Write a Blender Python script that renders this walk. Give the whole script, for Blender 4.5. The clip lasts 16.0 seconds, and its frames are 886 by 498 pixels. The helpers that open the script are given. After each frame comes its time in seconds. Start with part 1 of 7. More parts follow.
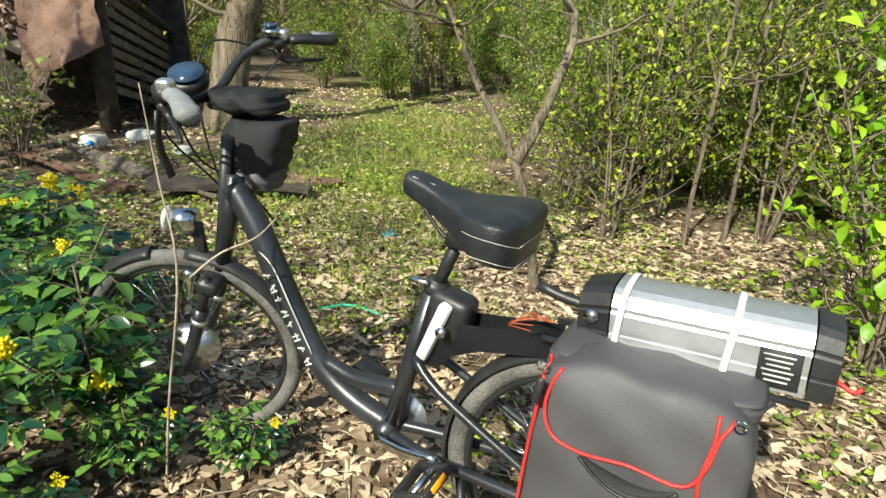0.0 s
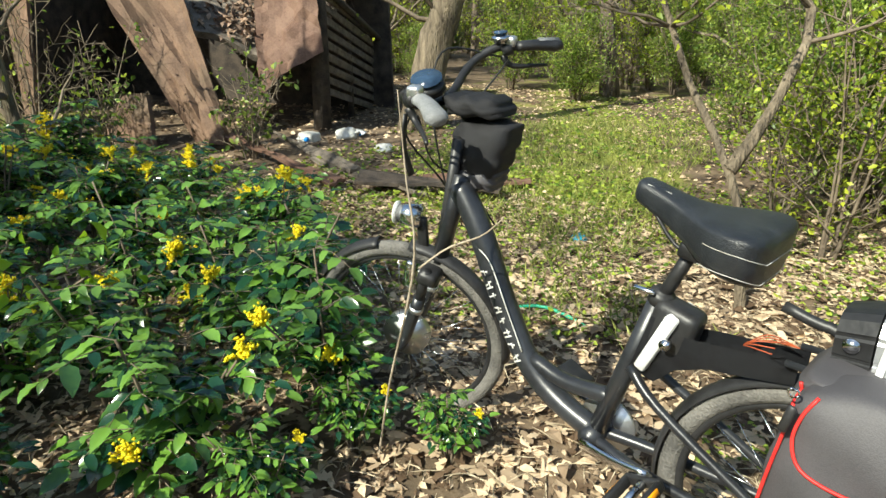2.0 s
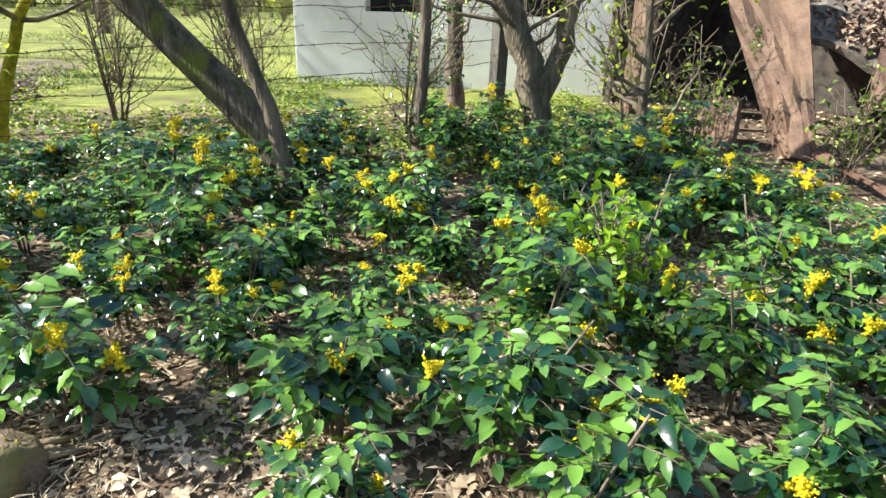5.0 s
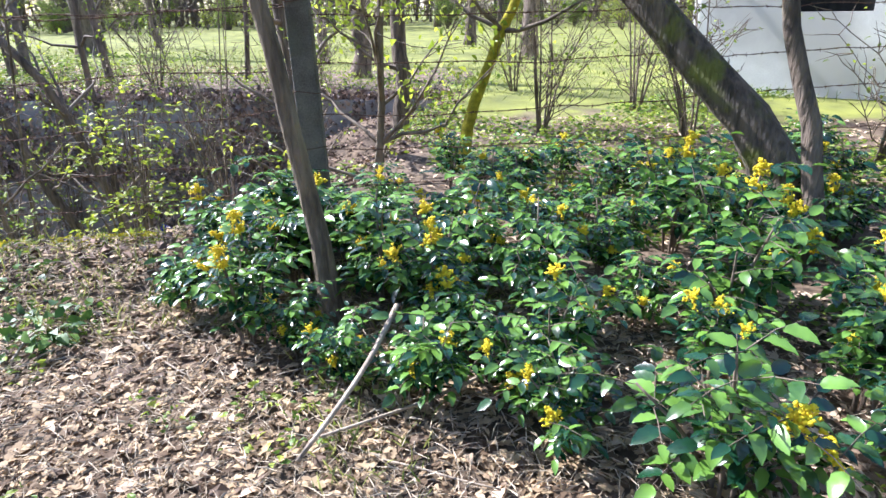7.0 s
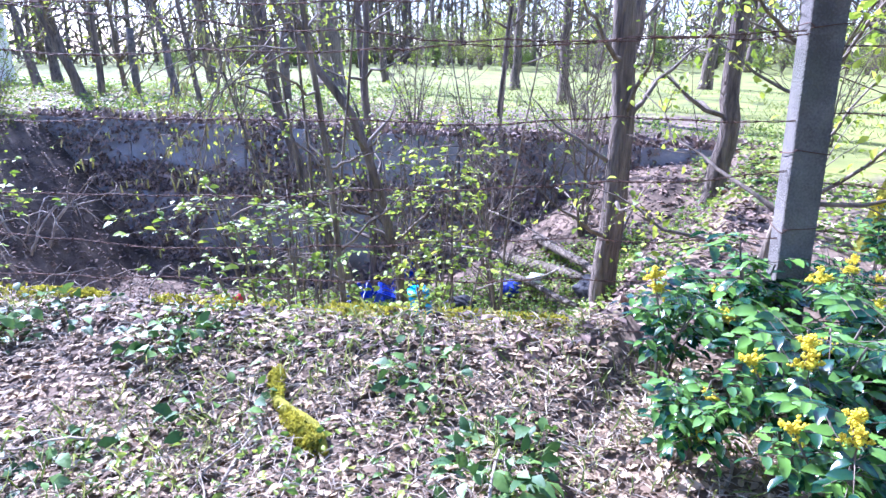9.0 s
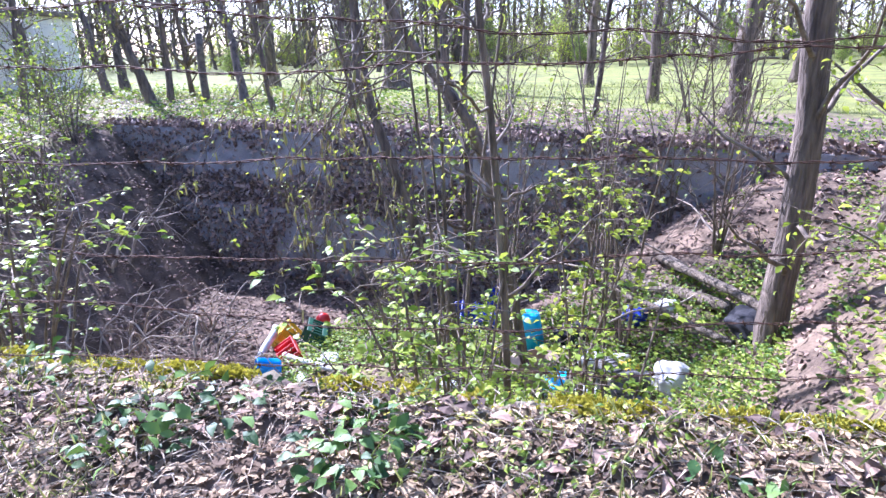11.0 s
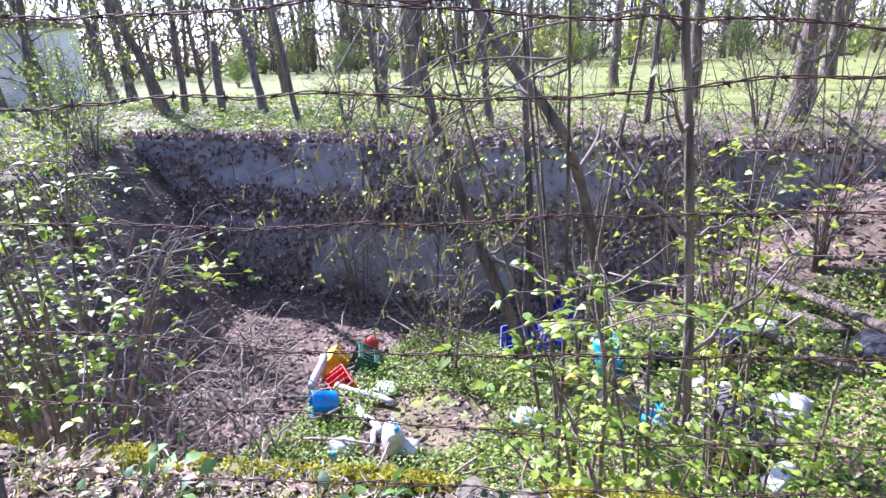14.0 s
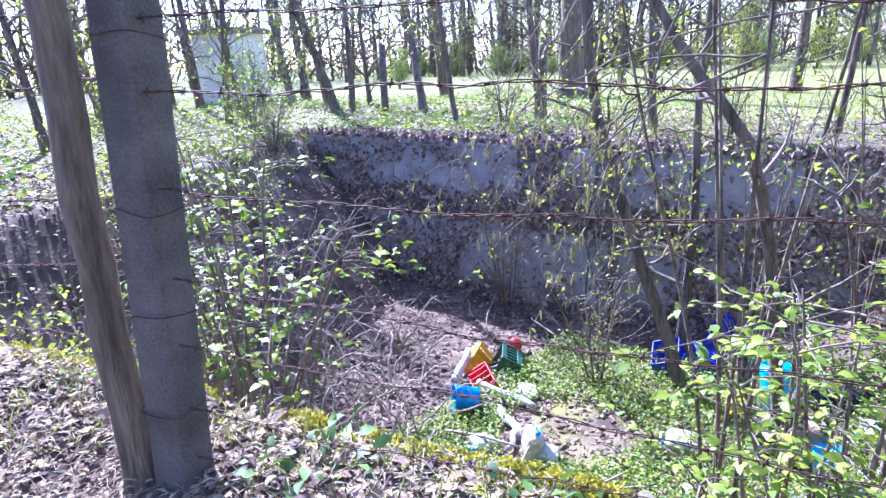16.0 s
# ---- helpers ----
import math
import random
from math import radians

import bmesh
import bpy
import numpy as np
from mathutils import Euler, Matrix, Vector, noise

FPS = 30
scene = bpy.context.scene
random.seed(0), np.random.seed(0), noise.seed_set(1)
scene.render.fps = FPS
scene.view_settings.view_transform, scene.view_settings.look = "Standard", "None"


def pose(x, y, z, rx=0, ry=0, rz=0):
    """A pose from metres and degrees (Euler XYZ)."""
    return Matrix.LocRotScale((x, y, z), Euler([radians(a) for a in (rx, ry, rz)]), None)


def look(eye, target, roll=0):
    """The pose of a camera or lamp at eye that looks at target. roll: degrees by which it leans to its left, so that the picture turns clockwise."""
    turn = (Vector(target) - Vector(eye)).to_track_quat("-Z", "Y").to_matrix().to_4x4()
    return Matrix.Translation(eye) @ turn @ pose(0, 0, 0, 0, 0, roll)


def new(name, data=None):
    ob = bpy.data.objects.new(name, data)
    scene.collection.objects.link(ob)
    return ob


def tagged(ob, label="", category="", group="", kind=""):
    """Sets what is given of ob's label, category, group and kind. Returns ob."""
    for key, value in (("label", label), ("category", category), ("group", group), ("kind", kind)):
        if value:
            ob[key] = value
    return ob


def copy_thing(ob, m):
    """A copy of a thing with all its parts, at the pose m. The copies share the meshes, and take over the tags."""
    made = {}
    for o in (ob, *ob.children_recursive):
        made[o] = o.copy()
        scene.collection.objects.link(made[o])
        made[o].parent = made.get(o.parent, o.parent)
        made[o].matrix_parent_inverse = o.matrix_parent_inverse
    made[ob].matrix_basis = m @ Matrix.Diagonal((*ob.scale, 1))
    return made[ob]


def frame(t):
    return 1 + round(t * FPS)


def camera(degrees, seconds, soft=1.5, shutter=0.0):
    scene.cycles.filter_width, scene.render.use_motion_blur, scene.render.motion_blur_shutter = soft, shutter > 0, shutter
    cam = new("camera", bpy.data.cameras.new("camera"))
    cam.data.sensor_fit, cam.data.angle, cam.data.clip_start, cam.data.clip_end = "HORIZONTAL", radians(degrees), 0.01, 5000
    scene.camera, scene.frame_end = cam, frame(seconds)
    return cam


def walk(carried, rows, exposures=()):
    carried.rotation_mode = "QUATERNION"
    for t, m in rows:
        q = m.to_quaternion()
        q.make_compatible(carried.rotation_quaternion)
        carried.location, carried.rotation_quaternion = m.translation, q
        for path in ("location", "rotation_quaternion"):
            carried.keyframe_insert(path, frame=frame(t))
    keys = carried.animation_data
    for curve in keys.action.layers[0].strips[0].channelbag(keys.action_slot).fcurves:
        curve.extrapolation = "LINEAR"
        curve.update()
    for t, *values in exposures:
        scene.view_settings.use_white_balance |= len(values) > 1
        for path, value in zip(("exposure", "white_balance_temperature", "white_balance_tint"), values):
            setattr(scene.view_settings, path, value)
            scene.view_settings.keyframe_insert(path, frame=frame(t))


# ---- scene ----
cam = camera(71.6, 16.0)
PATH = [
    (0, (0.073, -0.495, 1.205), (-0.335, 1.339, 0.52), 2.36),
    (0.5, (0.044, -0.498, 1.2), (-0.525, 1.292, 0.513), 1.85),
    (1, (0.029, -0.511, 1.203), (-0.632, 1.246, 0.512), 1.49),
    (1.5, (-0.001, -0.537, 1.21), (-0.777, 1.17, 0.516), 1.14),
    (2, (-0.03, -0.563, 1.215), (-0.945, 1.074, 0.519), 0.64),
    (2.5, (-0.053, -0.59, 1.217), (-1.089, 0.973, 0.521), 0.11),
    (3, (-0.083, -0.642, 1.242), (-1.304, 0.781, 0.546), -0.65),
    (3.2, (-0.097, -0.676, 1.255), (-1.408, 0.666, 0.559), -0.99),
    (5.3, (-0.376, -1.095, 1.31), (-2.212, -0.822, 0.564), 1.56),
    (5.5, (-0.394, -1.149, 1.296), (-2.248, -1.03, 0.557), 1.14),
    (6, (-0.553, -1.471, 1.29), (-2.405, -1.61, 0.547), 0.46),
    (6.5, (-0.673, -1.784, 1.382), (-2.486, -2.082, 0.594), -1.42),
    (7, (-0.817, -2.204, 1.261), (-2.633, -2.616, 0.532), -0.97),
    (7.5, (-0.99, -2.552, 1.305), (-2.768, -3.14, 0.602), -1.51),
    (8, (-1.1, -3.017, 1.275), (-2.838, -3.732, 0.592), -1.22),
    (8.5, (-1.135, -3.451, 1.233), (-2.87, -4.23, 0.613), 0.3),
    (9, (-1.203, -3.732, 1.221), (-2.875, -4.642, 0.608), 0.11),
    (9.5, (-1.27, -4.051, 1.22), (-2.889, -5.05, 0.604), -0.23),
    (9.7, (-1.282, -4.201, 1.229), (-2.902, -5.198, 0.609), -0.06),
    (11.8, (-1.623, -4.965, 1.262), (-3.207, -6.017, 0.642), -2.03),
    (12, (-1.64, -5.061, 1.261), (-3.225, -6.11, 0.638), -2.06),
    (12.5, (-1.622, -5.243, 1.29), (-3.208, -6.29, 0.667), -2.43),
    (13, (-1.58, -5.414, 1.305), (-3.171, -6.457, 0.689), -2.44),
    (13.5, (-1.585, -5.548, 1.295), (-3.18, -6.586, 0.678), -2.61),
    (13.6, (-1.581, -5.564, 1.297), (-3.179, -6.597, 0.679), -2.49),
    (14, (-1.571, -5.614, 1.302), (-3.172, -6.644, 0.688), -2.66),
    (14.5, (-1.547, -5.645, 1.301), (-3.153, -6.669, 0.69), -2.71),
    (15, (-1.534, -5.659, 1.296), (-3.116, -6.72, 0.689), -2.26),
    (15.5, (-1.513, -5.674, 1.295), (-2.981, -6.893, 0.698), -2.43),
    (16, (-1.499, -5.71, 1.279), (-2.817, -7.096, 0.695), -2.66),
]
walk(cam, [(t, look(eye, target, roll)) for t, eye, target, roll in PATH],
     [(0, 0.66, 6600, -1), (3.2, 0.95, 6600, -1), (5.3, 1.4, 6100, 8), (7.0, 1.55, 5500, 19), (9.0, 2.0, 4700, 32), (9.7, 2.0, 4680, 33), (11.8, 1.68, 5120, 32), (14.2, 1.7, 5050, 34), (14.9, 1.68, 5250, 36), (15.4, 1.98, 4780, 34), (16, 2.02, 4700, 35)])

# ---- light ----
SUN_YAW, SUN_ELEV = 164.0, 40.0
world = bpy.data.worlds.new("sky")
scene.world = world
world.use_nodes = True
sky = world.node_tree.nodes.new("ShaderNodeTexSky")
sky.sky_type = 'NISHITA'
sky.sun_disc = False
sky.sun_elevation = radians(SUN_ELEV)
sky.sun_rotation = radians(-SUN_YAW)
bg = world.node_tree.nodes["Background"]
bg.inputs["Strength"].default_value = 0.11
world.node_tree.links.new(sky.outputs["Color"], bg.inputs["Color"])
sun_data = bpy.data.lights.new("sun", 'SUN')
sun_data.energy, sun_data.angle, sun_data.color = 5.0, radians(0.6), (1.0, 0.94, 0.84)
sun = new("sun", sun_data)
to_sun = Vector((-math.sin(radians(SUN_YAW)) * math.cos(radians(SUN_ELEV)),
                 math.cos(radians(SUN_YAW)) * math.cos(radians(SUN_ELEV)), math.sin(radians(SUN_ELEV))))
sun.matrix_world = look(to_sun * 60, (0, 0, 0))


# ---- materials ----
def material(name, c1, c2, rough=0.8, metal=0.0, scale=8.0, bump=0.2, c3=None, fine=60.0, island=0.0, objrand=0.0,
             spec=0.5, through_light=0.0, clear=0.0, bump_scale=None, stretch=None, depth=0.01):
    """Two-scale noise between c1 and c2, stains of c3, fine relief."""
    m = bpy.data.materials.new(name)
    m.use_nodes = True
    nt = m.node_tree
    n, l = nt.nodes, nt.links
    b = n["Principled BSDF"]
    tc = n.new("ShaderNodeTexCoord")
    big = n.new("ShaderNodeTexNoise")
    big.inputs["Scale"].default_value = scale
    big.inputs["Detail"].default_value = 5
    small = n.new("ShaderNodeTexNoise")
    small.inputs["Scale"].default_value = fine
    small.inputs["Detail"].default_value = 4
    vec = tc.outputs["Object"]
    if stretch:
        mp = n.new("ShaderNodeMapping")
        mp.inputs["Scale"].default_value = stretch
        l.new(vec, mp.inputs["Vector"])
        vec = mp.outputs["Vector"]
    for t in (big, small):
        l.new(vec, t.inputs["Vector"])
    ramp = n.new("ShaderNodeValToRGB")
    ramp.color_ramp.elements[0].position, ramp.color_ramp.elements[1].position = 0.32, 0.68
    ramp.color_ramp.elements[0].color, ramp.color_ramp.elements[1].color = (*c1, 1), (*c2, 1)
    add = n.new("ShaderNodeMath")
    add.operation = 'MULTIPLY_ADD'
    l.new(small.outputs["Fac"], add.inputs[0])
    add.inputs[1].default_value = 0.45
    l.new(big.outputs["Fac"], add.inputs[2])
    sub = n.new("ShaderNodeMath")
    sub.operation = 'SUBTRACT'
    l.new(add.outputs[0], sub.inputs[0])
    sub.inputs[1].default_value = 0.22
    fac = sub.outputs[0]
    if island or objrand:
        if island:
            g = n.new("ShaderNodeNewGeometry").outputs["Random Per Island"]
            amount = island
        else:
            g = n.new("ShaderNodeObjectInfo").outputs["Random"]
            amount = objrand
        mix = n.new("ShaderNodeMix")
        mix.inputs["Factor"].default_value = amount
        l.new(fac, mix.inputs["A"])
        l.new(g, mix.inputs["B"])
        fac = mix.outputs["Result"]
    l.new(fac, ramp.inputs["Fac"])
    col = ramp.outputs["Color"]
    if c3 is not None:
        st = n.new("ShaderNodeTexNoise")
        st.inputs["Scale"].default_value = scale * 0.37
        st.inputs["Detail"].default_value = 6
        l.new(tc.outputs["Object"], st.inputs["Vector"])
        r2 = n.new("ShaderNodeValToRGB")
        r2.color_ramp.elements[0].position, r2.color_ramp.elements[1].position = 0.52, 0.66
        l.new(st.outputs["Fac"], r2.inputs["Fac"])
        mx = n.new("ShaderNodeMix")
        mx.data_type = 'RGBA'
        l.new(r2.outputs["Color"], mx.inputs["Factor"])
        l.new(col, mx.inputs["A"])
        mx.inputs["B"].default_value = (*c3, 1)
        col = mx.outputs["Result"]
    l.new(col, b.inputs["Base Color"])
    b.inputs["Roughness"].default_value = rough
    b.inputs["Metallic"].default_value = metal
    b.inputs["Specular IOR Level"].default_value = spec
    b.inputs["Coat Weight"].default_value = clear
    if bump:
        bp = n.new("ShaderNodeBump")
        bp.inputs["Strength"].default_value = bump
        bp.inputs["Distance"].default_value = depth
        src = small
        if bump_scale:
            src = n.new("ShaderNodeTexNoise")
            src.inputs["Scale"].default_value = bump_scale
            l.new(tc.outputs["Object"], src.inputs["Vector"])
        l.new(src.outputs["Fac"], bp.inputs["Height"])
        l.new(bp.outputs["Normal"], b.inputs["Normal"])
    if through_light:
        tr = n.new("ShaderNodeBsdfTranslucent")
        l.new(col, tr.inputs["Color"])
        ms = n.new("ShaderNodeMixShader")
        ms.inputs["Fac"].default_value = through_light
        l.new(b.outputs[0], ms.inputs[1])
        l.new(tr.outputs[0], ms.inputs[2])
        l.new(ms.outputs[0], n["Material Output"].inputs["Surface"])
    return m


def ground_material():
    """Leaf mould, with grass and moss where the mesh says that they grow."""
    m = material("forest_floor", (0.055, 0.036, 0.022), (0.23, 0.165, 0.105), 0.95, scale=3.0, bump=0.8, fine=38, c3=(0.09, 0.065, 0.04))
    nt = m.node_tree
    n, l = nt.nodes, nt.links
    b = n["Principled BSDF"]
    col = b.inputs["Base Color"].links[0].from_socket
    tc = n["Texture Coordinate"]
    for name, ca, cb, sc in (("grass", (0.10, 0.113, 0.02), (0.26, 0.275, 0.046), 1.7), ("moss", (0.12, 0.14, 0.015), (0.34, 0.33, 0.03), 14)):
        at = n.new("ShaderNodeAttribute")
        at.attribute_name = name
        nz = n.new("ShaderNodeTexNoise")
        nz.inputs["Scale"].default_value = sc
        nz.inputs["Detail"].default_value = 8
        l.new(tc.outputs["Object"], nz.inputs["Vector"])
        rp = n.new("ShaderNodeValToRGB")
        rp.color_ramp.elements[0].color, rp.color_ramp.elements[1].color = (*ca, 1), (*cb, 1)
        rp.color_ramp.elements[0].position, rp.color_ramp.elements[1].position = 0.3, 0.7
        l.new(nz.outputs["Fac"], rp.inputs["Fac"])
        a2 = n.new("ShaderNodeMath")
        a2.operation = 'MULTIPLY_ADD'
        l.new(nz.outputs["Fac"], a2.inputs[0])
        a2.inputs[1].default_value = 0.8
        l.new(at.outputs["Fac"], a2.inputs[2])
        r3 = n.new("ShaderNodeValToRGB")
        r3.color_ramp.elements[0].position, r3.color_ramp.elements[1].position = 0.72, 0.95
        l.new(a2.outputs[0], r3.inputs["Fac"])
        mx = n.new("ShaderNodeMix")
        mx.data_type = 'RGBA'
        l.new(r3.outputs["Color"], mx.inputs["Factor"])
        l.new(col, mx.inputs["A"])
        l.new(rp.outputs["Color"], mx.inputs["B"])
        col = mx.outputs["Result"]
    l.new(col, b.inputs["Base Color"])
    return m


M_GROUND = ground_material()
M_LITTER = material("dry_leaf", (0.13, 0.082, 0.048), (0.72, 0.55, 0.37), 0.75, scale=20, bump=0.1, island=0.85, through_light=0.15)
# Darker copy of dry_leaf: the bank's brighter exposure is offset in its colour.
M_LITTER_TONED = material("toned_down_leaf", (0.13, 0.082, 0.043), (0.56, 0.41, 0.235), 0.8, scale=20, bump=0.1, island=0.85, through_light=0.2)
M_STRAW = material("dry_straw", (0.25, 0.195, 0.125), (0.52, 0.43, 0.30), 0.8, scale=20, bump=0, island=0.8)
# Lining leaves lightened against its shade; slopes take a darker copy.
M_WALL_LITTER = material("lightened_dead_leaf", (0.13, 0.09, 0.07), (0.44, 0.32, 0.245), 0.85, scale=20, bump=0.1, island=0.8)
M_SLOPE_LITTER = material("brown_drift_leaf", (0.09, 0.058, 0.042), (0.34, 0.23, 0.16), 0.85, scale=20, bump=0.1, island=0.8)
M_WEED = material("weed_leaf", (0.11, 0.20, 0.025), (0.38, 0.47, 0.06), 0.5, scale=30, bump=0.1, island=0.8, through_light=0.35)
M_GRASS = material("grass_blade", (0.13, 0.18, 0.03), (0.40, 0.42, 0.12), 0.6, scale=30, bump=0, island=0.8, through_light=0.35)
M_MOSS = material("moss", (0.26, 0.25, 0.02), (0.60, 0.54, 0.045), 0.95, scale=20, bump=1.0, fine=160, through_light=0.3)
M_BARK = material("bark", (0.06, 0.046, 0.035), (0.25, 0.195, 0.145), 0.9, scale=14, bump=1.0, fine=55, objrand=0.12, stretch=(1, 1, 0.16), depth=0.04)
M_BARK_PALE = material("pale_bark", (0.085, 0.066, 0.045), (0.28, 0.225, 0.155), 0.88, scale=13, bump=1.0, fine=60, stretch=(1, 1, 0.18), depth=0.04)
M_BARK_MOSSY = material("mossy_bark", (0.05, 0.04, 0.03), (0.21, 0.165, 0.12), 0.9, scale=12, bump=1.0, fine=50, c3=(0.15, 0.16, 0.03), stretch=(1, 1, 0.2), depth=0.04)
M_TWIG = material("twig", (0.085, 0.064, 0.045), (0.24, 0.19, 0.135), 0.85, scale=10, bump=0.3)
M_SPRING = material("spring_leaf", (0.20, 0.28, 0.022), (0.55, 0.62, 0.06), 0.45, scale=15, bump=0.1, island=0.75, through_light=0.5)
M_GREEN = material("shrub_leaf", (0.10, 0.18, 0.025), (0.36, 0.45, 0.08), 0.42, scale=15, bump=0.1, island=0.75, through_light=0.45)
M_PALE_LEAF = material("young_leaf", (0.15, 0.24, 0.018), (0.39, 0.48, 0.05), 0.5, scale=15, bump=0.1, island=0.75, spec=0.35, through_light=0.35)
M_MAHONIA = material("holly_leaf", (0.014, 0.06, 0.026), (0.17, 0.33, 0.05), 0.22, scale=12, bump=0.06, island=0.75, spec=1.0, through_light=0.26)
M_NETTLE = material("nettle_leaf", (0.04, 0.10, 0.018), (0.15, 0.26, 0.045), 0.55, scale=30, bump=0.2, island=0.8, through_light=0.2)
M_FRESH = material("fresh_shoot_leaf", (0.17, 0.36, 0.015), (0.42, 0.62, 0.035), 0.4, scale=15, bump=0.1, island=0.7, through_light=0.35)
M_STUMP = material("rotten_stump", (0.09, 0.062, 0.04), (0.27, 0.205, 0.13), 0.95, scale=9, bump=1.0, fine=60, c3=(0.24, 0.22, 0.05))
M_CATKIN = material("hazel_catkin", (0.42, 0.40, 0.13), (0.66, 0.60, 0.28), 0.8, scale=60, bump=0.6, fine=300, objrand=0.6, through_light=0.3)
M_FLOWER = material("yellow_flower", (0.84, 0.64, 0.008), (0.96, 0.87, 0.03), 0.6, scale=60, bump=0.2, island=0.6, through_light=0.25)
M_CONC = material("weathered_concrete", (0.26, 0.24, 0.22), (0.45, 0.42, 0.39), 0.92, scale=2.5, bump=0.7, fine=70, c3=(0.12, 0.10, 0.08))
M_EDGE = material("earthy_concrete", (0.10, 0.085, 0.05), (0.22, 0.19, 0.125), 0.95, scale=6, bump=0.8, fine=60, c3=(0.26, 0.25, 0.03))
M_POST = material("grey_post_concrete", (0.075, 0.066, 0.054), (0.19, 0.172, 0.145), 0.9, scale=5, bump=0.8, fine=110, c3=(0.085, 0.09, 0.06))
M_RUST = material("rusty_wire", (0.05, 0.028, 0.02), (0.14, 0.075, 0.045), 0.8, metal=0.4, scale=20, bump=0.3)
M_RUST_SHEET = material("rusty_sheet", (0.09, 0.045, 0.03), (0.20, 0.118, 0.082), 0.75, metal=0.1, scale=3.5, bump=0.5, fine=50, c3=(0.13, 0.06, 0.04))
M_TAN = material("weathered_board", (0.095, 0.054, 0.034), (0.20, 0.122, 0.078), 0.8, scale=4, bump=0.6, fine=50, c3=(0.12, 0.08, 0.05))
# Very dark brown wood for shed walls, post, rails and a loose board.
M_DARKWOOD = material("dark_brown_wood", (0.025, 0.02, 0.017), (0.085, 0.065, 0.05), 0.85, scale=8, bump=0.7)
M_GREYWOOD = material("grey_old_wood", (0.09, 0.075, 0.06), (0.21, 0.175, 0.14), 0.9, scale=9, bump=0.7)
M_STICK = material("dead_wood", (0.22, 0.175, 0.125), (0.48, 0.40, 0.30), 0.9, scale=10, bump=0.6)
M_RENDER = material("white_render", (0.68, 0.67, 0.63), (0.86, 0.85, 0.81), 0.9, scale=1.5, bump=0.3, c3=(0.5, 0.49, 0.46))
# Near-black that stands in for unlit insides: house windows, pannier pocket.
M_PAINTED_DARK = material("painted_dark", (0.012, 0.012, 0.013), (0.03, 0.03, 0.03), 0.9, bump=0)
M_BLACK = material("black_frame_paint", (0.012, 0.013, 0.016), (0.03, 0.032, 0.037), 0.33, scale=6, bump=0.05, clear=0.3)
M_RUBBER = material("tyre_rubber", (0.075, 0.072, 0.068), (0.19, 0.18, 0.165), 0.85, scale=14, bump=0.6, fine=150)
M_PLASTIC = material("black_plastic", (0.012, 0.012, 0.013), (0.03, 0.03, 0.032), 0.45, bump=0.1)
M_SADDLE = material("black_vinyl", (0.014, 0.016, 0.02), (0.03, 0.033, 0.038), 0.36, scale=20, bump=0.25, fine=320)
M_ALU = material("bare_aluminium", (0.62, 0.63, 0.64), (0.8, 0.8, 0.81), 0.32, metal=0.9, scale=10, bump=0.03)
M_CHROME = material("polished_metal", (0.62, 0.62, 0.63), (0.8, 0.8, 0.8), 0.15, metal=1.0, bump=0.0)
M_BAT = material("silver_battery_case", (0.50, 0.51, 0.53), (0.64, 0.65, 0.67), 0.28, metal=0.7, scale=4, bump=0.03)
M_GREYGRIP = material("grey_rubber_grip", (0.16, 0.165, 0.17), (0.25, 0.255, 0.26), 0.55, scale=20, bump=0.3, fine=200)
M_CANVAS = material("dark_grey_canvas", (0.05, 0.047, 0.052), (0.088, 0.083, 0.09), 0.62, scale=5, bump=0.12, fine=420)
M_CANVAS2 = material("black_canvas", (0.007, 0.007, 0.009), (0.018, 0.018, 0.021), 0.75, scale=5, bump=0.35, fine=420)
M_RED = material("red_piping", (0.55, 0.02, 0.02), (0.72, 0.04, 0.035), 0.5, scale=20, bump=0.1)
M_WHITE = material("white_plastic", (0.70, 0.70, 0.69), (0.82, 0.82, 0.81), 0.4, scale=8, bump=0.05)
M_DIRTYWHITE = material("dirty_white_plastic", (0.45, 0.44, 0.41), (0.72, 0.72, 0.69), 0.5, scale=9, bump=0.15, c3=(0.35, 0.33, 0.28))
M_ORANGE = material("orange_cable", (0.32, 0.06, 0.025), (0.42, 0.09, 0.03), 0.5, bump=0)
M_AMBER = material("amber_reflector", (0.8, 0.30, 0.01), (0.9, 0.4, 0.02), 0.3, bump=0)
M_BLUE = material("blue_crate_plastic", (0.012, 0.03, 0.30), (0.025, 0.055, 0.48), 0.45, scale=10, bump=0.1)
M_SKYBLUE = material("bright_blue_plastic", (0.015, 0.22, 0.70), (0.03, 0.32, 0.85), 0.4, scale=8, bump=0.1)
M_TURQ = material("turquoise_plastic", (0.02, 0.40, 0.66), (0.05, 0.50, 0.75), 0.4, scale=8, bump=0.1)
M_YELLOW = material("yellow_plastic", (0.75, 0.50, 0.02), (0.85, 0.62, 0.04), 0.45, scale=8, bump=0.1, c3=(0.5, 0.38, 0.05))
M_REDPL = material("red_plastic", (0.50, 0.02, 0.015), (0.68, 0.04, 0.03), 0.45, scale=8, bump=0.1)
M_DGREEN = material("dark_green_plastic", (0.012, 0.06, 0.035), (0.025, 0.11, 0.06), 0.5, scale=8, bump=0.1)
M_HOSE = material("green_hose", (0.02, 0.35, 0.20), (0.05, 0.5, 0.3), 0.45, bump=0)
M_CARD = material("brown_cardboard", (0.28, 0.20, 0.13), (0.42, 0.32, 0.22), 0.85, scale=6, bump=0.2)
M_CABLE = material("black_cable", (0.01, 0.01, 0.01), (0.02, 0.02, 0.02), 0.5, bump=0)
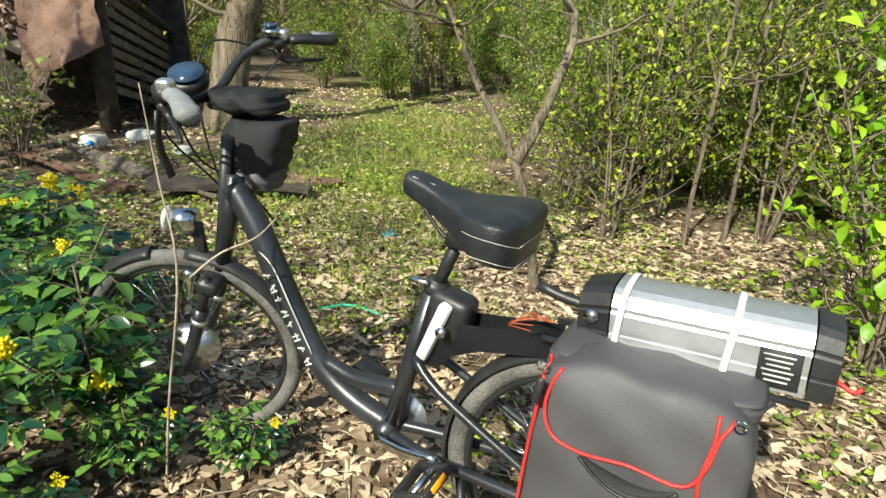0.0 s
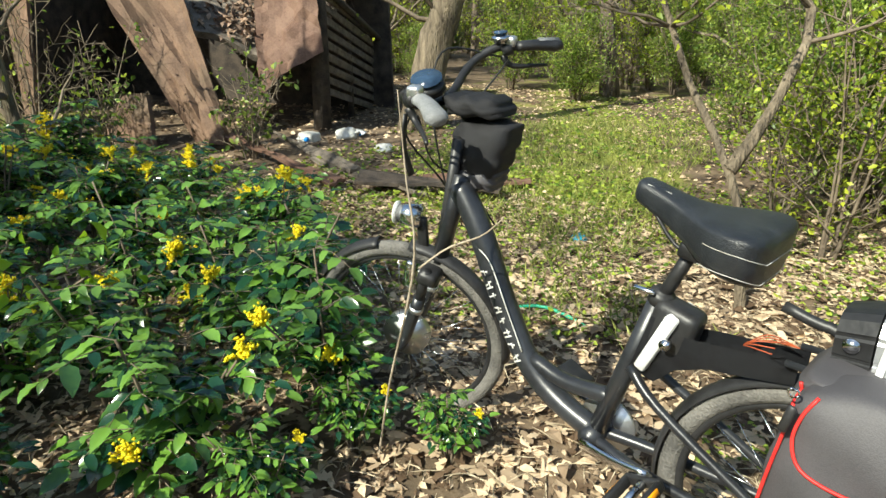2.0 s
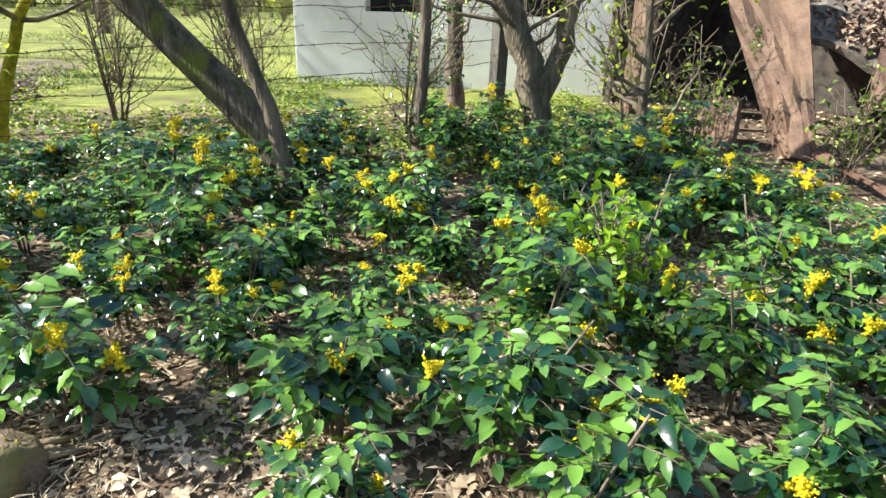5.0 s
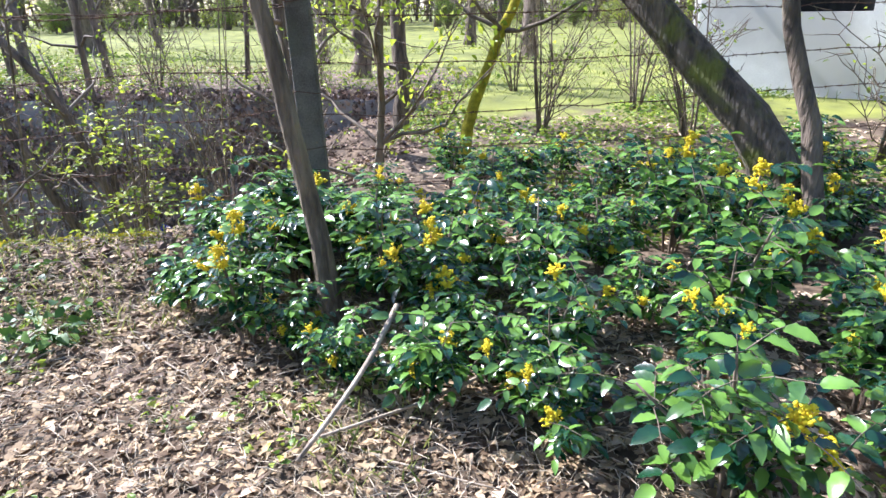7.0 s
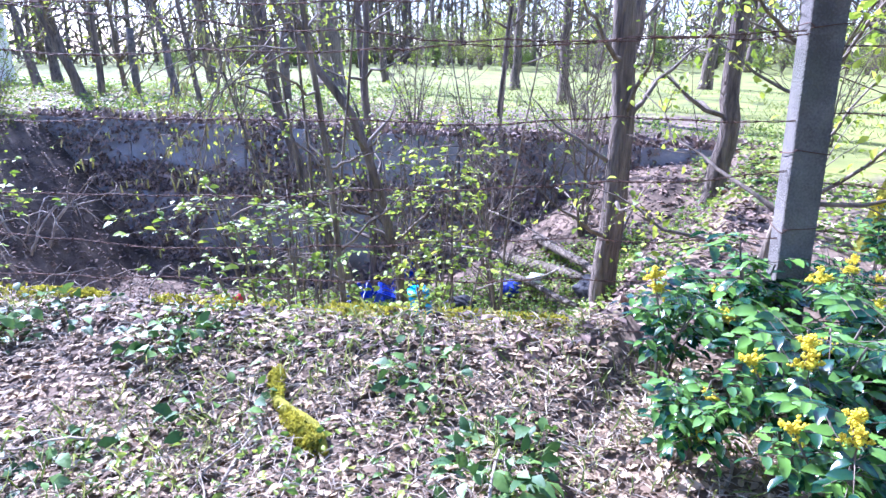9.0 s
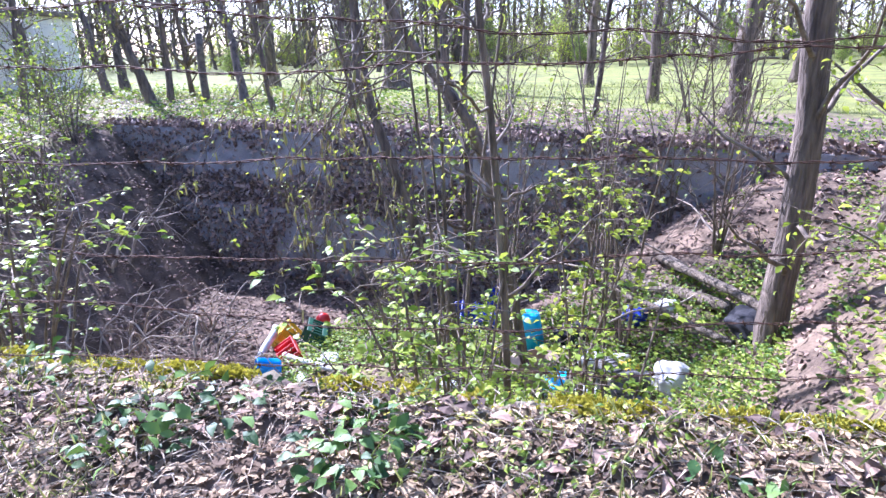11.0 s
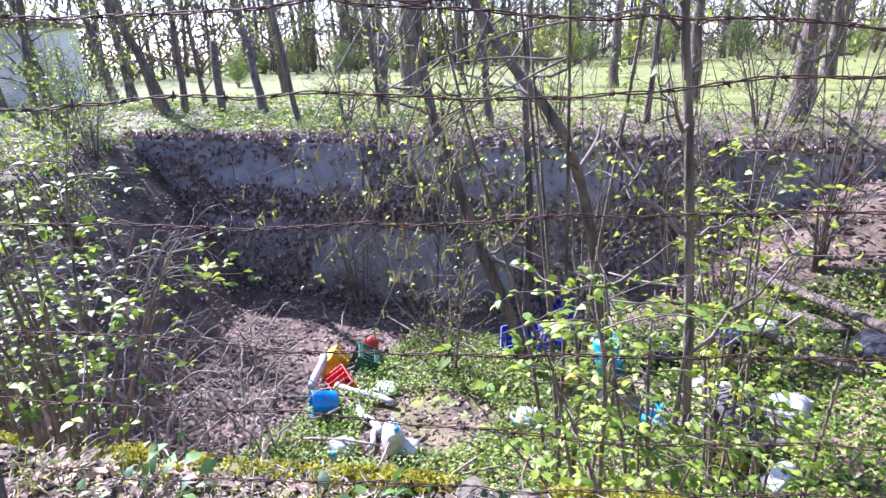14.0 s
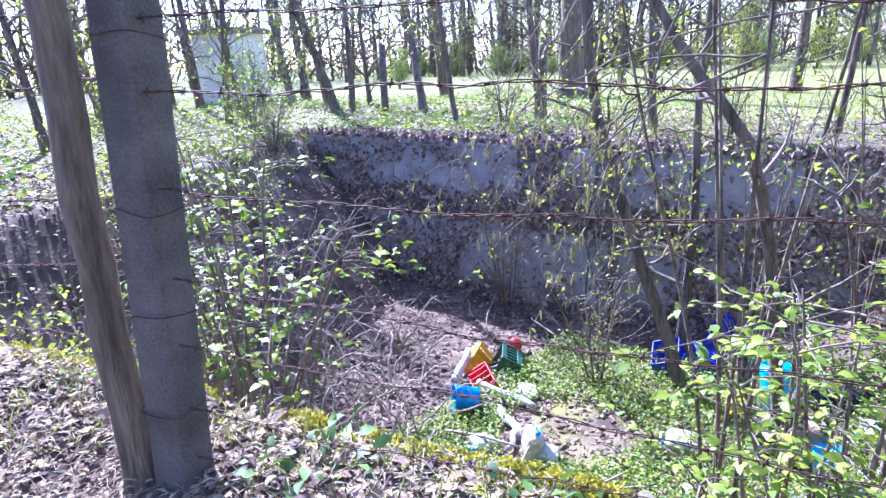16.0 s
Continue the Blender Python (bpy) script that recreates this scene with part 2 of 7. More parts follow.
M_BLUEGLASS = material("dark_display", (0.02, 0.04, 0.08), (0.05, 0.09, 0.15), 0.15, bump=0)


# ---- mesh helpers ----
def mesh_of(name, verts, faces, mat, smooth=True):
    me = bpy.data.meshes.new(name)
    me.from_pydata(verts, [], faces)
    me.materials.append(mat)
    if smooth:
        me.polygons.foreach_set("use_smooth", [True] * len(me.polygons))
    me.update()
    return me


def quick_mesh(name, V, F, mat, smooth=True):
    """A mesh from numpy arrays: V of n x 3, F of m x k."""
    me = bpy.data.meshes.new(name)
    V, F = np.asarray(V, dtype=np.float32), np.asarray(F, dtype=np.int32)
    k = F.shape[1]
    me.vertices.add(len(V))
    me.vertices.foreach_set("co", V.ravel())
    me.loops.add(F.size)
    me.loops.foreach_set("vertex_index", F.ravel())
    me.polygons.add(len(F))
    me.polygons.foreach_set("loop_start", np.arange(0, F.size, k, dtype=np.int32))
    me.polygons.foreach_set("use_smooth", np.full(len(F), smooth))
    me.materials.append(mat)
    me.update(calc_edges=True)
    me.validate()
    return me


def put(name, me, parent=None, label="", m=None):
    ob = new(name, me)
    if parent is not None:
        ob.parent = parent
    if m is not None:
        ob.matrix_basis = m
    if label:
        tagged(ob, label)
    if name in ("twig_tangle", "branch_work", "crown", "leaves", "foliage", "leaf_cover", "barbs"):
        tagged(ob, kind="stuff")
    return ob


def part(name, bm, mat, parent=None, label="", smooth=True):
    """Links a bmesh as one mesh object under a thing or a part."""
    me = bpy.data.meshes.new(name)
    bm.to_mesh(me)
    bm.free()
    me.materials.append(mat)
    if smooth:
        me.polygons.foreach_set("use_smooth", [True] * len(me.polygons))
    return put(name, me, parent, label)


def thing(name, m, label, category, group="", kind=""):
    ob = new(name)
    ob.matrix_basis = m
    return tagged(ob, label, category, group, kind)


def smooth_path(pts, n):
    """A Catmull-Rom line through the points."""
    P = np.array(pts, float)
    P = np.vstack([2 * P[0] - P[1], P, 2 * P[-1] - P[-2]])
    out = []
    for t in np.linspace(0, len(P) - 3 - 1e-6, n):
        i = int(t)
        u = t - i
        a, b, c, d = P[i], P[i + 1], P[i + 2], P[i + 3]
        out.append(0.5 * (2 * b + (c - a) * u + (2 * a - 5 * b + 4 * c - d) * u * u + (3 * b - a - 3 * c + d) * u ** 3))
    return np.array(out)


def tube_arrays(P, R, sides=8, rough=0.0, rng=None, squash=None):
    """Rings round the line P with the radii R, closed at both ends by a fan of quads."""
    P = np.asarray(P, float)
    R = np.broadcast_to(np.asarray(R, float), (len(P),))
    T = np.gradient(P, axis=0)
    T /= np.linalg.norm(T, axis=1)[:, None] + 1e-9
    ref = np.array([0, 0, 1.0]) if abs(T[0, 2]) < 0.9 else np.array([1.0, 0, 0])
    A = np.cross(T, ref)
    A /= np.linalg.norm(A, axis=1)[:, None] + 1e-9
    B = np.cross(T, A)
    an = np.arange(sides) * 2 * math.pi / sides
    ca, sa = np.cos(an), np.sin(an)
    rr = R[:, None] * np.ones(sides)[None]
    if rough and rng is not None:
        ridge = rng.standard_normal(sides)
        rr = rr * (1 + rough * (0.9 * ridge[None] + 0.5 * rng.standard_normal(rr.shape)))
    q = squash or (1, 1)
    V = P[:, None] + rr[..., None] * (A[:, None] * ca[None, :, None] * q[0] + B[:, None] * sa[None, :, None] * q[1])
    n = len(P)
    i = np.arange(n - 1)[:, None] * sides
    j = np.arange(sides)[None]
    k = (j + 1) % sides
    F = np.stack([i + j, i + k, i + sides + k, i + sides + j], -1).reshape(-1, 4)
    V = V.reshape(-1, 3)
    caps = []
    for base, flip in ((0, False), ((n - 1) * sides, True)):
        for s in range(1, sides - 1, 2):
            q4 = [base, base + s, base + s + 1, base + (s + 2) % sides]
            caps.append(q4[::-1] if not flip else q4)
    return V, np.vstack([F, np.array(caps)]) if caps else F


def join_arrays(items):
    V, F, o = [], [], 0
    for v, f in items:
        V.append(v)
        F.append(f + o)
        o += len(v)
    return np.vstack(V), np.vstack(F)


def tube(name, pts, r, mat, parent=None, label="", sides=10, n=None, squash=None):
    P = smooth_path(pts, n) if n else np.array(pts, float)
    V, F = tube_arrays(P, r if np.isscalar(r) else np.interp(np.linspace(0, 1, len(P)), np.linspace(0, 1, len(r)), r), sides, squash=squash)
    return put(name, quick_mesh(name, V, F, mat), parent, label)


def box_bm(sx, sy, sz, bevel=0.0, seg=2, m=None):
    bm = bmesh.new()
    bmesh.ops.create_cube(bm, size=1)
    bmesh.ops.scale(bm, vec=(sx, sy, sz), verts=bm.verts)
    if bevel:
        bmesh.ops.bevel(bm, geom=bm.edges[:], offset=bevel, segments=seg, affect='EDGES', profile=0.5)
    if m is not None:
        bmesh.ops.transform(bm, matrix=m, verts=bm.verts)
    return bm


def cyl_bm(r1, r2, h, sides=16, m=None, bevel=0.0):
    bm = bmesh.new()
    bmesh.ops.create_cone(bm, cap_ends=True, segments=sides, radius1=r1, radius2=r2, depth=h)
    if bevel:
        bmesh.ops.bevel(bm, geom=[e for e in bm.edges if abs(e.verts[0].co.z - e.verts[1].co.z) < 1e-6], offset=bevel, segments=2, affect='EDGES')
    if m is not None:
        bmesh.ops.transform(bm, matrix=m, verts=bm.verts)
    return bm


def ring_arrays(R, r, n=48, sides=8, squash=(1, 1)):
    """A torus in the xz plane."""
    a = np.linspace(0, 2 * math.pi, n, endpoint=False)
    b = np.linspace(0, 2 * math.pi, sides, endpoint=False)
    A, B = np.meshgrid(a, b, indexing='ij')
    rr = R + r * squash[0] * np.cos(B)
    V = np.stack([rr * np.cos(A), r * squash[1] * np.sin(B), rr * np.sin(A)], -1).reshape(-1, 3)
    i, j = np.meshgrid(np.arange(n), np.arange(sides), indexing='ij')
    f = lambda p, q: (p % n) * sides + q % sides
    F = np.stack([f(i, j), f(i + 1, j), f(i + 1, j + 1), f(i, j + 1)], -1).reshape(-1, 4)
    return V, F


def leaf_arrays(C, D, U, L, Wd, fold=0.25, droop=0.2, lobed=False):
    """Leaves with a folded midrib: base C, direction D, up U, length L, width Wd. Two quads along each half."""
    C, D, U = np.asarray(C), np.asarray(D), np.asarray(U)
    n = len(C)
    D = D / (np.linalg.norm(D, axis=1)[:, None] + 1e-9)
    S = np.cross(D, U)
    S /= np.linalg.norm(S, axis=1)[:, None] + 1e-9
    N = np.cross(S, D)
    L, Wd = np.broadcast_to(L, (n,))[:, None], np.broadcast_to(Wd, (n,))[:, None]
    p0 = C
    p1 = C + D * L * 0.5 + N * L * 0.06
    p2 = C + D * L - N * L * droop
    a1 = C + D * L * 0.42 + S * Wd * 0.5 + N * Wd * fold
    b1 = C + D * L * 0.42 - S * Wd * 0.5 + N * Wd * fold
    a2 = C + D * L * 0.78 + S * Wd * 0.33 + N * (Wd * fold - L * droop * 0.5)
    b2 = C + D * L * 0.78 - S * Wd * 0.33 + N * (Wd * fold - L * droop * 0.5)
    V = np.stack([p0, a1, p1, b1, a2, p2, b2], 1).reshape(-1, 3)
    o = (np.arange(n) * 7)[:, None]
    F = np.stack([o + [0, 1, 2, 3], o + [1, 4, 5, 2], o + [2, 5, 6, 3]], 1).reshape(-1, 4)
    return V, F


def rand_dirs(rng, n, up=0.0):
    d = rng.standard_normal((n, 3))
    d[:, 2] += up
    return d / np.linalg.norm(d, axis=1)[:, None]


# ---- ground ----
PIT = [(-0.75, -11.7), (-1.69, -9.2), (-3.52, -4.4), (-6.5, -3.95), (-9.9, -4.1), (-8.2, -16.5)]
RUN = [0.22, 0.22, 0.9, 2.4, 0.35, 2.4]
FLOOR = -2.4


def waves(x, y, k, seed):
    r = np.random.default_rng(seed)
    s = 0
    for i in range(6):
        a, p, q = r.uniform(0, 6.28), r.uniform(0, 6.28), k * (1 + 0.55 * i)
        s = s + np.sin(q * (x * math.cos(a) + y * math.sin(a)) + p) / (1 + 0.5 * i)
    return s / 3


def pit_inside(x, y):
    """Distances to the sides of the pit, positive inside."""
    ds = []
    n = len(PIT)
    for i in range(n):
        (ax, ay), (bx, by) = PIT[i], PIT[(i + 1) % n]
        L = math.hypot(bx - ax, by - ay)
        ds.append(((y - ay) * (bx - ax) - (x - ax) * (by - ay)) / L)
    return ds


def ground_z(x, y):
    x, y = np.asarray(x, float), np.asarray(y, float)
    ds = pit_inside(x, y)
    d = np.min(ds, axis=0)
    top = 0.035 * waves(x, y, 0.9, 3) + 0.012 * waves(x, y, 5, 4)
    top = top + np.where(x < -6, 0.12, 0.0) * np.clip((-6 - x) / 3, 0, 1)
    near = np.minimum(np.abs(ds[0]), np.abs(ds[1]))
    top = top + 0.12 * np.exp(-(near / 0.45) ** 2) * ((y < -4.2) & (x > -6))
    inside = np.max([t * 0 - e / w * 2.4 for t, e, w in zip([top] * len(ds), ds, RUN)], axis=0)
    floor = FLOOR + 0.10 * waves(x, y, 1.7, 8) + 0.04 * waves(x, y, 6, 9)
    drift = FLOOR + 1.15 * np.exp(-ds[3] / 2.2) + 1.5 * np.exp(-((x + 9.2) ** 2 + (y + 5.2) ** 2) / 4.5)
    pit = np.maximum(np.maximum(top + inside, floor), np.where(d > 0, drift, -9))
    pit = np.minimum(pit, top)
    return np.where(d > 0, pit, top)


def axis_steps(a, b, fine, far):
    core = np.arange(a, b + 1e-6, fine)
    out = [fine]
    while sum(out) < far:
        out.append(out[-1] * 1.22)
    o = np.cumsum(out)
    return np.concatenate([a - o[::-1], core, b + o])


gx, gy = axis_steps(-11.5, 2.5, 0.085, 900), axis_steps(-13.5, 5.5, 0.085, 900)
GX, GY = np.meshgrid(gx, gy, indexing='ij')
GZ = ground_z(GX, GY)
ni, nj = GX.shape
I, J = np.meshgrid(np.arange(ni - 1), np.arange(nj - 1), indexing='ij')
ground_mesh = quick_mesh("ground", np.stack([GX, GY, GZ], -1).reshape(-1, 3),
                         np.stack([I * nj + J, (I + 1) * nj + J, (I + 1) * nj + J + 1, I * nj + J + 1], -1).reshape(-1, 4), M_GROUND)
d_pit = np.min(pit_inside(GX, GY), axis=0)
meadow = np.clip((np.where(GY > -4.2, -6.4, -11.6) - GX + 0.5 * waves(GX, GY, 0.6, 5)) / 3.0, 0, 1) * np.clip((6.5 - GY) / 3, 0, 1)
path_g = 0.62 * np.exp(-((GX + 0.9 + 0.33 * (GY - 3)) / 1.1) ** 2) * np.clip((GY - 1.8) / 1.5, 0, 1)
forest_g = 0.34 * np.clip((GY - 4) / 4, 0, 1) * (GX > -6)
edge_g = 0.30 * np.clip(waves(GX, GY, 1.3, 12), 0, 1)
grass_v = np.where(d_pit > 0, 0.12 + 0.35 * np.exp(-((GX + 6.3) ** 2 + (GY + 8.3) ** 2) / 2.5), np.maximum.reduce([meadow * 0.9, path_g, forest_g, edge_g, 0.45 * np.clip((-11 - GY) / 3, 0, 1)]))
ds_all = pit_inside(GX, GY)
rim_d = np.minimum(np.abs(ds_all[0]), np.abs(ds_all[1]))
moss_v = 0.75 * np.exp(-(rim_d / 0.09) ** 2) * ((GY < -4.3) & (GX > -5) & (np.min(ds_all, axis=0) > -0.4))
moss_v = np.maximum(moss_v, 0.35 * np.exp(-((ds_all[2] - 0.1) / 0.4) ** 2) * (GX > -9) * (GX < -3.6) * (GY > -6))
for nm, arr in (("grass", grass_v), ("moss", moss_v)):
    at = ground_mesh.attributes.new(nm, 'FLOAT', 'POINT')
    at.data.foreach_set("value", arr.astype(np.float32).ravel())
ground = put("ground", ground_mesh)
tagged(ground, "brown leaf-littered forest floor with patches of grass and moss", "ground", kind="structure")

# concrete lining of the pit: panels with open joints, proud of the earth behind
pit_wall = tagged(new("wall_pit"), "weathered grey concrete lining of the old pit, streaked and leaf-covered", "wall", kind="structure")
rng = np.random.default_rng(11)
for i in (4,):
    (ax, ay), (bx, by) = PIT[i], PIT[(i + 1) % len(PIT)]
    L = math.hypot(bx - ax, by - ay)
    k = max(1, round(L / 1.25))
    for c in range(k):
        for row in range(2):
            u = (c + 0.5) / k
            tx, ty = (bx - ax) / L, (by - ay) / L
            nx, ny = ty, -tx
            zc = FLOOR + 0.62 + row * 1.22
            off = -0.42 + row * 0.17 + rng.uniform(-0.015, 0.015)
            bm = box_bm(L / k - 0.02, 0.10, 1.2, 0.012, 1)
            p = part("panel", bm, M_CONC, pit_wall, smooth=False)
            p.matrix_basis = pose(ax + (bx - ax) * u + nx * off, ay + (by - ay) * u + ny * off, zc, rng.uniform(5, 8), rng.uniform(-0.6, 0.6), math.degrees(math.atan2(ty, tx)))
# near edge beam with a mossy top
(ax, ay), (bx, by) = (-1.69, -9.2), (-3.52, -4.4)
beam_pts = np.linspace([ax, ay], [bx, by], 110)
V, F = [], []
rng = np.random.default_rng(5)
tx, ty = (bx - ax) / 5.137, (by - ay) / 5.137
for q, (x, y) in enumerate(beam_pts):
    h = 0.10 + 0.025 * math.sin(q * 0.31) + rng.uniform(-0.015, 0.015)
    for s, z in ((-0.04, -0.5), (-0.05, h - 0.06), (0.0, h), (0.06, h - 0.015), (0.12, h - 0.09), (0.17, -2.5)):
        j = rng.uniform(-0.022, 0.022)
        V.append((x - ty * (s + j), y + tx * (s + j), z + j * 0.6))
for q in range(109):
    for s in range(5):
        a = q * 6 + s
        F.append((a, a + 6, a + 7, a + 1))
curb = tagged(put("pit_edge", mesh_of("pit_edge", V, F, M_EDGE)), "broken concrete edge beam of the pit with moss on top", "kerb", kind="structure")


# ---- plants ----
def ring_tree(rng, path, r0, r1, sides=9, rough=0.06, n=14):
    P = smooth_path(path, n)
    P[1:] += rng.standard_normal((n - 1, 3)) * r0 * 0.12
    R = np.linspace(r0, r1, n)
    R[0] *= 1.35
    R[1] *= 1.12
    return P, R, tube_arrays(P, R, sides, rough, rng)


def grow(rng, P, R, count, length, t0=0.3, up=0.45, twigs=6, sides=5, spread=1.0):
    """Limbs along a trunk and twigs along the limbs; returns arrays and the points where leaves sit."""
    items, tips = [], []
    n = len(P)
    for _ in range(count):
        t = rng.uniform(t0, 0.98)
        i = int(t * (n - 1))
        a = rng.uniform(0, 2 * math.pi)
        d = np.array([math.cos(a) * spread, math.sin(a) * spread, up + rng.uniform(-0.3, 0.5)])
        d /= np.linalg.norm(d)
        L = length * rng.uniform(0.5, 1.1) * (1.15 - 0.6 * t)
        m = 7
        B = P[i] + np.linspace(0, L, m)[:, None] * d
        B += np.cumsum(rng.standard_normal((m, 3)) * L * 0.035, axis=0)
        B[0] = P[i]
        B[:, 2] += 0.10 * L * np.linspace(0, 1, m) ** 2
        rb = min(R[i] * 0.55, 0.012 + L * 0.012)
        items.append(tube_arrays(B, np.linspace(rb, 0.003, m), sides))
        for _ in range(twigs):
            j = rng.integers(2, m)
            e = d + rng.standard_normal(3) * 0.8
            e /= np.linalg.norm(e)
            l2 = L * rng.uniform(0.18, 0.45)
            Tw = B[j] + np.linspace(0, l2, 4)[:, None] * e + np.cumsum(rng.standard_normal((4, 3)) * l2 * 0.06, axis=0)
            Tw[0] = B[j]
            items.append(tube_arrays(Tw, np.linspace(0.0045, 0.0015, 4), 3))
            tips.append(Tw[1:])
        tips.append(B[3:])
    return items, (np.vstack(tips) if tips else np.zeros((0, 3)))


def leaves_at(rng, tips, count, size, jitter=0.06, up=0.3):
    C = tips[rng.integers(0, len(tips), count)] + rng.standard_normal((count, 3)) * jitter
    D = rand_dirs(rng, count, -0.1)
    U = rand_dirs(rng, count, 1.2)
    L = size * rng.uniform(0.6, 1.3, count)
    return leaf_arrays(C, D, U, L, L * 0.55)


def make_tree(name, label, category, base, path, r0, r1, limbs, length, leaf_n, leaf_size, seed, bark=M_BARK, leaf_mat=M_SPRING,
              t0=0.35, group="", sides=9, twigs=6, forks=()):
    rng = np.random.default_rng(seed)
    ob = thing(name, pose(*base), label, category, group)
    P, R, tr = ring_tree(rng, path, r0, r1, sides)
    put("trunk", quick_mesh("trunk", *tr, bark), ob)
    items, tips = grow(rng, P, R, limbs, length, t0, twigs=twigs)
    for fp, fr in forks:
        P2, R2, t2 = ring_tree(rng, fp, fr, fr * 0.45, sides)
        put("stem", quick_mesh("stem", *t2, bark), ob)
        it2, tp2 = grow(rng, P2, R2, max(3, limbs // 2), length, 0.3, twigs=twigs)
        items += it2
        tips = np.vstack([tips, tp2])
    if items:
        put("branch_work", quick_mesh("branch_work", *join_arrays(items), M_TWIG), ob)
    if leaf_n and len(tips):
        put("crown", quick_mesh("crown", *leaves_at(rng, tips, leaf_n, leaf_size), leaf_mat), ob)
    return ob


def make_shrub(name, label, base, height, width, stems, leaf_n, leaf_size, seed, leaf_mat=M_GREEN, group="", bark=M_TWIG, up=0.6, split=True):
    rng = np.random.default_rng(seed)
    ob = thing(name, pose(*base), label, "shrub", group)
    items, tips, stem_items = [], [], []
    for s in range(stems):
        a = rng.uniform(0, 6.28)
        w = width * rng.uniform(0.15, 0.6)
        h = height * rng.uniform(0.55, 1.05)
        path = [(0.04 * math.cos(a), 0.04 * math.sin(a), -0.05), (w * 0.35 * math.cos(a), w * 0.35 * math.sin(a), h * 0.4),
                (w * math.cos(a) + rng.normal() * 0.1, w * math.sin(a) + rng.normal() * 0.1, h)]
        P, R, tr = ring_tree(rng, path, 0.005 + 0.0035 * height, 0.003, 5, 0.04, 9)
        stem_items.append(tr)
        it, tp = grow(rng, P, R, 9, width * 0.5, 0.2, up, 4, 3)
        items += it
        tips += [tp, P[4:]]
    for tr in stem_items if split else [join_arrays(stem_items)]:
        put("stem", quick_mesh("stem", *tr, bark), ob)
    put("twig_tangle", quick_mesh("twig_tangle", *join_arrays(items), bark), ob)
    put("leaves", quick_mesh("leaves", *leaves_at(rng, np.vstack(tips), leaf_n, leaf_size, 0.05), leaf_mat), ob)
    return ob


def holly_arrays(C, D, U, L, Wd, rng):
    """Stiff holly-like leaflets: wavy spined margin, raised midrib folds, drooping tip."""
    n = len(C)
    D = D / np.linalg.norm(D, axis=1)[:, None]
    S = np.cross(D, U)
    S /= np.linalg.norm(S, axis=1)[:, None] + 1e-9
    N = np.cross(S, D)
    fold, droop = rng.uniform(0.12, 0.45, n), rng.uniform(0.1, 0.45, n)
    V = []
    for q, (t, w) in enumerate(zip((0.0, 0.10, 0.26, 0.40, 0.55, 0.70, 0.85, 1.0), (0.05, 0.36, 0.50, 0.47, 0.50, 0.40, 0.25, 0.01))):
        mid = C + D * (L * t)[:, None] - N * (L * droop * t * t)[:, None]
        for sg in (-1, 0, 1):
            edge = N * (Wd * abs(sg) * (w * fold + 0.05 * (-1) ** q * rng.uniform(0.3, 1.2, n)))[:, None]
            V.append(mid + S * (w * Wd * sg)[:, None] + edge)
    V = np.stack(V, 1).reshape(-1, 3)
    o = (np.arange(n) * 24)[:, None]
    F = []
    for k in range(7):
        a = k * 3
        F += [o + [a, a + 3, a + 4, a + 1], o + [a + 1, a + 4, a + 5, a + 2]]
    return V, np.stack(F, 1).reshape(-1, 4)


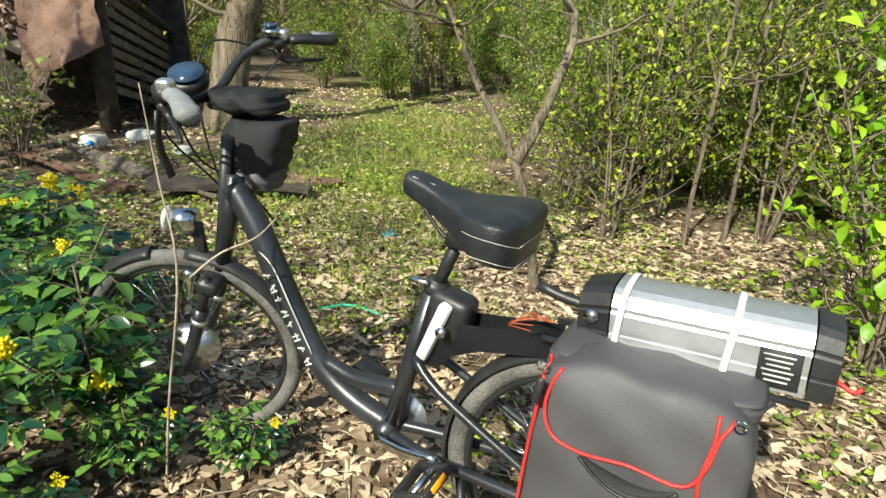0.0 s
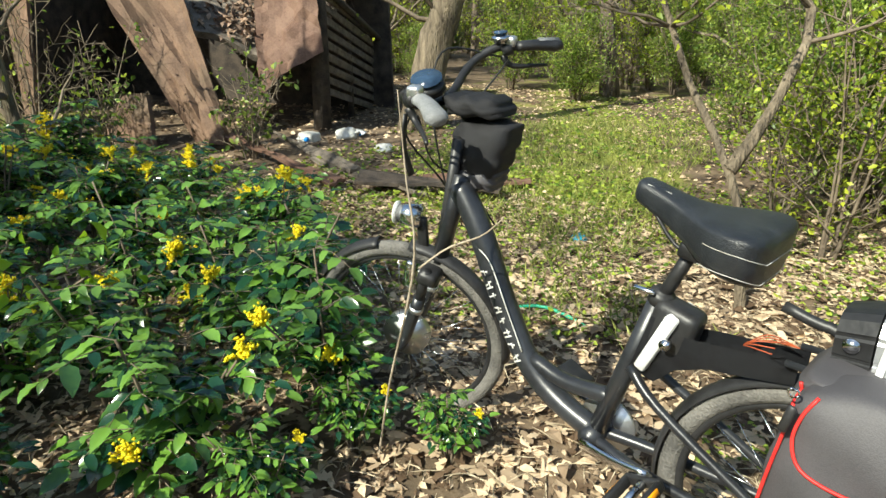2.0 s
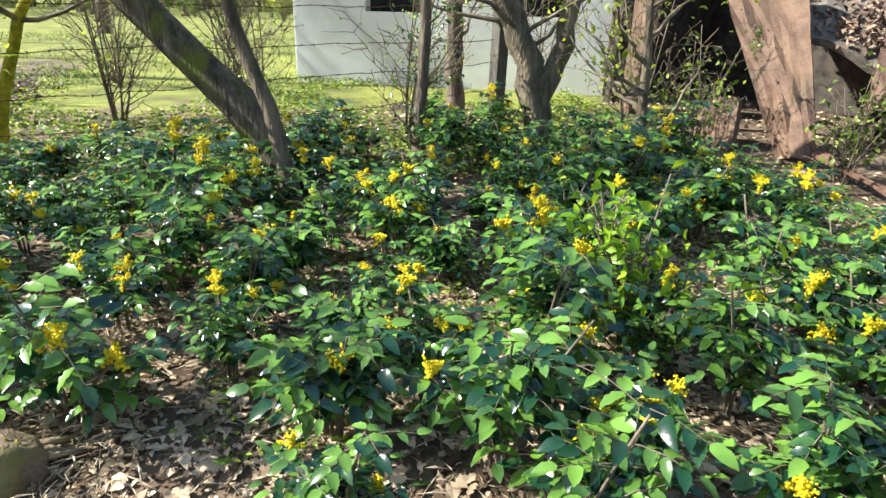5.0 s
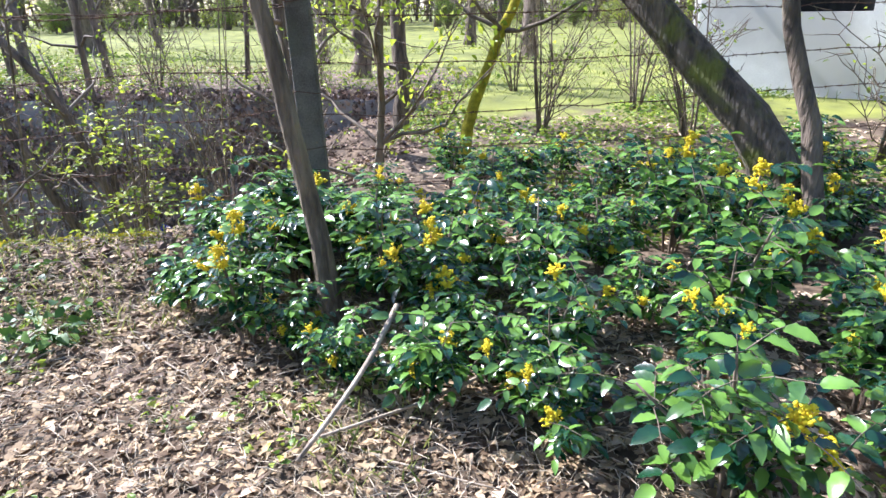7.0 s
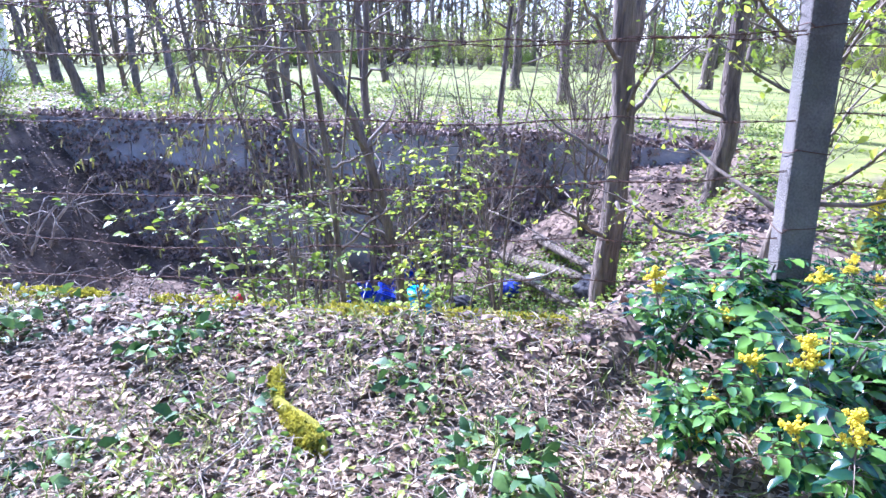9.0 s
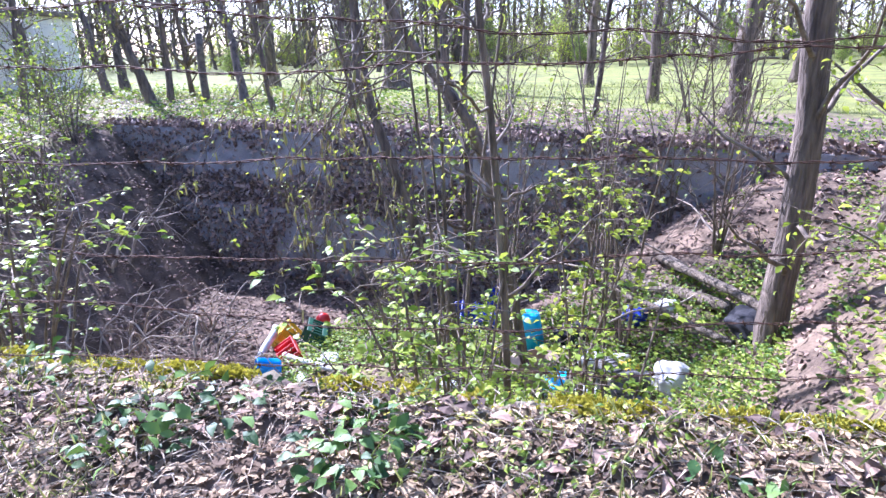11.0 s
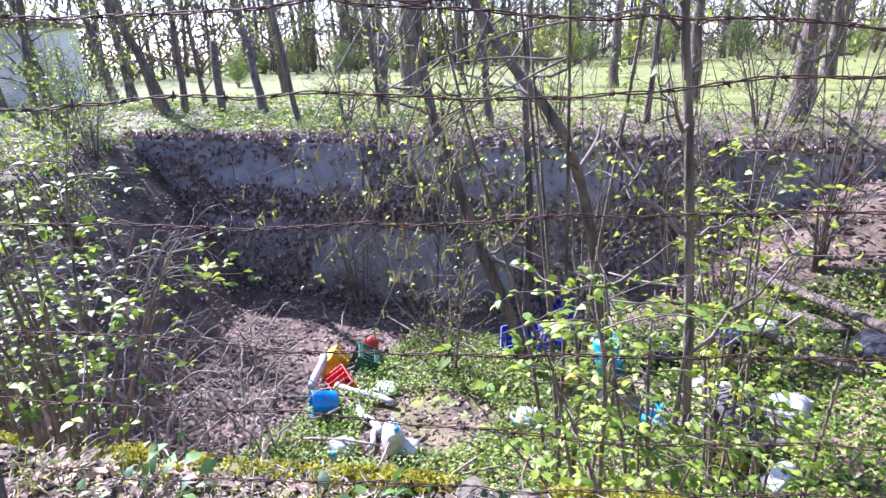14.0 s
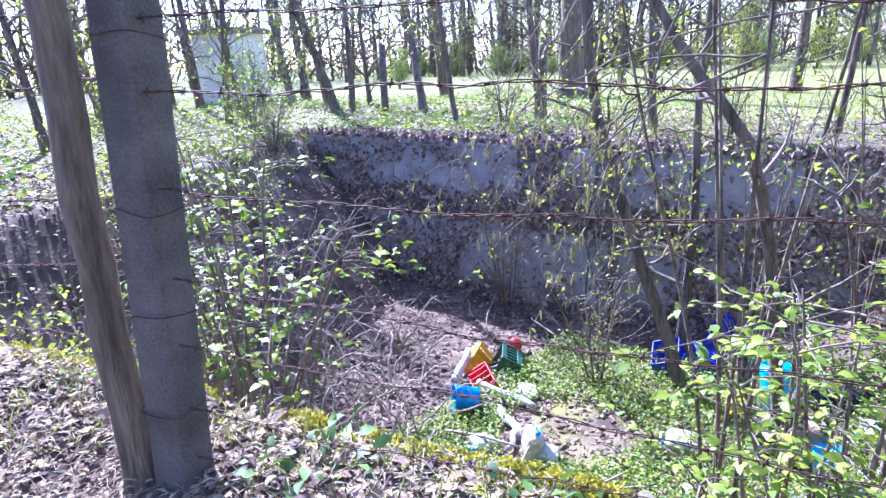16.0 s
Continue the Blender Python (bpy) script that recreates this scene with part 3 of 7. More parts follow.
def make_mahonia(seed, flowers, height):
    """Holly-leaved evergreen: upright stems, whorls of pinnate leaves, yellow flower heads."""
    rng = np.random.default_rng(seed)
    ob = thing("mahonia_bush", pose(0, 0, -50), "low evergreen bush with glossy spiny leaves and yellow flower heads", "bush", "evergreen bushes with yellow flowers")
    stems, C, D, U, L = [], [], [], [], []
    heads = []
    for s in range(rng.integers(6, 9)):
        a = rng.uniform(0, 6.28)
        w = rng.uniform(0.05, 0.28)
        h = height * rng.uniform(0.45, 1.05)
        top = np.array([w * math.cos(a), w * math.sin(a), h])
        P = smooth_path([(0.03 * math.cos(a), 0.03 * math.sin(a), -0.04), tuple(top * [0.4, 0.4, 0.5]), tuple(top)], 7)
        stems.append(tube_arrays(P, np.linspace(0.008, 0.004, 7), 5))
        heads.append(top)
        for w_i in range(rng.integers(7, 11)):
            p = P[min(6, 3 + int(3.99 * (w_i / 10) ** 0.6))] + rng.standard_normal(3) * 0.01
            b = rng.uniform(0, 6.28)
            tilt = rng.uniform(-0.1, 0.55)
            rd = np.array([math.cos(b) * math.cos(tilt), math.sin(b) * math.cos(tilt), math.sin(tilt)])
            side = np.cross(rd, [0, 0, 1.0])
            side /= np.linalg.norm(side)
            upv = np.cross(side, rd)
            rl = rng.uniform(0.14, 0.22)
            k = rng.integers(2, 4)
            stems.append(tube_arrays(np.array([p, p + rd * rl * 0.5, p + rd * rl - [0, 0, rl * 0.15]]), np.array([0.002, 0.0018, 0.0012]), 3))
            for q in range(k + 1):
                f = (q + 0.8) / (k + 0.8)
                c = p + rd * rl * f - np.array([0, 0, rl * 0.15 * f * f])
                for sg in ((1, -1) if q < k else (0,)):
                    C.append(c)
                    D.append(side * sg + rd * (0.45 if sg else 1.0) - np.array([0, 0, 0.15]) + rng.standard_normal(3) * 0.12)
                    U.append(upv + rng.standard_normal(3) * 0.22)
                    L.append(rng.uniform(0.050, 0.088))
    put("stem", quick_mesh("stem", *join_arrays(stems), M_TWIG), ob)
    L = np.array(L)
    put("foliage", quick_mesh("foliage", *holly_arrays(np.array(C), np.array(D), np.array(U), L, L * 0.52, rng), M_MAHONIA), ob)
    base_v = np.array([(1, 0, 0), (-1, 0, 0), (0, 1, 0), (0, -1, 0), (0, 0, 1), (0, 0, -1)], float)
    base_f = np.array([(0, 2, 4), (2, 1, 4), (1, 3, 4), (3, 0, 4), (2, 0, 5), (1, 2, 5), (3, 1, 5), (0, 3, 5)])
    for t in heads[:flowers]:
        items = []
        for sp in range(9):
            dr = rand_dirs(rng, 1, 1.1)[0]
            for q in range(18):
                c = t + dr * (0.004 + 0.0031 * q) + rng.standard_normal(3) * 0.006
                items.append((base_v * rng.uniform(0.0042, 0.0082) + c, base_f))
        put("flower_head", quick_mesh("flower_head", *join_arrays(items), M_FLOWER), ob, "dense yellow flower head")
    return ob


def in_poly(x, y, poly):
    c = False
    for i in range(len(poly)):
        (x1, y1), (x2, y2) = poly[i], poly[i - 1]
        if (y1 > y) != (y2 > y) and x < (x2 - x1) * (y - y1) / (y2 - y1) + x1:
            c = not c
    return c


def scatter(rng, poly, gap, tries=6000):
    xs = [p[0] for p in poly]
    ys = [p[1] for p in poly]
    out = []
    for _ in range(tries):
        x, y = rng.uniform(min(xs), max(xs)), rng.uniform(min(ys), max(ys))
        if in_poly(x, y, poly) and all((x - a) ** 2 + (y - b) ** 2 > gap * gap for a, b in out):
            out.append((x, y))
    return out


def gz(x, y):
    return float(ground_z(x, y))


BUSH_AREA = [(-1.12, 0.95), (-1.2, 0.2), (-1.35, -0.5), (-1.5, -1.1), (-2.1, -1.55), (-2.35, -2.2), (-2.55, -2.75), (-3.0, -3.3), (-4.0, -4.0), (-5.2, -3.2),
             (-5.7, -1.0), (-5.8, 1.0), (-5.0, 2.1), (-3.6, 2.3), (-2.3, 1.9), (-1.5, 1.3)]
rng = np.random.default_rng(21)
mahonias = [make_mahonia(100 + i, (3, 2, 1, 3, 2, 4)[i], (0.60, 0.52, 0.66, 0.62, 0.46, 0.56)[i]) for i in range(6)]
spots = [p for p in scatter(rng, BUSH_AREA, 0.35) if waves(p[0], p[1], 1.9, 61) > -0.4]
for q, (x, y) in enumerate(spots):
    k = int(rng.integers(0, 6))
    near_fence = min(1.0, max(0.0, (-2.6 - x) / 1.6))
    s = rng.uniform(0.6, 1.0) * (1 - 0.16 * (y < -1.8)) + 0.08 * near_fence * rng.uniform(0.0, 1.0) ** 1.5
    if x > -1.9 and y > 0.1:
        s = max(s, 0.85)
    m = pose(x, y, gz(x, y), 0, 0, rng.uniform(0, 360)) @ Matrix.Scale(s, 4)
    copy_thing(mahonias[k], m).scale = (s, s, s)
for x, y, s in ((-0.98, 0.62, 0.42), (-0.72, 0.72, 0.36), (-1.02, 0.3, 0.45), (-3.45, -4.0, 0.7), (-3.75, -3.75, 0.9), (-2.75, -3.45, 0.7), (-2.55, -2.95, 0.5), (-2.7, -3.2, 0.5), (-3.05, -3.55, 0.75), (-3.35, -3.5, 0.95), (-2.8, -2.6, 0.6), (-3.25, -3.05, 0.9), (-3.6, -3.25, 1.0), (-2.6, -2.35, 0.6), (-3.05, -2.75, 0.8), (-3.4, -2.75, 1.0), (-2.95, -3.85, 0.6)):
    copy_thing(mahonias[2 if x > -2 else (4, 1, 3, 0)[int(-10 * (x + y)) % 4]], pose(x, y, gz(x, y), 0, 0, 700 * s + 90 * x)).scale = (s, s, s)
for o in mahonias:
    for c in o.children_recursive:
        bpy.data.objects.remove(c)
    bpy.data.objects.remove(o)

# ---- trees near the walk ----
F_TREE = "trees of the wood"
make_tree("forked_tree", "slender crooked tree with two pale stems and small spring leaves", "tree", (-0.07, 2.27, 0), [(0, 0, -0.1), (-0.06, 0.03, 0.3), (-0.16, 0.06, 0.62), (-0.5, 0.3, 1.15), (-0.75, 0.5, 1.9), (-0.8, 0.7, 3.5)],
          0.025, 0.010, 14, 0.9, 1500, 0.035, 1, M_BARK_PALE, t0=0.62, forks=[([(-0.16, 0.06, 0.62), (-0.02, 0.25, 0.95), (0.02, 0.5, 1.3), (-0.35, 0.7, 1.6), (-1.0, 0.9, 2.0), (-1.6, 1.0, 2.5)], 0.025)])
make_tree("sapling", "thin upright sapling with pale bark among fallen leaves", "tree", (0.71, 3.22, 0), [(0, 0, -0.1), (0.03, 0, 0.8), (0.08, 0.05, 1.8), (0.1, 0.1, 3.6)], 0.014, 0.006, 20, 1.0, 1500, 0.036, 2, M_BARK_PALE)
make_tree("sapling", "thin dark upright sapling with sparse leaves", "tree", (0.97, 3.42, 0), [(0, 0, -0.1), (0.02, 0, 0.8), (0.0, 0.05, 2.2), (0.05, 0.1, 4.5)], 0.016, 0.007, 20, 1.0, 1300, 0.036, 3, M_BARK)
make_tree("old_tree", "thick old tree with deeply furrowed brown bark", "tree", (-3.93, 5.83, 0), [(0, 0, -0.1), (0.12, 0.05, 0.8), (0.35, 0.1, 1.8), (0.5, 0.2, 4.0), (0.6, 0.2, 7.0)], 0.24, 0.10, 12, 2.5, 500, 0.05, 4, M_BARK_PALE, sides=16, t0=0.4)
# Crowns of the next three trees, out of view, are added for dappled shade.
make_tree("leaning_tree", "thin smooth leaning tree beside the fence", "tree", (-2.95, -3.15, 0), [(0, 0, -0.1), (-0.04, -0.06, 0.35), (-0.03, -0.12, 0.8), (0.0, -0.2, 1.3), (0.02, -0.3, 2.0), (0.0, -0.3, 3.8), (0.15, -0.2, 5.6), (0.1, -0.1, 7.2)], 0.047, 0.014, 34, 1.8, 2200, 0.055, 5, M_BARK_PALE, t0=0.55, twigs=9)
make_tree("bent_tree", "thick bent tree with mossy furrowed bark leaning over the fence", "tree", (-4.5, -0.95, 0), [(0, 0, -0.1), (-0.10, -0.22, 0.45), (-0.22, -0.6, 0.95), (-0.35, -1.15, 1.45), (-0.6, -1.65, 2.1), (-0.7, -1.8, 4.5), (-0.5, -1.7, 8.0)], 0.15, 0.04, 30, 2.2, 1800, 0.06, 6, M_BARK_MOSSY, sides=14, t0=0.55)
make_tree("thin_dark_tree", "thin dark tree growing beside the bent tree", "tree", (-4.15, -0.95, 0), [(0, 0, -0.1), (-0.03, -0.12, 0.6), (-0.08, -0.3, 1.2), (-0.12, -0.35, 2.0), (-0.1, -0.3, 4.5), (0.1, -0.2, 7.0)], 0.055, 0.015, 26, 1.7, 1300, 0.055, 7, M_BARK, t0=0.5, twigs=9)
make_tree("ivy_tree", "slim tree with leaves clinging to its trunk", "tree", (-5.4, 0.1, 0), [(0, 0, -0.1), (0, 0.02, 1), (0.02, 0.05, 2.2), (0, 0.1, 5)], 0.06, 0.03, 34, 0.35, 700, 0.05, 8, M_BARK, M_MAHONIA, t0=0.05, twigs=3)
make_tree("forked_old_tree", "forked tree with rough grey-brown bark in front of the white house", "tree", (-5.55, 1.25, 0), [(0, 0, -0.1), (-0.03, -0.05, 0.5), (-0.12, -0.25, 1.1), (-0.2, -0.5, 1.9), (-0.3, -0.7, 4.5)], 0.15, 0.08, 10, 1.6, 350, 0.045, 9, M_BARK_PALE, sides=12, t0=0.4,
          forks=[([(-0.05, -0.05, 0.45), (0.02, 0.12, 0.9), (0.05, 0.22, 1.8), (0.1, 0.3, 4.5)], 0.11)])
make_tree("slim_tree", "slim tree with small leaves by the shed", "tree", (-4.5, 1.62, 0), [(0, 0, -0.1), (-0.02, 0, 0.8), (-0.05, -0.05, 1.8), (0, 0, 4.0)], 0.045, 0.02, 14, 1.0, 450, 0.045, 10, M_BARK_PALE, t0=0.2)
make_tree("slim_tree", "slim straight tree in front of the white house", "tree", (-7.4, 0.95, 0), [(0, 0, -0.1), (-0.02, 0, 0.8), (-0.02, -0.05, 1.8), (0, 0, 5.0)], 0.11, 0.06, 8, 1.4, 200, 0.045, 12, M_BARK, t0=0.4)
make_tree("mossy_tree", "thin leaning tree covered in yellow-green moss", "tree", (-5.8, -3.2, -0.2), [(0, 0, -0.2), (0.0, 0.1, 0.6), (0.0, 0.32, 1.2), (-0.05, 0.55, 1.9), (0, 0.9, 4.0)], 0.055, 0.025, 8, 1.2, 150, 0.045, 13, M_MOSS, t0=0.5)
make_tree("slim_tree", "slim dark tree on the pit slope", "tree", (-7.6, -4.25, -0.3), [(0, 0, -0.2), (-0.02, 0.05, 0.8), (0, 0.05, 1.8), (0, 0.1, 5.0)], 0.10, 0.06, 8, 1.4, 150, 0.045, 14, M_BARK, t0=0.4)
# Upper stem and crown, beyond view, added to shade the bushes.
make_tree("slim_tree", "slim pale tree with several thin branches at the pit corner", "tree", (-5.2, -3.75, -0.1), [(0, 0, -0.2), (0.02, 0.1, 0.6), (0.05, 0.15, 1.4), (0, 0.3, 3.5), (0.35, 0.4, 5.2), (0.5, 0.4, 6.8)], 0.034, 0.010, 36, 1.4, 1800, 0.055, 15, M_BARK_PALE, t0=0.1)
make_tree("pit_tree", "upright tree rooted on the pit slope with furrowed bark", "tree", (-6.4, -4.95, -1.9), [(0, 0, -0.2), (0.0, 0.02, 1.2), (-0.02, 0.05, 2.4), (0.05, 0.0, 4.0), (0.1, 0, 6.5)], 0.12, 0.07, 12, 1.5, 250, 0.045, 16, M_BARK, t0=0.3, sides=12)
make_tree("pit_tree", "thin straight tree growing up from the pit floor", "tree", (-4.12, -5.9, -2.4), [(0, 0, -0.15), (0.04, -0.07, 1.5), (0.10, -0.16, 3.2), (0.17, -0.24, 4.4), (0.2, -0.3, 7.0)], 0.024, 0.012, 14, 0.6, 200, 0.04, 17, M_BARK_PALE, t0=0.25)
make_tree("pit_tree", "leaning tree growing from the foot of the pit wall", "tree", (-7.3, -8.1, -2.4), [(0, 0, -0.1), (0.3, -0.35, 1.3), (0.55, -0.75, 2.7), (0.6, -0.95, 3.6), (0.7, -1.1, 6)], 0.07, 0.04, 10, 1.2, 180, 0.045, 18, M_BARK, t0=0.3)
make_tree("pit_tree", "crooked tree leaning out of the pit", "tree", (-6.6, -7.0, -2.4), [(0, 0, -0.1), (0.2, -0.1, 1.4), (0.6, -0.25, 2.9), (0.8, -0.75, 3.7), (1.0, -1.2, 4.6)], 0.055, 0.03, 12, 1.1, 220, 0.045, 19, M_BARK, t0=0.3)
make_tree("pit_tree", "slender tree with drooping catkins over the pit", "tree", (-8.0, -8.6, -2.3), [(0, 0, -0.1), (0.05, 0.1, 1.5), (0.1, 0.1, 3.0), (0.1, 0.2, 6)], 0.06, 0.03, 16, 1.5, 420, 0.06, 20, M_BARK, M_PALE_LEAF, t0=0.2)
make_tree("fence_tree", "smooth slanting tree trunk beside the concrete fence post", "tree", (-1.93, -7.58, 0), [(0, 0, -0.1), (0.0, -0.01, 0.6), (-0.01, 0.0, 1.3), (0.0, -0.02, 2.2), (0.02, -0.05, 4.5)], 0.052, 0.04, 6, 1.2, 60, 0.04, 22, M_BARK_PALE, t0=0.6)
far_spots = [(-17.0, -16.3, 0.42, 0.0, 0.0), (-11.5, -16.6, 0.11, -0.35, -0.75), (-10.6, -18.8, 0.13, 0.3, -0.4), (-13.9, -25.5, 0.18, -0.2, -0.5), (-12.2, -23.6, 0.14, -0.1, -0.6),
             (-11.3, -19.2, 0.09, -0.1, -0.1), (-11.6, -6.1, 0.17, 0.05, 0.1), (-10.4, -10.3, 0.07, 0.0, -0.1), (-10.9, -12.8, 0.08, 0.05, -0.15), (-12.7, -29.5, 0.2, 0.1, -0.1), (-14.5, -8.0, 0.12, 0.05, 0.0),
             (-15.8, -3.5, 0.2, 0.0, 0.1), (-11.0, -8.0, 0.05, -0.1, 0.1), (-10.3, -14.4, 0.06, 0.1, -0.15), (-11.8, -21.0, 0.1, 0.15, -0.3), (-9.6, -22.0, 0.13, 0.1, -0.2), (-8.2, -20.0, 0.1, -0.1, 0.1), (-6.5, -23.0, 0.16, 0.0, 0.1), (-10.2, -26.0, 0.15, 0.1, 0.0), (-4.2, -19.0, 0.09, 0.1, -0.2), (-2.0, -21.0, 0.14, 0.1, 0.0), (-16.5, -21.0, 0.2, 0.1, -0.1), (-19.0, -11.0, 0.16, 0.0, 0.1), (-22.0, -6.0, 0.2, 0.05, 0.1), (-21.0, -17.0, 0.14, 0.1, 0.0)]
for q, (x, y, r, lx, ly) in enumerate(far_spots):
    make_tree("meadow_edge_tree", ("big dark tree at the edge of the meadow" if r > 0.3 else "bare tree with sparse leaves at the meadow edge"), "tree", (x, y, gz(x, y)),
              [(0, 0, -0.2), (lx * 0.8, ly * 0.8, 1.2), (lx * 2, ly * 2, 3.0), (lx * 3, ly * 3, 6.5)], r, r * 0.45, 14, 2.0, 320, 0.06, 300 + q, M_BARK, t0=0.3, group="trees at the meadow edge")

# ---- wood in the distance: five kinds, set out singly ----
rng = np.random.default_rng(77)
kinds = []
for k in range(5):
    h = (9, 11, 8, 12, 10)[k]
    kinds.append(make_tree("forest_tree", "tall bare woodland tree with thin spring foliage", "tree", (0, 0, -60), [(0, 0, -0.2), (0.15 * (k - 2), 0.1, h * 0.3), (0.1 * k, -0.2, h * 0.6), (0.2, 0, h)],
                           (0.12, 0.17, 0.09, 0.2, 0.14)[k], 0.03, 34, 3.0, 900, 0.075, 500 + k, M_BARK, M_SPRING, t0=0.12, group="trees of the distant wood", sides=7, twigs=9))
shrubs = [make_shrub("woodland_shrub", "dense twiggy shrub with fresh yellow-green leaves", (0, 0, -60), (2.0, 2.6, 1.5, 2.3)[k], (1.3, 1.5, 1.2, 1.0)[k], 11, (7000, 1800, 6500, 2000)[k], (0.04, 0.045, 0.036, 0.05)[k], 700 + k,
                     (M_GREEN, M_SPRING, M_GREEN, M_SPRING)[k], "shrubs of the wood", split=False) for k in range(4)]


def blocked(x, y):
    return (-11 < x < 2.6 and -20 < y < 4.5) or (-10.5 < x < -4.2 and 0 < y < 9.5)


spots = []
while len(spots) < 185:
    a, r = rng.uniform(0, 6.283), rng.uniform(5, 38) if len(spots) < 115 else rng.uniform(26, 62)
    x, y = r * math.cos(a), 2 + r * math.sin(a)
    if y < 1 and r < 24 and rng.uniform() < 0.88:
        continue
    if blocked(x, y) or abs(x + 0.9 + 0.33 * (y - 3)) < 1.0 and 0 < y < 9 or any((x - p) ** 2 + (y - q) ** 2 < 2.6 for p, q in spots):
        continue
    if math.hypot(x + 3.9, y - 5.9) < 1.2:
        continue
    if x < -13 and -26 < y < 7 and r < 40:
        continue
    spots.append((x, y))
for x, y in spots:
    s = rng.uniform(0.8, 1.25)
    copy_thing(kinds[int(rng.integers(0, 5))], pose(x, y, gz(x, y), rng.uniform(-4, 4), rng.uniform(-4, 4), rng.uniform(0, 360)) @ Matrix.Scale(s, 4))
shrub_spots = [(0.5, 4.3), (1.1, 4.5), (1.9, 3.9), (2.1, 4.5), (0.7, 5.6), (1.8, 5.8), (2.8, 5.6), (0.4, 7.4), (1.6, 4.2), (2.5, 3.4), (0.3, 5.0), (1.2, 5.4), (2.3, 5.0), (3.3, 4.2), (0.1, 6.6), (1.4, 6.8), (2.8, 6.4), (4.0, 5.4), (-0.5, 7.6), (0.8, 8.2), (2.2, 8.0), (3.6, 7.6), (5.0, 6.5), (4.4, 3.2), (3.4, 2.6), (-3.2, 9.5), (-4.8, 10.5), (-0.2, 10.0), (1.4, 10.4), (3.2, 10.0), (-2.0, 11.5), (5.4, 9.0), (6.4, 5.0), (-6.8, 10.5), (-8.5, 10)]
for q, (x, y) in enumerate(shrub_spots):
    s = rng.uniform(0.8, 1.15)
    copy_thing(shrubs[(q % 2) * 2], pose(x, y, gz(x, y), 0, 0, rng.uniform(0, 360)) @ Matrix.Scale(s, 4))
for q in range(150):
    a, r = rng.uniform(0.0, 6.283), rng.uniform(12, 40)
    x, y = r * math.cos(a), 2 + r * math.sin(a)
    if y < 1 and r < 20 or blocked(x, y) or (x < -10 and -28 < y < 8) or abs(x + 0.9 + 0.33 * (y - 3)) < 1.3 and 0 < y < 10:
        continue
    s = rng.uniform(0.9, 1.7)
    copy_thing(shrubs[q % 4], pose(x, y, gz(x, y), 0, 0, rng.uniform(0, 360)) @ Matrix.Scale(s, 4))
for q in range(80):
    y = rng.uniform(-60, 25)
    x = -38 + rng.uniform(-14, 3) - (0 if y < 0 else 4)
    s = rng.uniform(0.7, 1.7)
    copy_thing(shrubs[q % 4], pose(x, y, gz(x, y), 0, 0, rng.uniform(0, 360)) @ Matrix.Scale(s, 4))
for q in range(56):
    y = rng.uniform(-65, 25)
    x = -42 + rng.uniform(-22, 4)
    s = rng.uniform(0.9, 1.5)
    copy_thing(kinds[q % 5], pose(x, y, gz(x, y), 0, 0, rng.uniform(0, 360)) @ Matrix.Scale(s, 4))
for q in range(30):
    x, y = rng.uniform(-15, 4), rng.uniform(9.8, 24)
    s = rng.uniform(0.8, 1.2)
    copy_thing(kinds[q % 5], pose(x, y, gz(x, y), rng.uniform(-4, 4), rng.uniform(-4, 4), rng.uniform(0, 360)) @ Matrix.Scale(s, 4))
for q in range(44):
    x, y = rng.uniform(-16, 6), rng.uniform(11, 24)
    s = rng.uniform(0.9, 1.6)
    copy_thing(shrubs[q % 4], pose(x, y, gz(x, y), 0, 0, rng.uniform(0, 360)) @ Matrix.Scale(s, 4))
for o in kinds + shrubs:
    for c in o.children_recursive:
        bpy.data.objects.remove(c)
    bpy.data.objects.remove(o)

# thickets of the wood beyond the meadow and all round
rng = np.random.default_rng(91)
items = []
for q in range(620):
    a, r = rng.uniform(0, 6.283), rng.uniform(50, 75)
    x, y, h = -5 + r * math.cos(a), -3 + r * math.sin(a), rng.uniform(8, 17)
    items.append(tube_arrays(np.array([(x, y, -0.3), (x + rng.normal() * 0.4, y + rng.normal() * 0.4, h * 0.5), (x + rng.normal(), y + rng.normal(), h)]), np.array([0.16, 0.11, 0.04]) * rng.uniform(0.6, 1.5), 5))
far_wood = put("far_wood", quick_mesh("far_wood", *join_arrays(items), M_BARK))
tagged(far_wood, "bare grey-brown trunks of the distant wood", "far wood", kind="stuff")
n = 52000
a, r = rng.uniform(0, 6.283, n), rng.uniform(50, 76, n)
h = 15 * rng.uniform(0, 1, n) ** 1.3
C = np.stack([-5 + r * np.cos(a), -3 + r * np.sin(a), h], 1)
L = rng.uniform(0.8, 2.6, n)
far_twigs = put("far_twigs", quick_mesh("far_twigs", *leaf_arrays(C, rand_dirs(rng, n, 0.9), rand_dirs(rng, n), L, L * 0.07), M_TWIG, False))
tagged(far_twigs, "fine grey branches of the distant wood", "far wood", kind="stuff")
n = 15000
a, r = rng.uniform(0, 6.283, n), rng.uniform(48, 72, n)
C = np.stack([-5 + r * np.cos(a), -3 + r * np.sin(a), 10 * rng.uniform(0, 1, n) ** 2], 1)
L = rng.uniform(0.15, 0.45, n)
far_leaves = put("far_leaves", quick_mesh("far_leaves", *leaf_arrays(C, rand_dirs(rng, n), rand_dirs(rng, n), L, L * 0.6), M_SPRING, False))
tagged(far_leaves, "thin spring foliage of the distant wood", "far wood", kind="stuff")

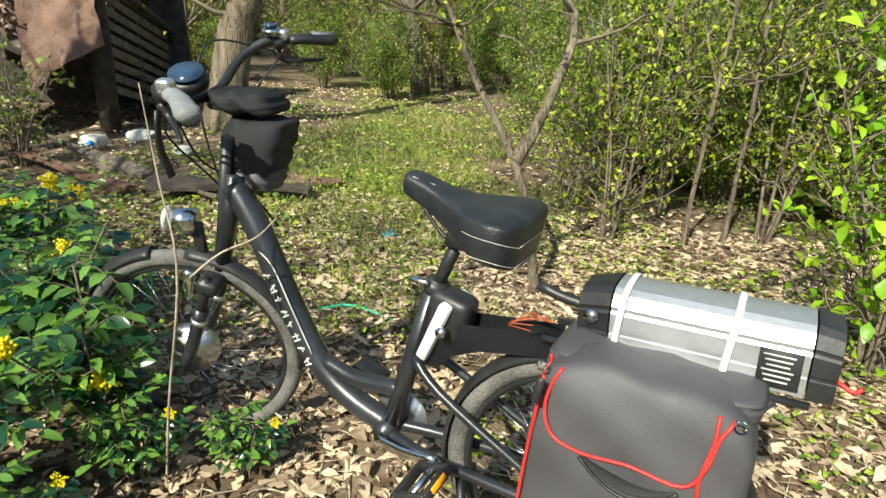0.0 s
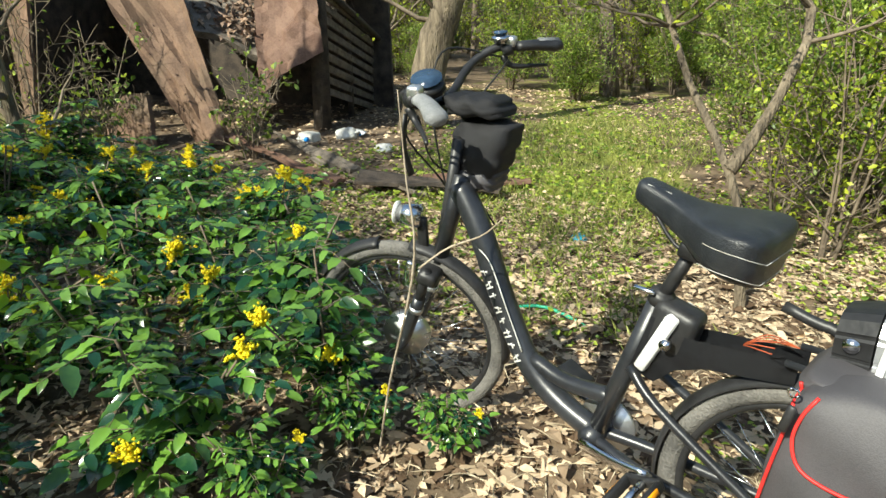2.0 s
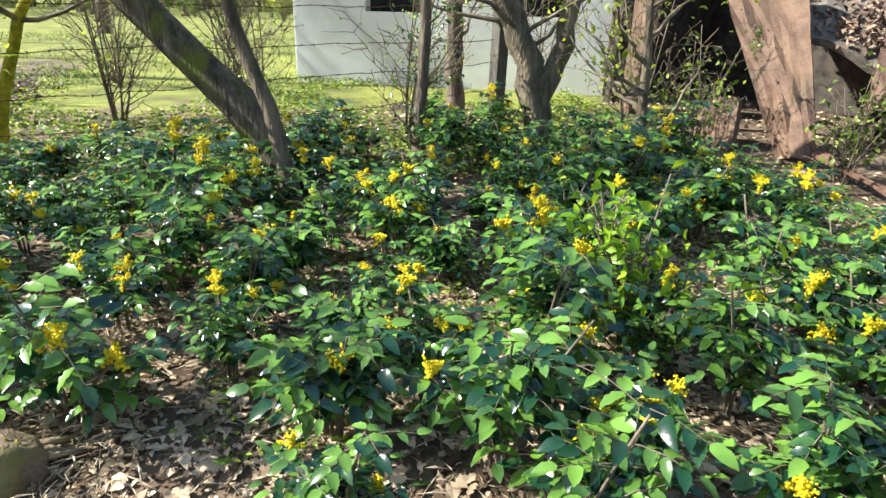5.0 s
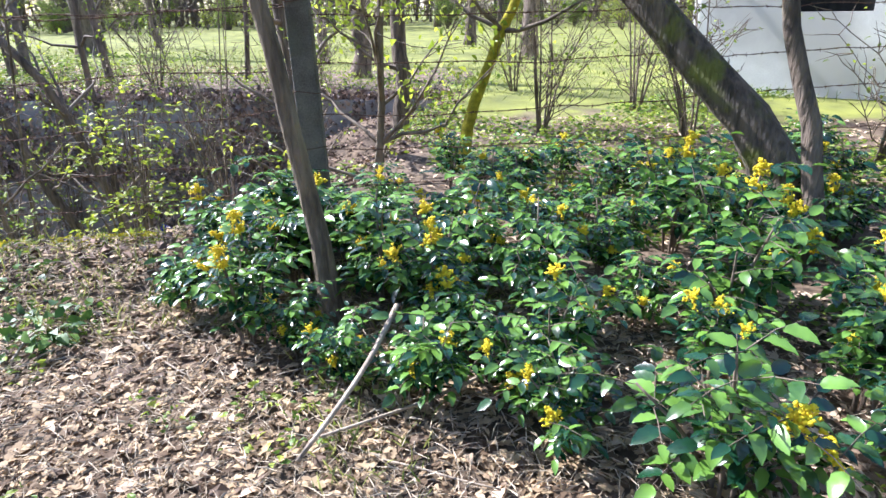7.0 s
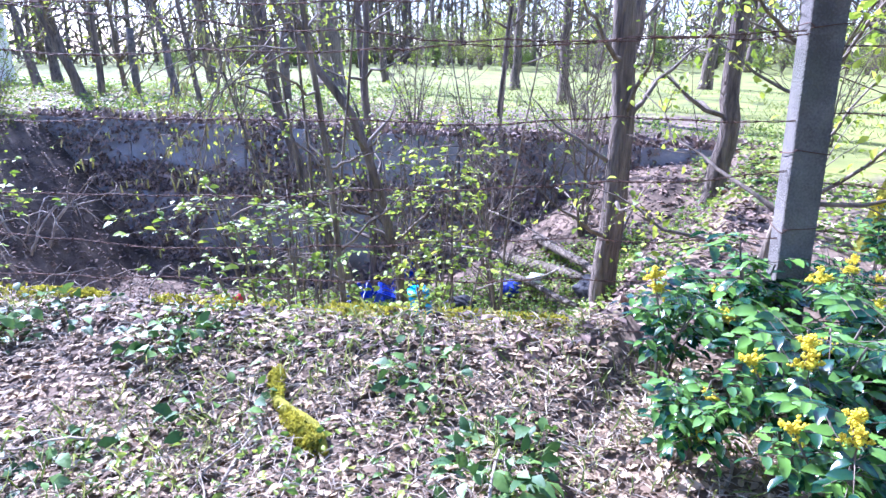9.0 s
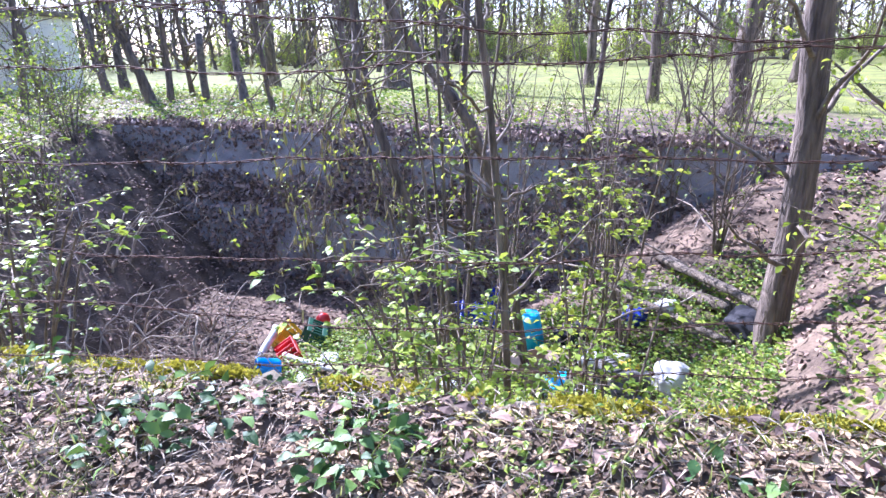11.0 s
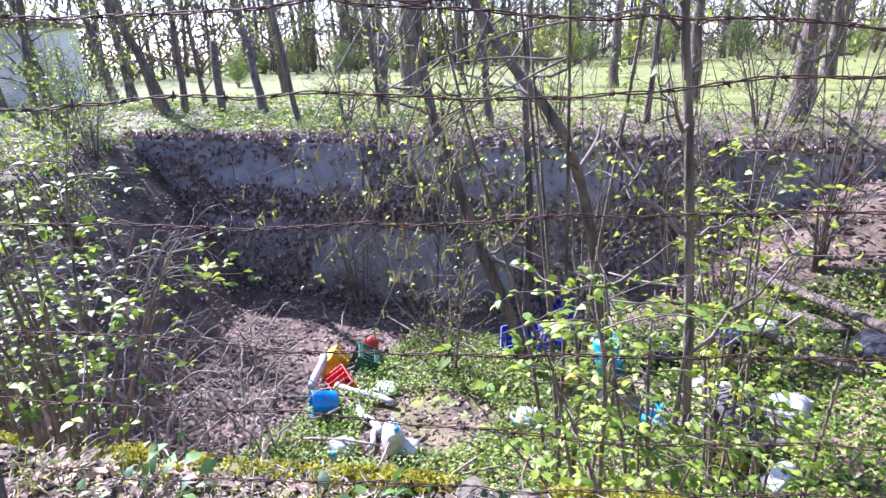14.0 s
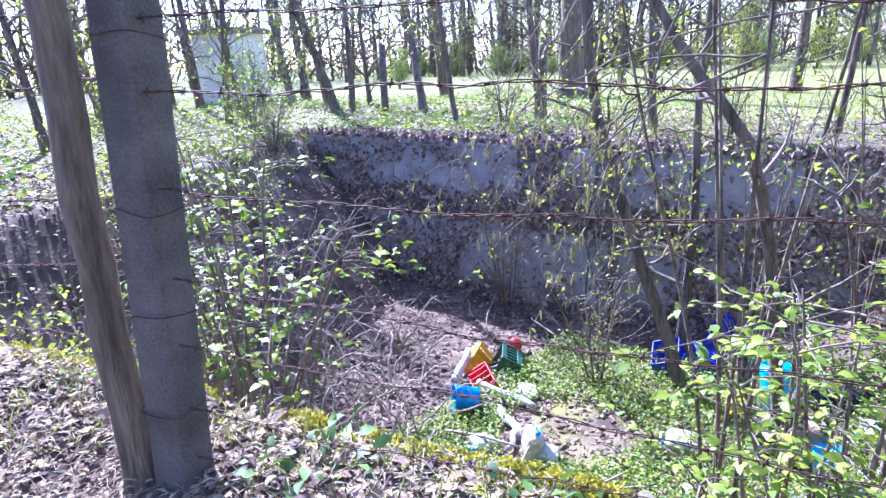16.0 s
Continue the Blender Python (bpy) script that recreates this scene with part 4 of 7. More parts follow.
# shrubs of the pit and its rim
def spray_shrub(name, label, base, centre, radii, stems, sprays, whorl, size, seed, mat, group="", reach=0.45, lift=0.3):
    """A shrub of arching stems whose side shoots carry whorls of level leaves in layers."""
    rng = np.random.default_rng(seed)
    ob = thing(name, pose(*base), label, "shrub", group)
    B, items, C, D = np.array(base), [], [], []
    for s in range(stems):
        tip = np.array(centre) + rand_dirs(rng, 1, lift)[0] * np.array(radii) * rng.uniform(0.55, 1.0) - B
        P = smooth_path([(rng.normal() * 0.06, rng.normal() * 0.06, -0.08), tip * [0.3, 0.3, 0.5] + rng.normal(0, 0.07, 3), tip * [0.75, 0.75, 0.88], tip], 14)
        put("stem", quick_mesh("stem", *tube_arrays(P, np.linspace(0.014, 0.003, 14), 6), M_TWIG), ob)
        for k in range(sprays):
            i, a = int(rng.integers(6, 14)), rng.uniform(0, 6.283)
            e = np.array([math.cos(a), math.sin(a), rng.uniform(-0.15, 0.4)])
            L, m = reach * rng.uniform(0.4, 1.1), 6
            f = np.linspace(0, 1, m)
            Q = P[i] + f[:, None] * L * e + np.cumsum(rng.standard_normal((m, 3)) * 0.012, axis=0)
            Q[:, 2] -= 0.22 * L * f ** 2
            Q[0] = P[i]
            items.append(tube_arrays(Q, np.linspace(0.004, 0.0013, m), 4))
            for q in range(2, m):
                for w in range(whorl + (2 if q == m - 1 else 0)):
                    C.append(Q[q] + rng.normal(0, 0.008, 3))
                    D.append(e * 0.5 + np.array([*rng.normal(0, 0.8, 2), rng.uniform(-0.35, 0.35)]))
    put("twig_tangle", quick_mesh("twig_tangle", *join_arrays(items), M_TWIG), ob)
    n = len(C)
    L = size * rng.uniform(0.55, 1.25, n)
    put("leaves", quick_mesh("leaves", *leaf_arrays(np.array(C), np.array(D), rand_dirs(rng, n, 2.2), L, L * 0.55, 0.12, 0.22), mat), ob)
    return ob


def hazel(base, seed):
    """A hazel of several leaning stems, with bare drooping shoots hung with catkins and a few young leaves."""
    rng = np.random.default_rng(seed)
    ob = thing("hazel_shrub", pose(*base), "leaning hazel with bare drooping shoots, pale catkins and few young leaves", "shrub")
    B, items, nodes = np.array(base), [], []
    stems = []
    for tip in ((-4.75, -7.2, 2.6), (-4.55, -6.75, 2.9), (-5.3, -7.4, 2.7), (-4.4, -7.5, 1.9), (-5.0, -6.4, 2.4)):
        t = np.array(tip) - B
        P = smooth_path([(rng.normal() * 0.07, rng.normal() * 0.07, -0.1), t * [0.25, 0.25, 0.4], t * [0.7, 0.7, 0.75], t], 16)
        stems.append(P)
        put("stem", quick_mesh("stem", *tube_arrays(P, np.linspace(0.016, 0.005, 16), 7, 0.04, rng), M_BARK_PALE), ob)
    for k in range(20):
        P = stems[k % 5]
        a = P[int(rng.integers(8, 15))]
        end = np.array([-4.35, -7.85, 0.2]) + rng.uniform(-1, 1, 3) * [0.55, 0.75, 0.5] - B
        Q = smooth_path([a, a * 0.6 + end * 0.4 + [0, 0, 0.22], a * 0.25 + end * 0.75 + [0, 0, 0.12], end], 14)
        Q[1:] += rng.normal(0, 0.012, (13, 3))
        items.append(tube_arrays(Q, np.linspace(0.007, 0.0015, 14), 5))
        nodes.append(Q[5:])
        for q in range(5):
            i = int(rng.integers(5, 13))
            e = rand_dirs(rng, 1, -0.1)[0] * rng.uniform(0.1, 0.3)
            T = Q[i] + np.linspace(0, 1, 4)[:, None] * e + rng.normal(0, 0.008, (4, 3))
            T[0] = Q[i]
            items.append(tube_arrays(T, np.linspace(0.003, 0.001, 4), 3))
            nodes.append(T[1:])
    put("branch_work", quick_mesh("branch_work", *join_arrays(items), M_TWIG), ob)
    nodes = np.vstack(nodes)
    cat = quick_mesh("catkin", *tube_arrays(np.array([(0, 0, 0), (0.001, 0, -0.012), (0.002, 0.001, -0.035), (0.001, 0.002, -0.058), (0, 0.002, -0.066)]), np.array([0.001, 0.0045, 0.005, 0.0045, 0.002]), 6), M_CATKIN)
    for q in range(230):
        s = rng.uniform(0.7, 1.3)
        c = nodes[int(rng.integers(0, len(nodes)))]
        put("catkin", cat, ob, m=pose(*c, rng.uniform(-14, 14), rng.uniform(-14, 14), rng.uniform(0, 360)) @ Matrix.Diagonal((s, s, s, 1)))
    put("leaves", quick_mesh("leaves", *leaves_at(rng, nodes, 260, 0.035, 0.01), M_SPRING), ob)
    return ob


spray_shrub("rim_shrub", "leafy shrub with layered pale green leaves over the pit edge", (-3.75, -6.1, -2.4), (-3.8, -6.17, 0.12), (0.9, 0.45, 0.45), 15, 10, 2, 0.05, 61, M_PALE_LEAF)
spray_shrub("rim_shrub", "leafy shrub with pale green young leaves inside the pit", (-4.4, -5.5, -2.3), (-4.4, -5.5, -0.35), (0.7, 0.6, 0.5), 6, 8, 2, 0.055, 62, M_PALE_LEAF)
spray_shrub("rim_shrub", "slim upright shrub with yellow-green spring leaves in layers", (-5.25, -6.0, -2.4), (-5.25, -6.0, -0.1), (0.38, 0.38, 0.9), 8, 9, 2, 0.058, 71, M_SPRING, reach=0.38)
spray_shrub("rim_shrub", "twiggy shrub with clumps of yellow-green leaves by the fence", (-2.95, -8.95, -2.4), (-2.85, -8.75, 0.45), (0.75, 0.95, 0.8), 20, 8, 1, 0.058, 63, M_PALE_LEAF, reach=0.4)
spray_shrub("rim_shrub", "twiggy shrub with pale leaves in the pit", (-3.2, -10.4, -2.4), (-3.2, -10.3, -0.2), (0.9, 1.0, 0.9), 14, 8, 1, 0.055, 64, M_PALE_LEAF, reach=0.5)
hazel((-4.95, -6.9, -2.4), 65)
make_shrub("rim_shrub", "low leafy shrub with fresh leaves on the pit floor", (-5.0, -6.5, -2.1), 1.1, 1.3, 9, 700, 0.05, 72, M_PALE_LEAF)
for q, (x, y, h) in enumerate(((-7.2, -7.6, 3.4), (-8.2, -6.9, 3.2), (-7.0, -6.2, 3.6), (-8.4, -9.8, 3.0), (-6.9, -9.0, 2.6), (-8.0, -5.6, 2.8), (-9.2, -6.4, 2.6), (-8.0, -11.2, 2.8), (-9.9, -9.0, 2.2), (-10.4, -6.4, 2.4), (-9.6, -12.6, 2.2), (-6.5, 0.2, 2.4), (-7.6, 2.0, 2.4), (-6.8, -1.2, 2.2), (-8.4, -1.6, 2.6), (-7.2, -2.6, 2.2), (-10.2, -3.2, 2.4), (-5.9, 2.4, 2.0))):
    make_shrub("thin_shrub", "spindly grey shrub with bare twigs and few leaves", (x, y, gz(x, y)), h, 1.6, 6, 150, 0.042, 190 + q, M_PALE_LEAF, "spindly shrubs in the pit", M_TWIG, 0.9)
make_shrub("young_shrub", "young shrub with bright yellow-green leaves among evergreens", (-2.28, 0.30, 0), 0.66, 0.5, 10, 420, 0.06, 65, M_FRESH)
for q, (x, y, h) in enumerate(((0.27, 3.25, 1.9), (0.65, 3.9, 2.3), (1.2, 3.5, 2.2), (1.5, 4.4, 2.4), (0.0, 3.9, 1.6))):
    make_shrub("leafy_sapling", "thin twiggy sapling dotted with yellow-green spring leaves", (x, y, gz(x, y)), h, 1.2, 4, 800, 0.036, 240 + q, M_SPRING, "leafy saplings beside the path")
make_shrub("young_shrub", "arching shrub with large fresh green leaves", (1.25, 1.9, 0), 1.3, 0.9, 8, 620, 0.066, 66, M_FRESH)
make_shrub("young_shrub", "small leafy shrub in front of the collapsed shed", (-4.35, 3.5, 0), 1.15, 0.8, 7, 240, 0.06, 67, M_GREEN)
make_shrub("young_shrub", "small leafy shrub by the dark shed opening", (-5.6, 2.9, 0), 1.2, 0.8, 7, 240, 0.06, 68, M_GREEN)
for q, (x, y, h) in enumerate(((-2.2, -10.6, 2.2), (-1.2, -12.2, 2.4), (-3.6, -12.6, 2.4), (-5.4, -13.6, 2.6), (-2.4, -14.2, 2.8), (-6.8, -15.4, 2.4), (-4.6, -16.2, 2.8), (-0.2, -9.6, 1.6), (0.4, -11.4, 2.4), (-7.6, -17.6, 2.0))):
    make_shrub("bank_shrub", "twiggy shrub with bright spring leaves on the pit bank", (x, y, gz(x, y)), h, 1.7, 8, 800, 0.055, 160 + q, (M_SPRING, M_PALE_LEAF)[q % 2], "shrubs on the bank")
def deadwood(x, y, seed, size):
    """A heap of bare arching stems, each with a few side shoots."""
    rng = np.random.default_rng(seed)
    ob = thing("pit_bramble", pose(x, y, gz(x, y)), "heap of bare grey arching bramble stems on the pit floor", "bramble", "bare brambles in the pit")
    for k in range(9):
        a, L = rng.uniform(0, 6.283), size * rng.uniform(0.7, 1.3)
        u = np.array([math.cos(a), math.sin(a), 0])
        s0 = rng.normal(0, 0.15, 3) * [1, 1, 0] - [0, 0, 0.06]
        P = smooth_path([s0, s0 + u * L * 0.25 + [0, 0, L * rng.uniform(0.3, 0.6)], s0 + u * L * 0.65 + [0, 0, L * rng.uniform(0.3, 0.75)], s0 + u * L + rng.normal(0, 0.1, 3) + [0, 0, L * rng.uniform(0.1, 0.6)]], 14)
        P[1:] += rng.normal(0, 0.012, (13, 3))
        st = put("stem", quick_mesh("stem", *tube_arrays(P, np.linspace(rng.uniform(0.010, 0.02), 0.004, 14), 6), M_STICK), ob)
        for q in range(4):
            i = int(rng.integers(4, 13))
            T = P[i] + np.linspace(0, 1, 5)[:, None] * (u * 0.5 + rand_dirs(rng, 1, 0.5)[0]) * rng.uniform(0.15, 0.45) + np.cumsum(rng.normal(0, 0.008, (5, 3)), axis=0)
            T[0] = P[i]
            put("shoot", quick_mesh("shoot", *tube_arrays(T, np.linspace(0.005, 0.0015, 5), 4), M_STICK), st)


for q, (x, y, size) in enumerate(((-4.7, -12.5, 1.3), (-5.3, -11.8, 1.2), (-4.4, -11.4, 1.1), (-5.4, -10.8, 0.8), (-5.9, -13.2, 1.3), (-4.3, -10.4, 0.9), (-6.2, -11.6, 0.9))):
    deadwood(x, y, 260 + q, size)
deadwood(-4.8, -9.9, 270, 0.8)


# ---- litter, weeds, grass ----
def lobed_arrays(C, D, U, L, Wd, rng):
    """Dry oak leaves: lobed outline, curled."""
    n = len(C)
    D = D / np.linalg.norm(D, axis=1)[:, None]
    S = np.cross(D, U)
    S /= np.linalg.norm(S, axis=1)[:, None] + 1e-9
    N = np.cross(S, D)
    curl = rng.uniform(-0.25, 0.45, n)
    bend = rng.uniform(-0.35, 0.25, n)
    ts = np.array([0.0, 0.22, 0.36, 0.52, 0.66, 0.80, 1.0])
    ws = np.array([0.06, 0.42, 0.24, 0.55, 0.30, 0.40, 0.10])
    V = []
    for t, w in zip(ts, ws):
        mid = C + D * (L * t)[:, None] + N * (L * bend * (t - 0.5) ** 2)[:, None]
        for sg in (-1, 0, 1):
            ww = w * Wd * sg * (1 + rng.uniform(-0.25, 0.25, n)) * 0.9
            V.append(mid + S * ww[:, None] + N * (curl * Wd * abs(sg) * w * w)[:, None])
    V = np.stack(V, 1).reshape(-1, 3)
    o = (np.arange(n) * 21)[:, None]
    F = []
    for k in range(6):
        a = k * 3
        F += [o + [a, a + 3, a + 4, a + 1], o + [a + 1, a + 4, a + 5, a + 2]]
    return V, np.stack(F, 1).reshape(-1, 4)


def carpet(name, label, n, region, size, mat, seed, lift=0.012, flat=1.6, droop=0.2, ratio=0.7, keep=None, lobed=False, rise=(-0.1, 0.35)):
    rng = np.random.default_rng(seed)
    x0, x1, y0, y1 = region
    x, y = rng.uniform(x0, x1, n), rng.uniform(y0, y1, n)
    if keep is not None:
        k = keep(x, y, rng)
        x, y = x[k], y[k]
    n = len(x)
    C = np.stack([x, y, ground_z(x, y) + rng.uniform(0, lift, n)], 1)
    a = rng.uniform(0, 6.283, n)
    D = np.stack([np.cos(a), np.sin(a), rng.uniform(*rise, n)], 1)
    L = size * rng.uniform(0.55, 1.3, n)
    U = rand_dirs(rng, n, flat * 2)
    arrays = lobed_arrays(C, D, U, L, L * ratio, rng) if lobed else leaf_arrays(C, D, U, L, L * ratio, 0.2, droop)
    ob = put(name, quick_mesh(name, *arrays, mat, smooth=lobed))
    return tagged(ob, label, name.replace("_", " "), kind="stuff")


OPEN = lambda x, y, r: np.min(pit_inside(x, y), axis=0) < 0.02
carpet("leaf_litter", "dry pale brown oak leaves lying on the ground", 14000, (-3.7, 2.4, -1.6, 3.6), 0.066, M_LITTER, 1, 0.02, 3.0, keep=OPEN, ratio=0.6, lobed=True)
carpet("leaf_litter", "crumbled pale dry leaves lying on the ground", 26000, (-3.7, 2.4, -1.6, 3.6), 0.036, M_LITTER, 21, 0.03, 0.7, keep=OPEN, ratio=0.45)
carpet("leaf_litter", "darker-toned brown oak leaves lying on the bank", 20000, (-3.7, 1.6, -8.8, -1.5), 0.060, M_LITTER_TONED, 31, 0.015, 4.0, keep=OPEN, ratio=0.55, lobed=True)
carpet("leaf_litter", "crumbled darker-toned leaves lying on the bank", 52000, (-3.7, 1.6, -8.8, -1.5), 0.034, M_LITTER_TONED, 32, 0.025, 1.8, keep=OPEN, ratio=0.45)
carpet("straw", "pale dry grass straws lying on the bank", 42000, (-3.7, 1.0, -8.8, -1.6), 0.09, M_STRAW, 29, 0.05, 1.5, keep=OPEN, ratio=0.04, droop=0.1)
carpet("straw", "dry grass straws lying among leaves", 16000, (-3.7, 2.4, -2.0, 3.6), 0.10, M_STRAW, 22, 0.04, 1.5, keep=OPEN, ratio=0.035, droop=0.1)
carpet("grass_tufts", "thin green grass growing along the path", 26000, (-4.5, 3.0, 1.6, 9.0), 0.11, M_GRASS, 23, 0.02, 0.2, keep=lambda x, y, r: waves(x, y, 0.9, 35) + 1.2 * np.exp(-((x + 0.9 + 0.33 * (y - 3)) / 1.2) ** 2) + 0.35 * waves(x, y, 4.0, 39) > 0.75, ratio=0.06, rise=(0.6, 2.5))
carpet("grass_tufts", "thin green grass on the bank", 17000, (-3.6, 0.5, -8.8, -2.2), 0.08, M_GRASS, 24, 0.02, 0.2, keep=lambda x, y, r: (waves(x, y, 1.4, 36) > 0.1 - 0.35 * (y < -6.2)) & OPEN(x, y, r), ratio=0.07, rise=(0.6, 2.5))
carpet("grass_tufts", "grass of the meadow edge", 13000, (-20.0, -9.0, -22.0, 2.0), 0.16, M_GRASS, 25, 0.02, 0.2, keep=lambda x, y, r: OPEN(x, y, r) & (waves(x, y, 0.7, 37) > -0.2), ratio=0.06, rise=(0.6, 2.5))
carpet("leaf_litter", "dry brown leaves lying on the forest floor", 22000, (-8.0, 5.0, -4.0, 11.0), 0.07, M_LITTER, 2, 0.02, 1.4, ratio=0.5, keep=lambda x, y, r: np.min(pit_inside(x, y), axis=0) < 0.05)
carpet("weeds", "green weeds on the bank behind the fence", 24000, (-10.5, -4.2, -4.6, 3.0), 0.055, M_WEED, 26, 0.10, 0.4, 0.1, 0.5, keep=lambda x, y, r: waves(x, y, 1.0, 38) > -0.1)
carpet("leaf_litter", "dark dry leaves drifted on the pit slopes", 30000, (-10.2, -0.5, -16.5, -3.4), 0.075, M_SLOPE_LITTER, 3, 0.03, 1.2, ratio=0.5, keep=lambda x, y, r: (np.min(pit_inside(x, y), axis=0) > -0.3) | (y < -8.5))
# leaves and earth clinging to the lining of the pit
rng = np.random.default_rng(44)
n = 56000
u, h = rng.uniform(0, 1, n), rng.uniform(-2.4, 0.15, n)
wx, wy = -9.9 + 1.7 * u, -4.1 - 12.4 * u
bare = 0.75 * waves(wy * 1.3, h * 2.2, 1.1, 51) + 0.45 * waves(wy, h * 1.5, 6.0, 52) - 0.1
for by, bh, ry, rh in ((-11.6, -1.75, 0.75, 0.5), (-9.9, -1.75, 0.8, 0.55), (-8.6, -0.35, 1.1, 0.22), (-12.6, -0.5, 1.2, 0.22), (-6.2, -0.3, 0.6, 0.3)):
    bare = bare + 0.9 * np.exp(-((wy - by) / ry) ** 4 - ((h - bh) / rh) ** 4)
k = (bare < 0.3) | (rng.uniform(0, 1, n) < 0.12)
wx, wy, h = wx[k], wy[k], h[k]
n = len(wx)
inset = 0.52 - 0.17 * (h + 2.4) / 1.2 + rng.uniform(-0.02, 0.05, n)
C = np.stack([wx + 0.99 * inset, wy + 0.13 * inset, h], 1)
L = rng.uniform(0.06, 0.13, n)
drift = put("wall_litter", quick_mesh("wall_litter", *leaf_arrays(C, rand_dirs(rng, n, -0.3), rand_dirs(rng, n) * 0.6 + [1.0, 0.1, 0.5], L, L * 0.5), M_WALL_LITTER, False))
tagged(drift, "dark dead leaves and ivy clinging to the pit lining", "leaf litter", kind="stuff")
carpet("weeds", "small green ground weeds between dry leaves", 60000, (-3.6, 2.4, -8.6, 4.5), 0.030, M_WEED, 4, 0.06, 0.5, 0.1, 0.6,
       keep=lambda x, y, r: (waves(x, y, 1.9, 31) + 0.25 * waves(x, y, 7, 34) > 0.27 - 0.37 * (y > -1.6) - 0.2 * (y > 1.6)) & (np.min(pit_inside(x, y), axis=0) < 0.0))
carpet("weeds", "low green plants carpeting the pit floor", 42000, (-7.8, -3.6, -10.0, -4.8), 0.045, M_WEED, 5, 0.14, 0.5, 0.1, 0.6, keep=lambda x, y, r: (waves(x, y, 1.1, 32) > -0.55) & (np.min(pit_inside(x, y), axis=0) > 0.3))
carpet("weeds", "green plants along the woodland path", 14000, (-5.0, 4.0, 2.0, 10.0), 0.05, M_WEED, 6, 0.10, 0.4, 0.1, 0.55, keep=lambda x, y, r: waves(x, y, 1.0, 33) + 0.5 * waves(x, y, 4.5, 43) > 0.1)
carpet("weeds", "coarse green plants on the southern bank", 14000, (-16.0, 3.0, -34.0, -11.5), 0.12, M_WEED, 27, 0.15, 0.4, 0.1, 0.4, keep=lambda x, y, r: np.min(pit_inside(x, y), axis=0) < 0.1)
carpet("leaf_litter", "dry leaves on the southern bank", 12000, (-14.0, 2.0, -26.0, -8.5), 0.11, M_LITTER, 28, 0.03, 1.4, ratio=0.5, keep=lambda x, y, r: np.min(pit_inside(x, y), axis=0) < 0.1)
carpet("weeds", "green leaves along the far edge of the pit", 5000, (-12.0, -8.4, -17.0, -3.5), 0.06, M_WEED, 7, 0.12, 0.4, 0.1, 0.6, keep=lambda x, y, r: np.min(pit_inside(x, y), axis=0) < 0.1)
rng = np.random.default_rng(88)
n = 30000
u = rng.uniform(0, 1, n)
v = rng.normal(0.03, 0.028, n)
mx, my = -1.69 - 1.83 * u - 0.934 * v, -9.2 + 4.8 * u - 0.356 * v
k = waves(mx, my, 1.5, 41) + 0.9 * waves(mx, my, 9, 42) + rng.normal(0, 0.2, n) > 0.12
mx, my, v = mx[k], my[k], v[k]
n = len(mx)
C = np.stack([mx, my, 0.125 - np.maximum(0, v - 0.05) * 0.9 - np.maximum(0, -v - 0.03) * 0.25 + rng.uniform(-0.02, 0.02, n)], 1)
L = rng.uniform(0.012, 0.026, n)
tufts = put("moss_tufts", quick_mesh("moss_tufts", *leaf_arrays(C, rand_dirs(rng, n, 0.8), rand_dirs(rng, n, 0.5), L, L * 0.7), M_MOSS, False))
tagged(tufts, "yellow-green moss cushions along the pit edge", "moss", kind="stuff")

# nettles and other broad-leaved weeds in clumps along the bank
for q, (x, y) in enumerate([(-2.67, -5.79), (-2.95, -4.76), (-2.47, -5.3), (-2.48, -6.56), (-2.57, -6.3), (-2.64, -4.33), (-1.99, -5.52), (-2.63, -4.33), (-2.29, -7.15), (-2.68, -5.83), (-2.34, -6.46)]):
    rng = np.random.default_rng(600 + q)
    ob = thing("weed_clump", pose(x, y, gz(x, y)), "low clump of fresh green broad-leaved weeds among dry leaves", "weed", "weed clumps on the bank")
    n = int(rng.integers(30, 60))
    r, a = 0.16 * np.sqrt(rng.uniform(0, 1, n)), rng.uniform(0, 6.283, n)
    C = np.stack([r * np.cos(a) * 1.3, r * np.sin(a), rng.uniform(0.01, 0.10, n)], 1)
    D = np.stack([np.cos(a) + rng.normal(0, 0.5, n), np.sin(a) + rng.normal(0, 0.5, n), rng.uniform(-0.2, 0.6, n)], 1)
    L = rng.uniform(0.03, 0.075, n)
    put("leaves", quick_mesh("leaves", *leaf_arrays(C, D, rand_dirs(rng, n, 1.5), L, L * 0.62, 0.15, 0.25), M_NETTLE), ob)
    for k in range(6):
        c = C[int(rng.integers(0, n))]
        put("stalk", quick_mesh("stalk", *tube_arrays(np.array([(c[0] * 0.4, c[1] * 0.4, -0.03), c * 0.7, c]), np.array([0.0025, 0.002, 0.0012]), 4), M_WEED), ob)

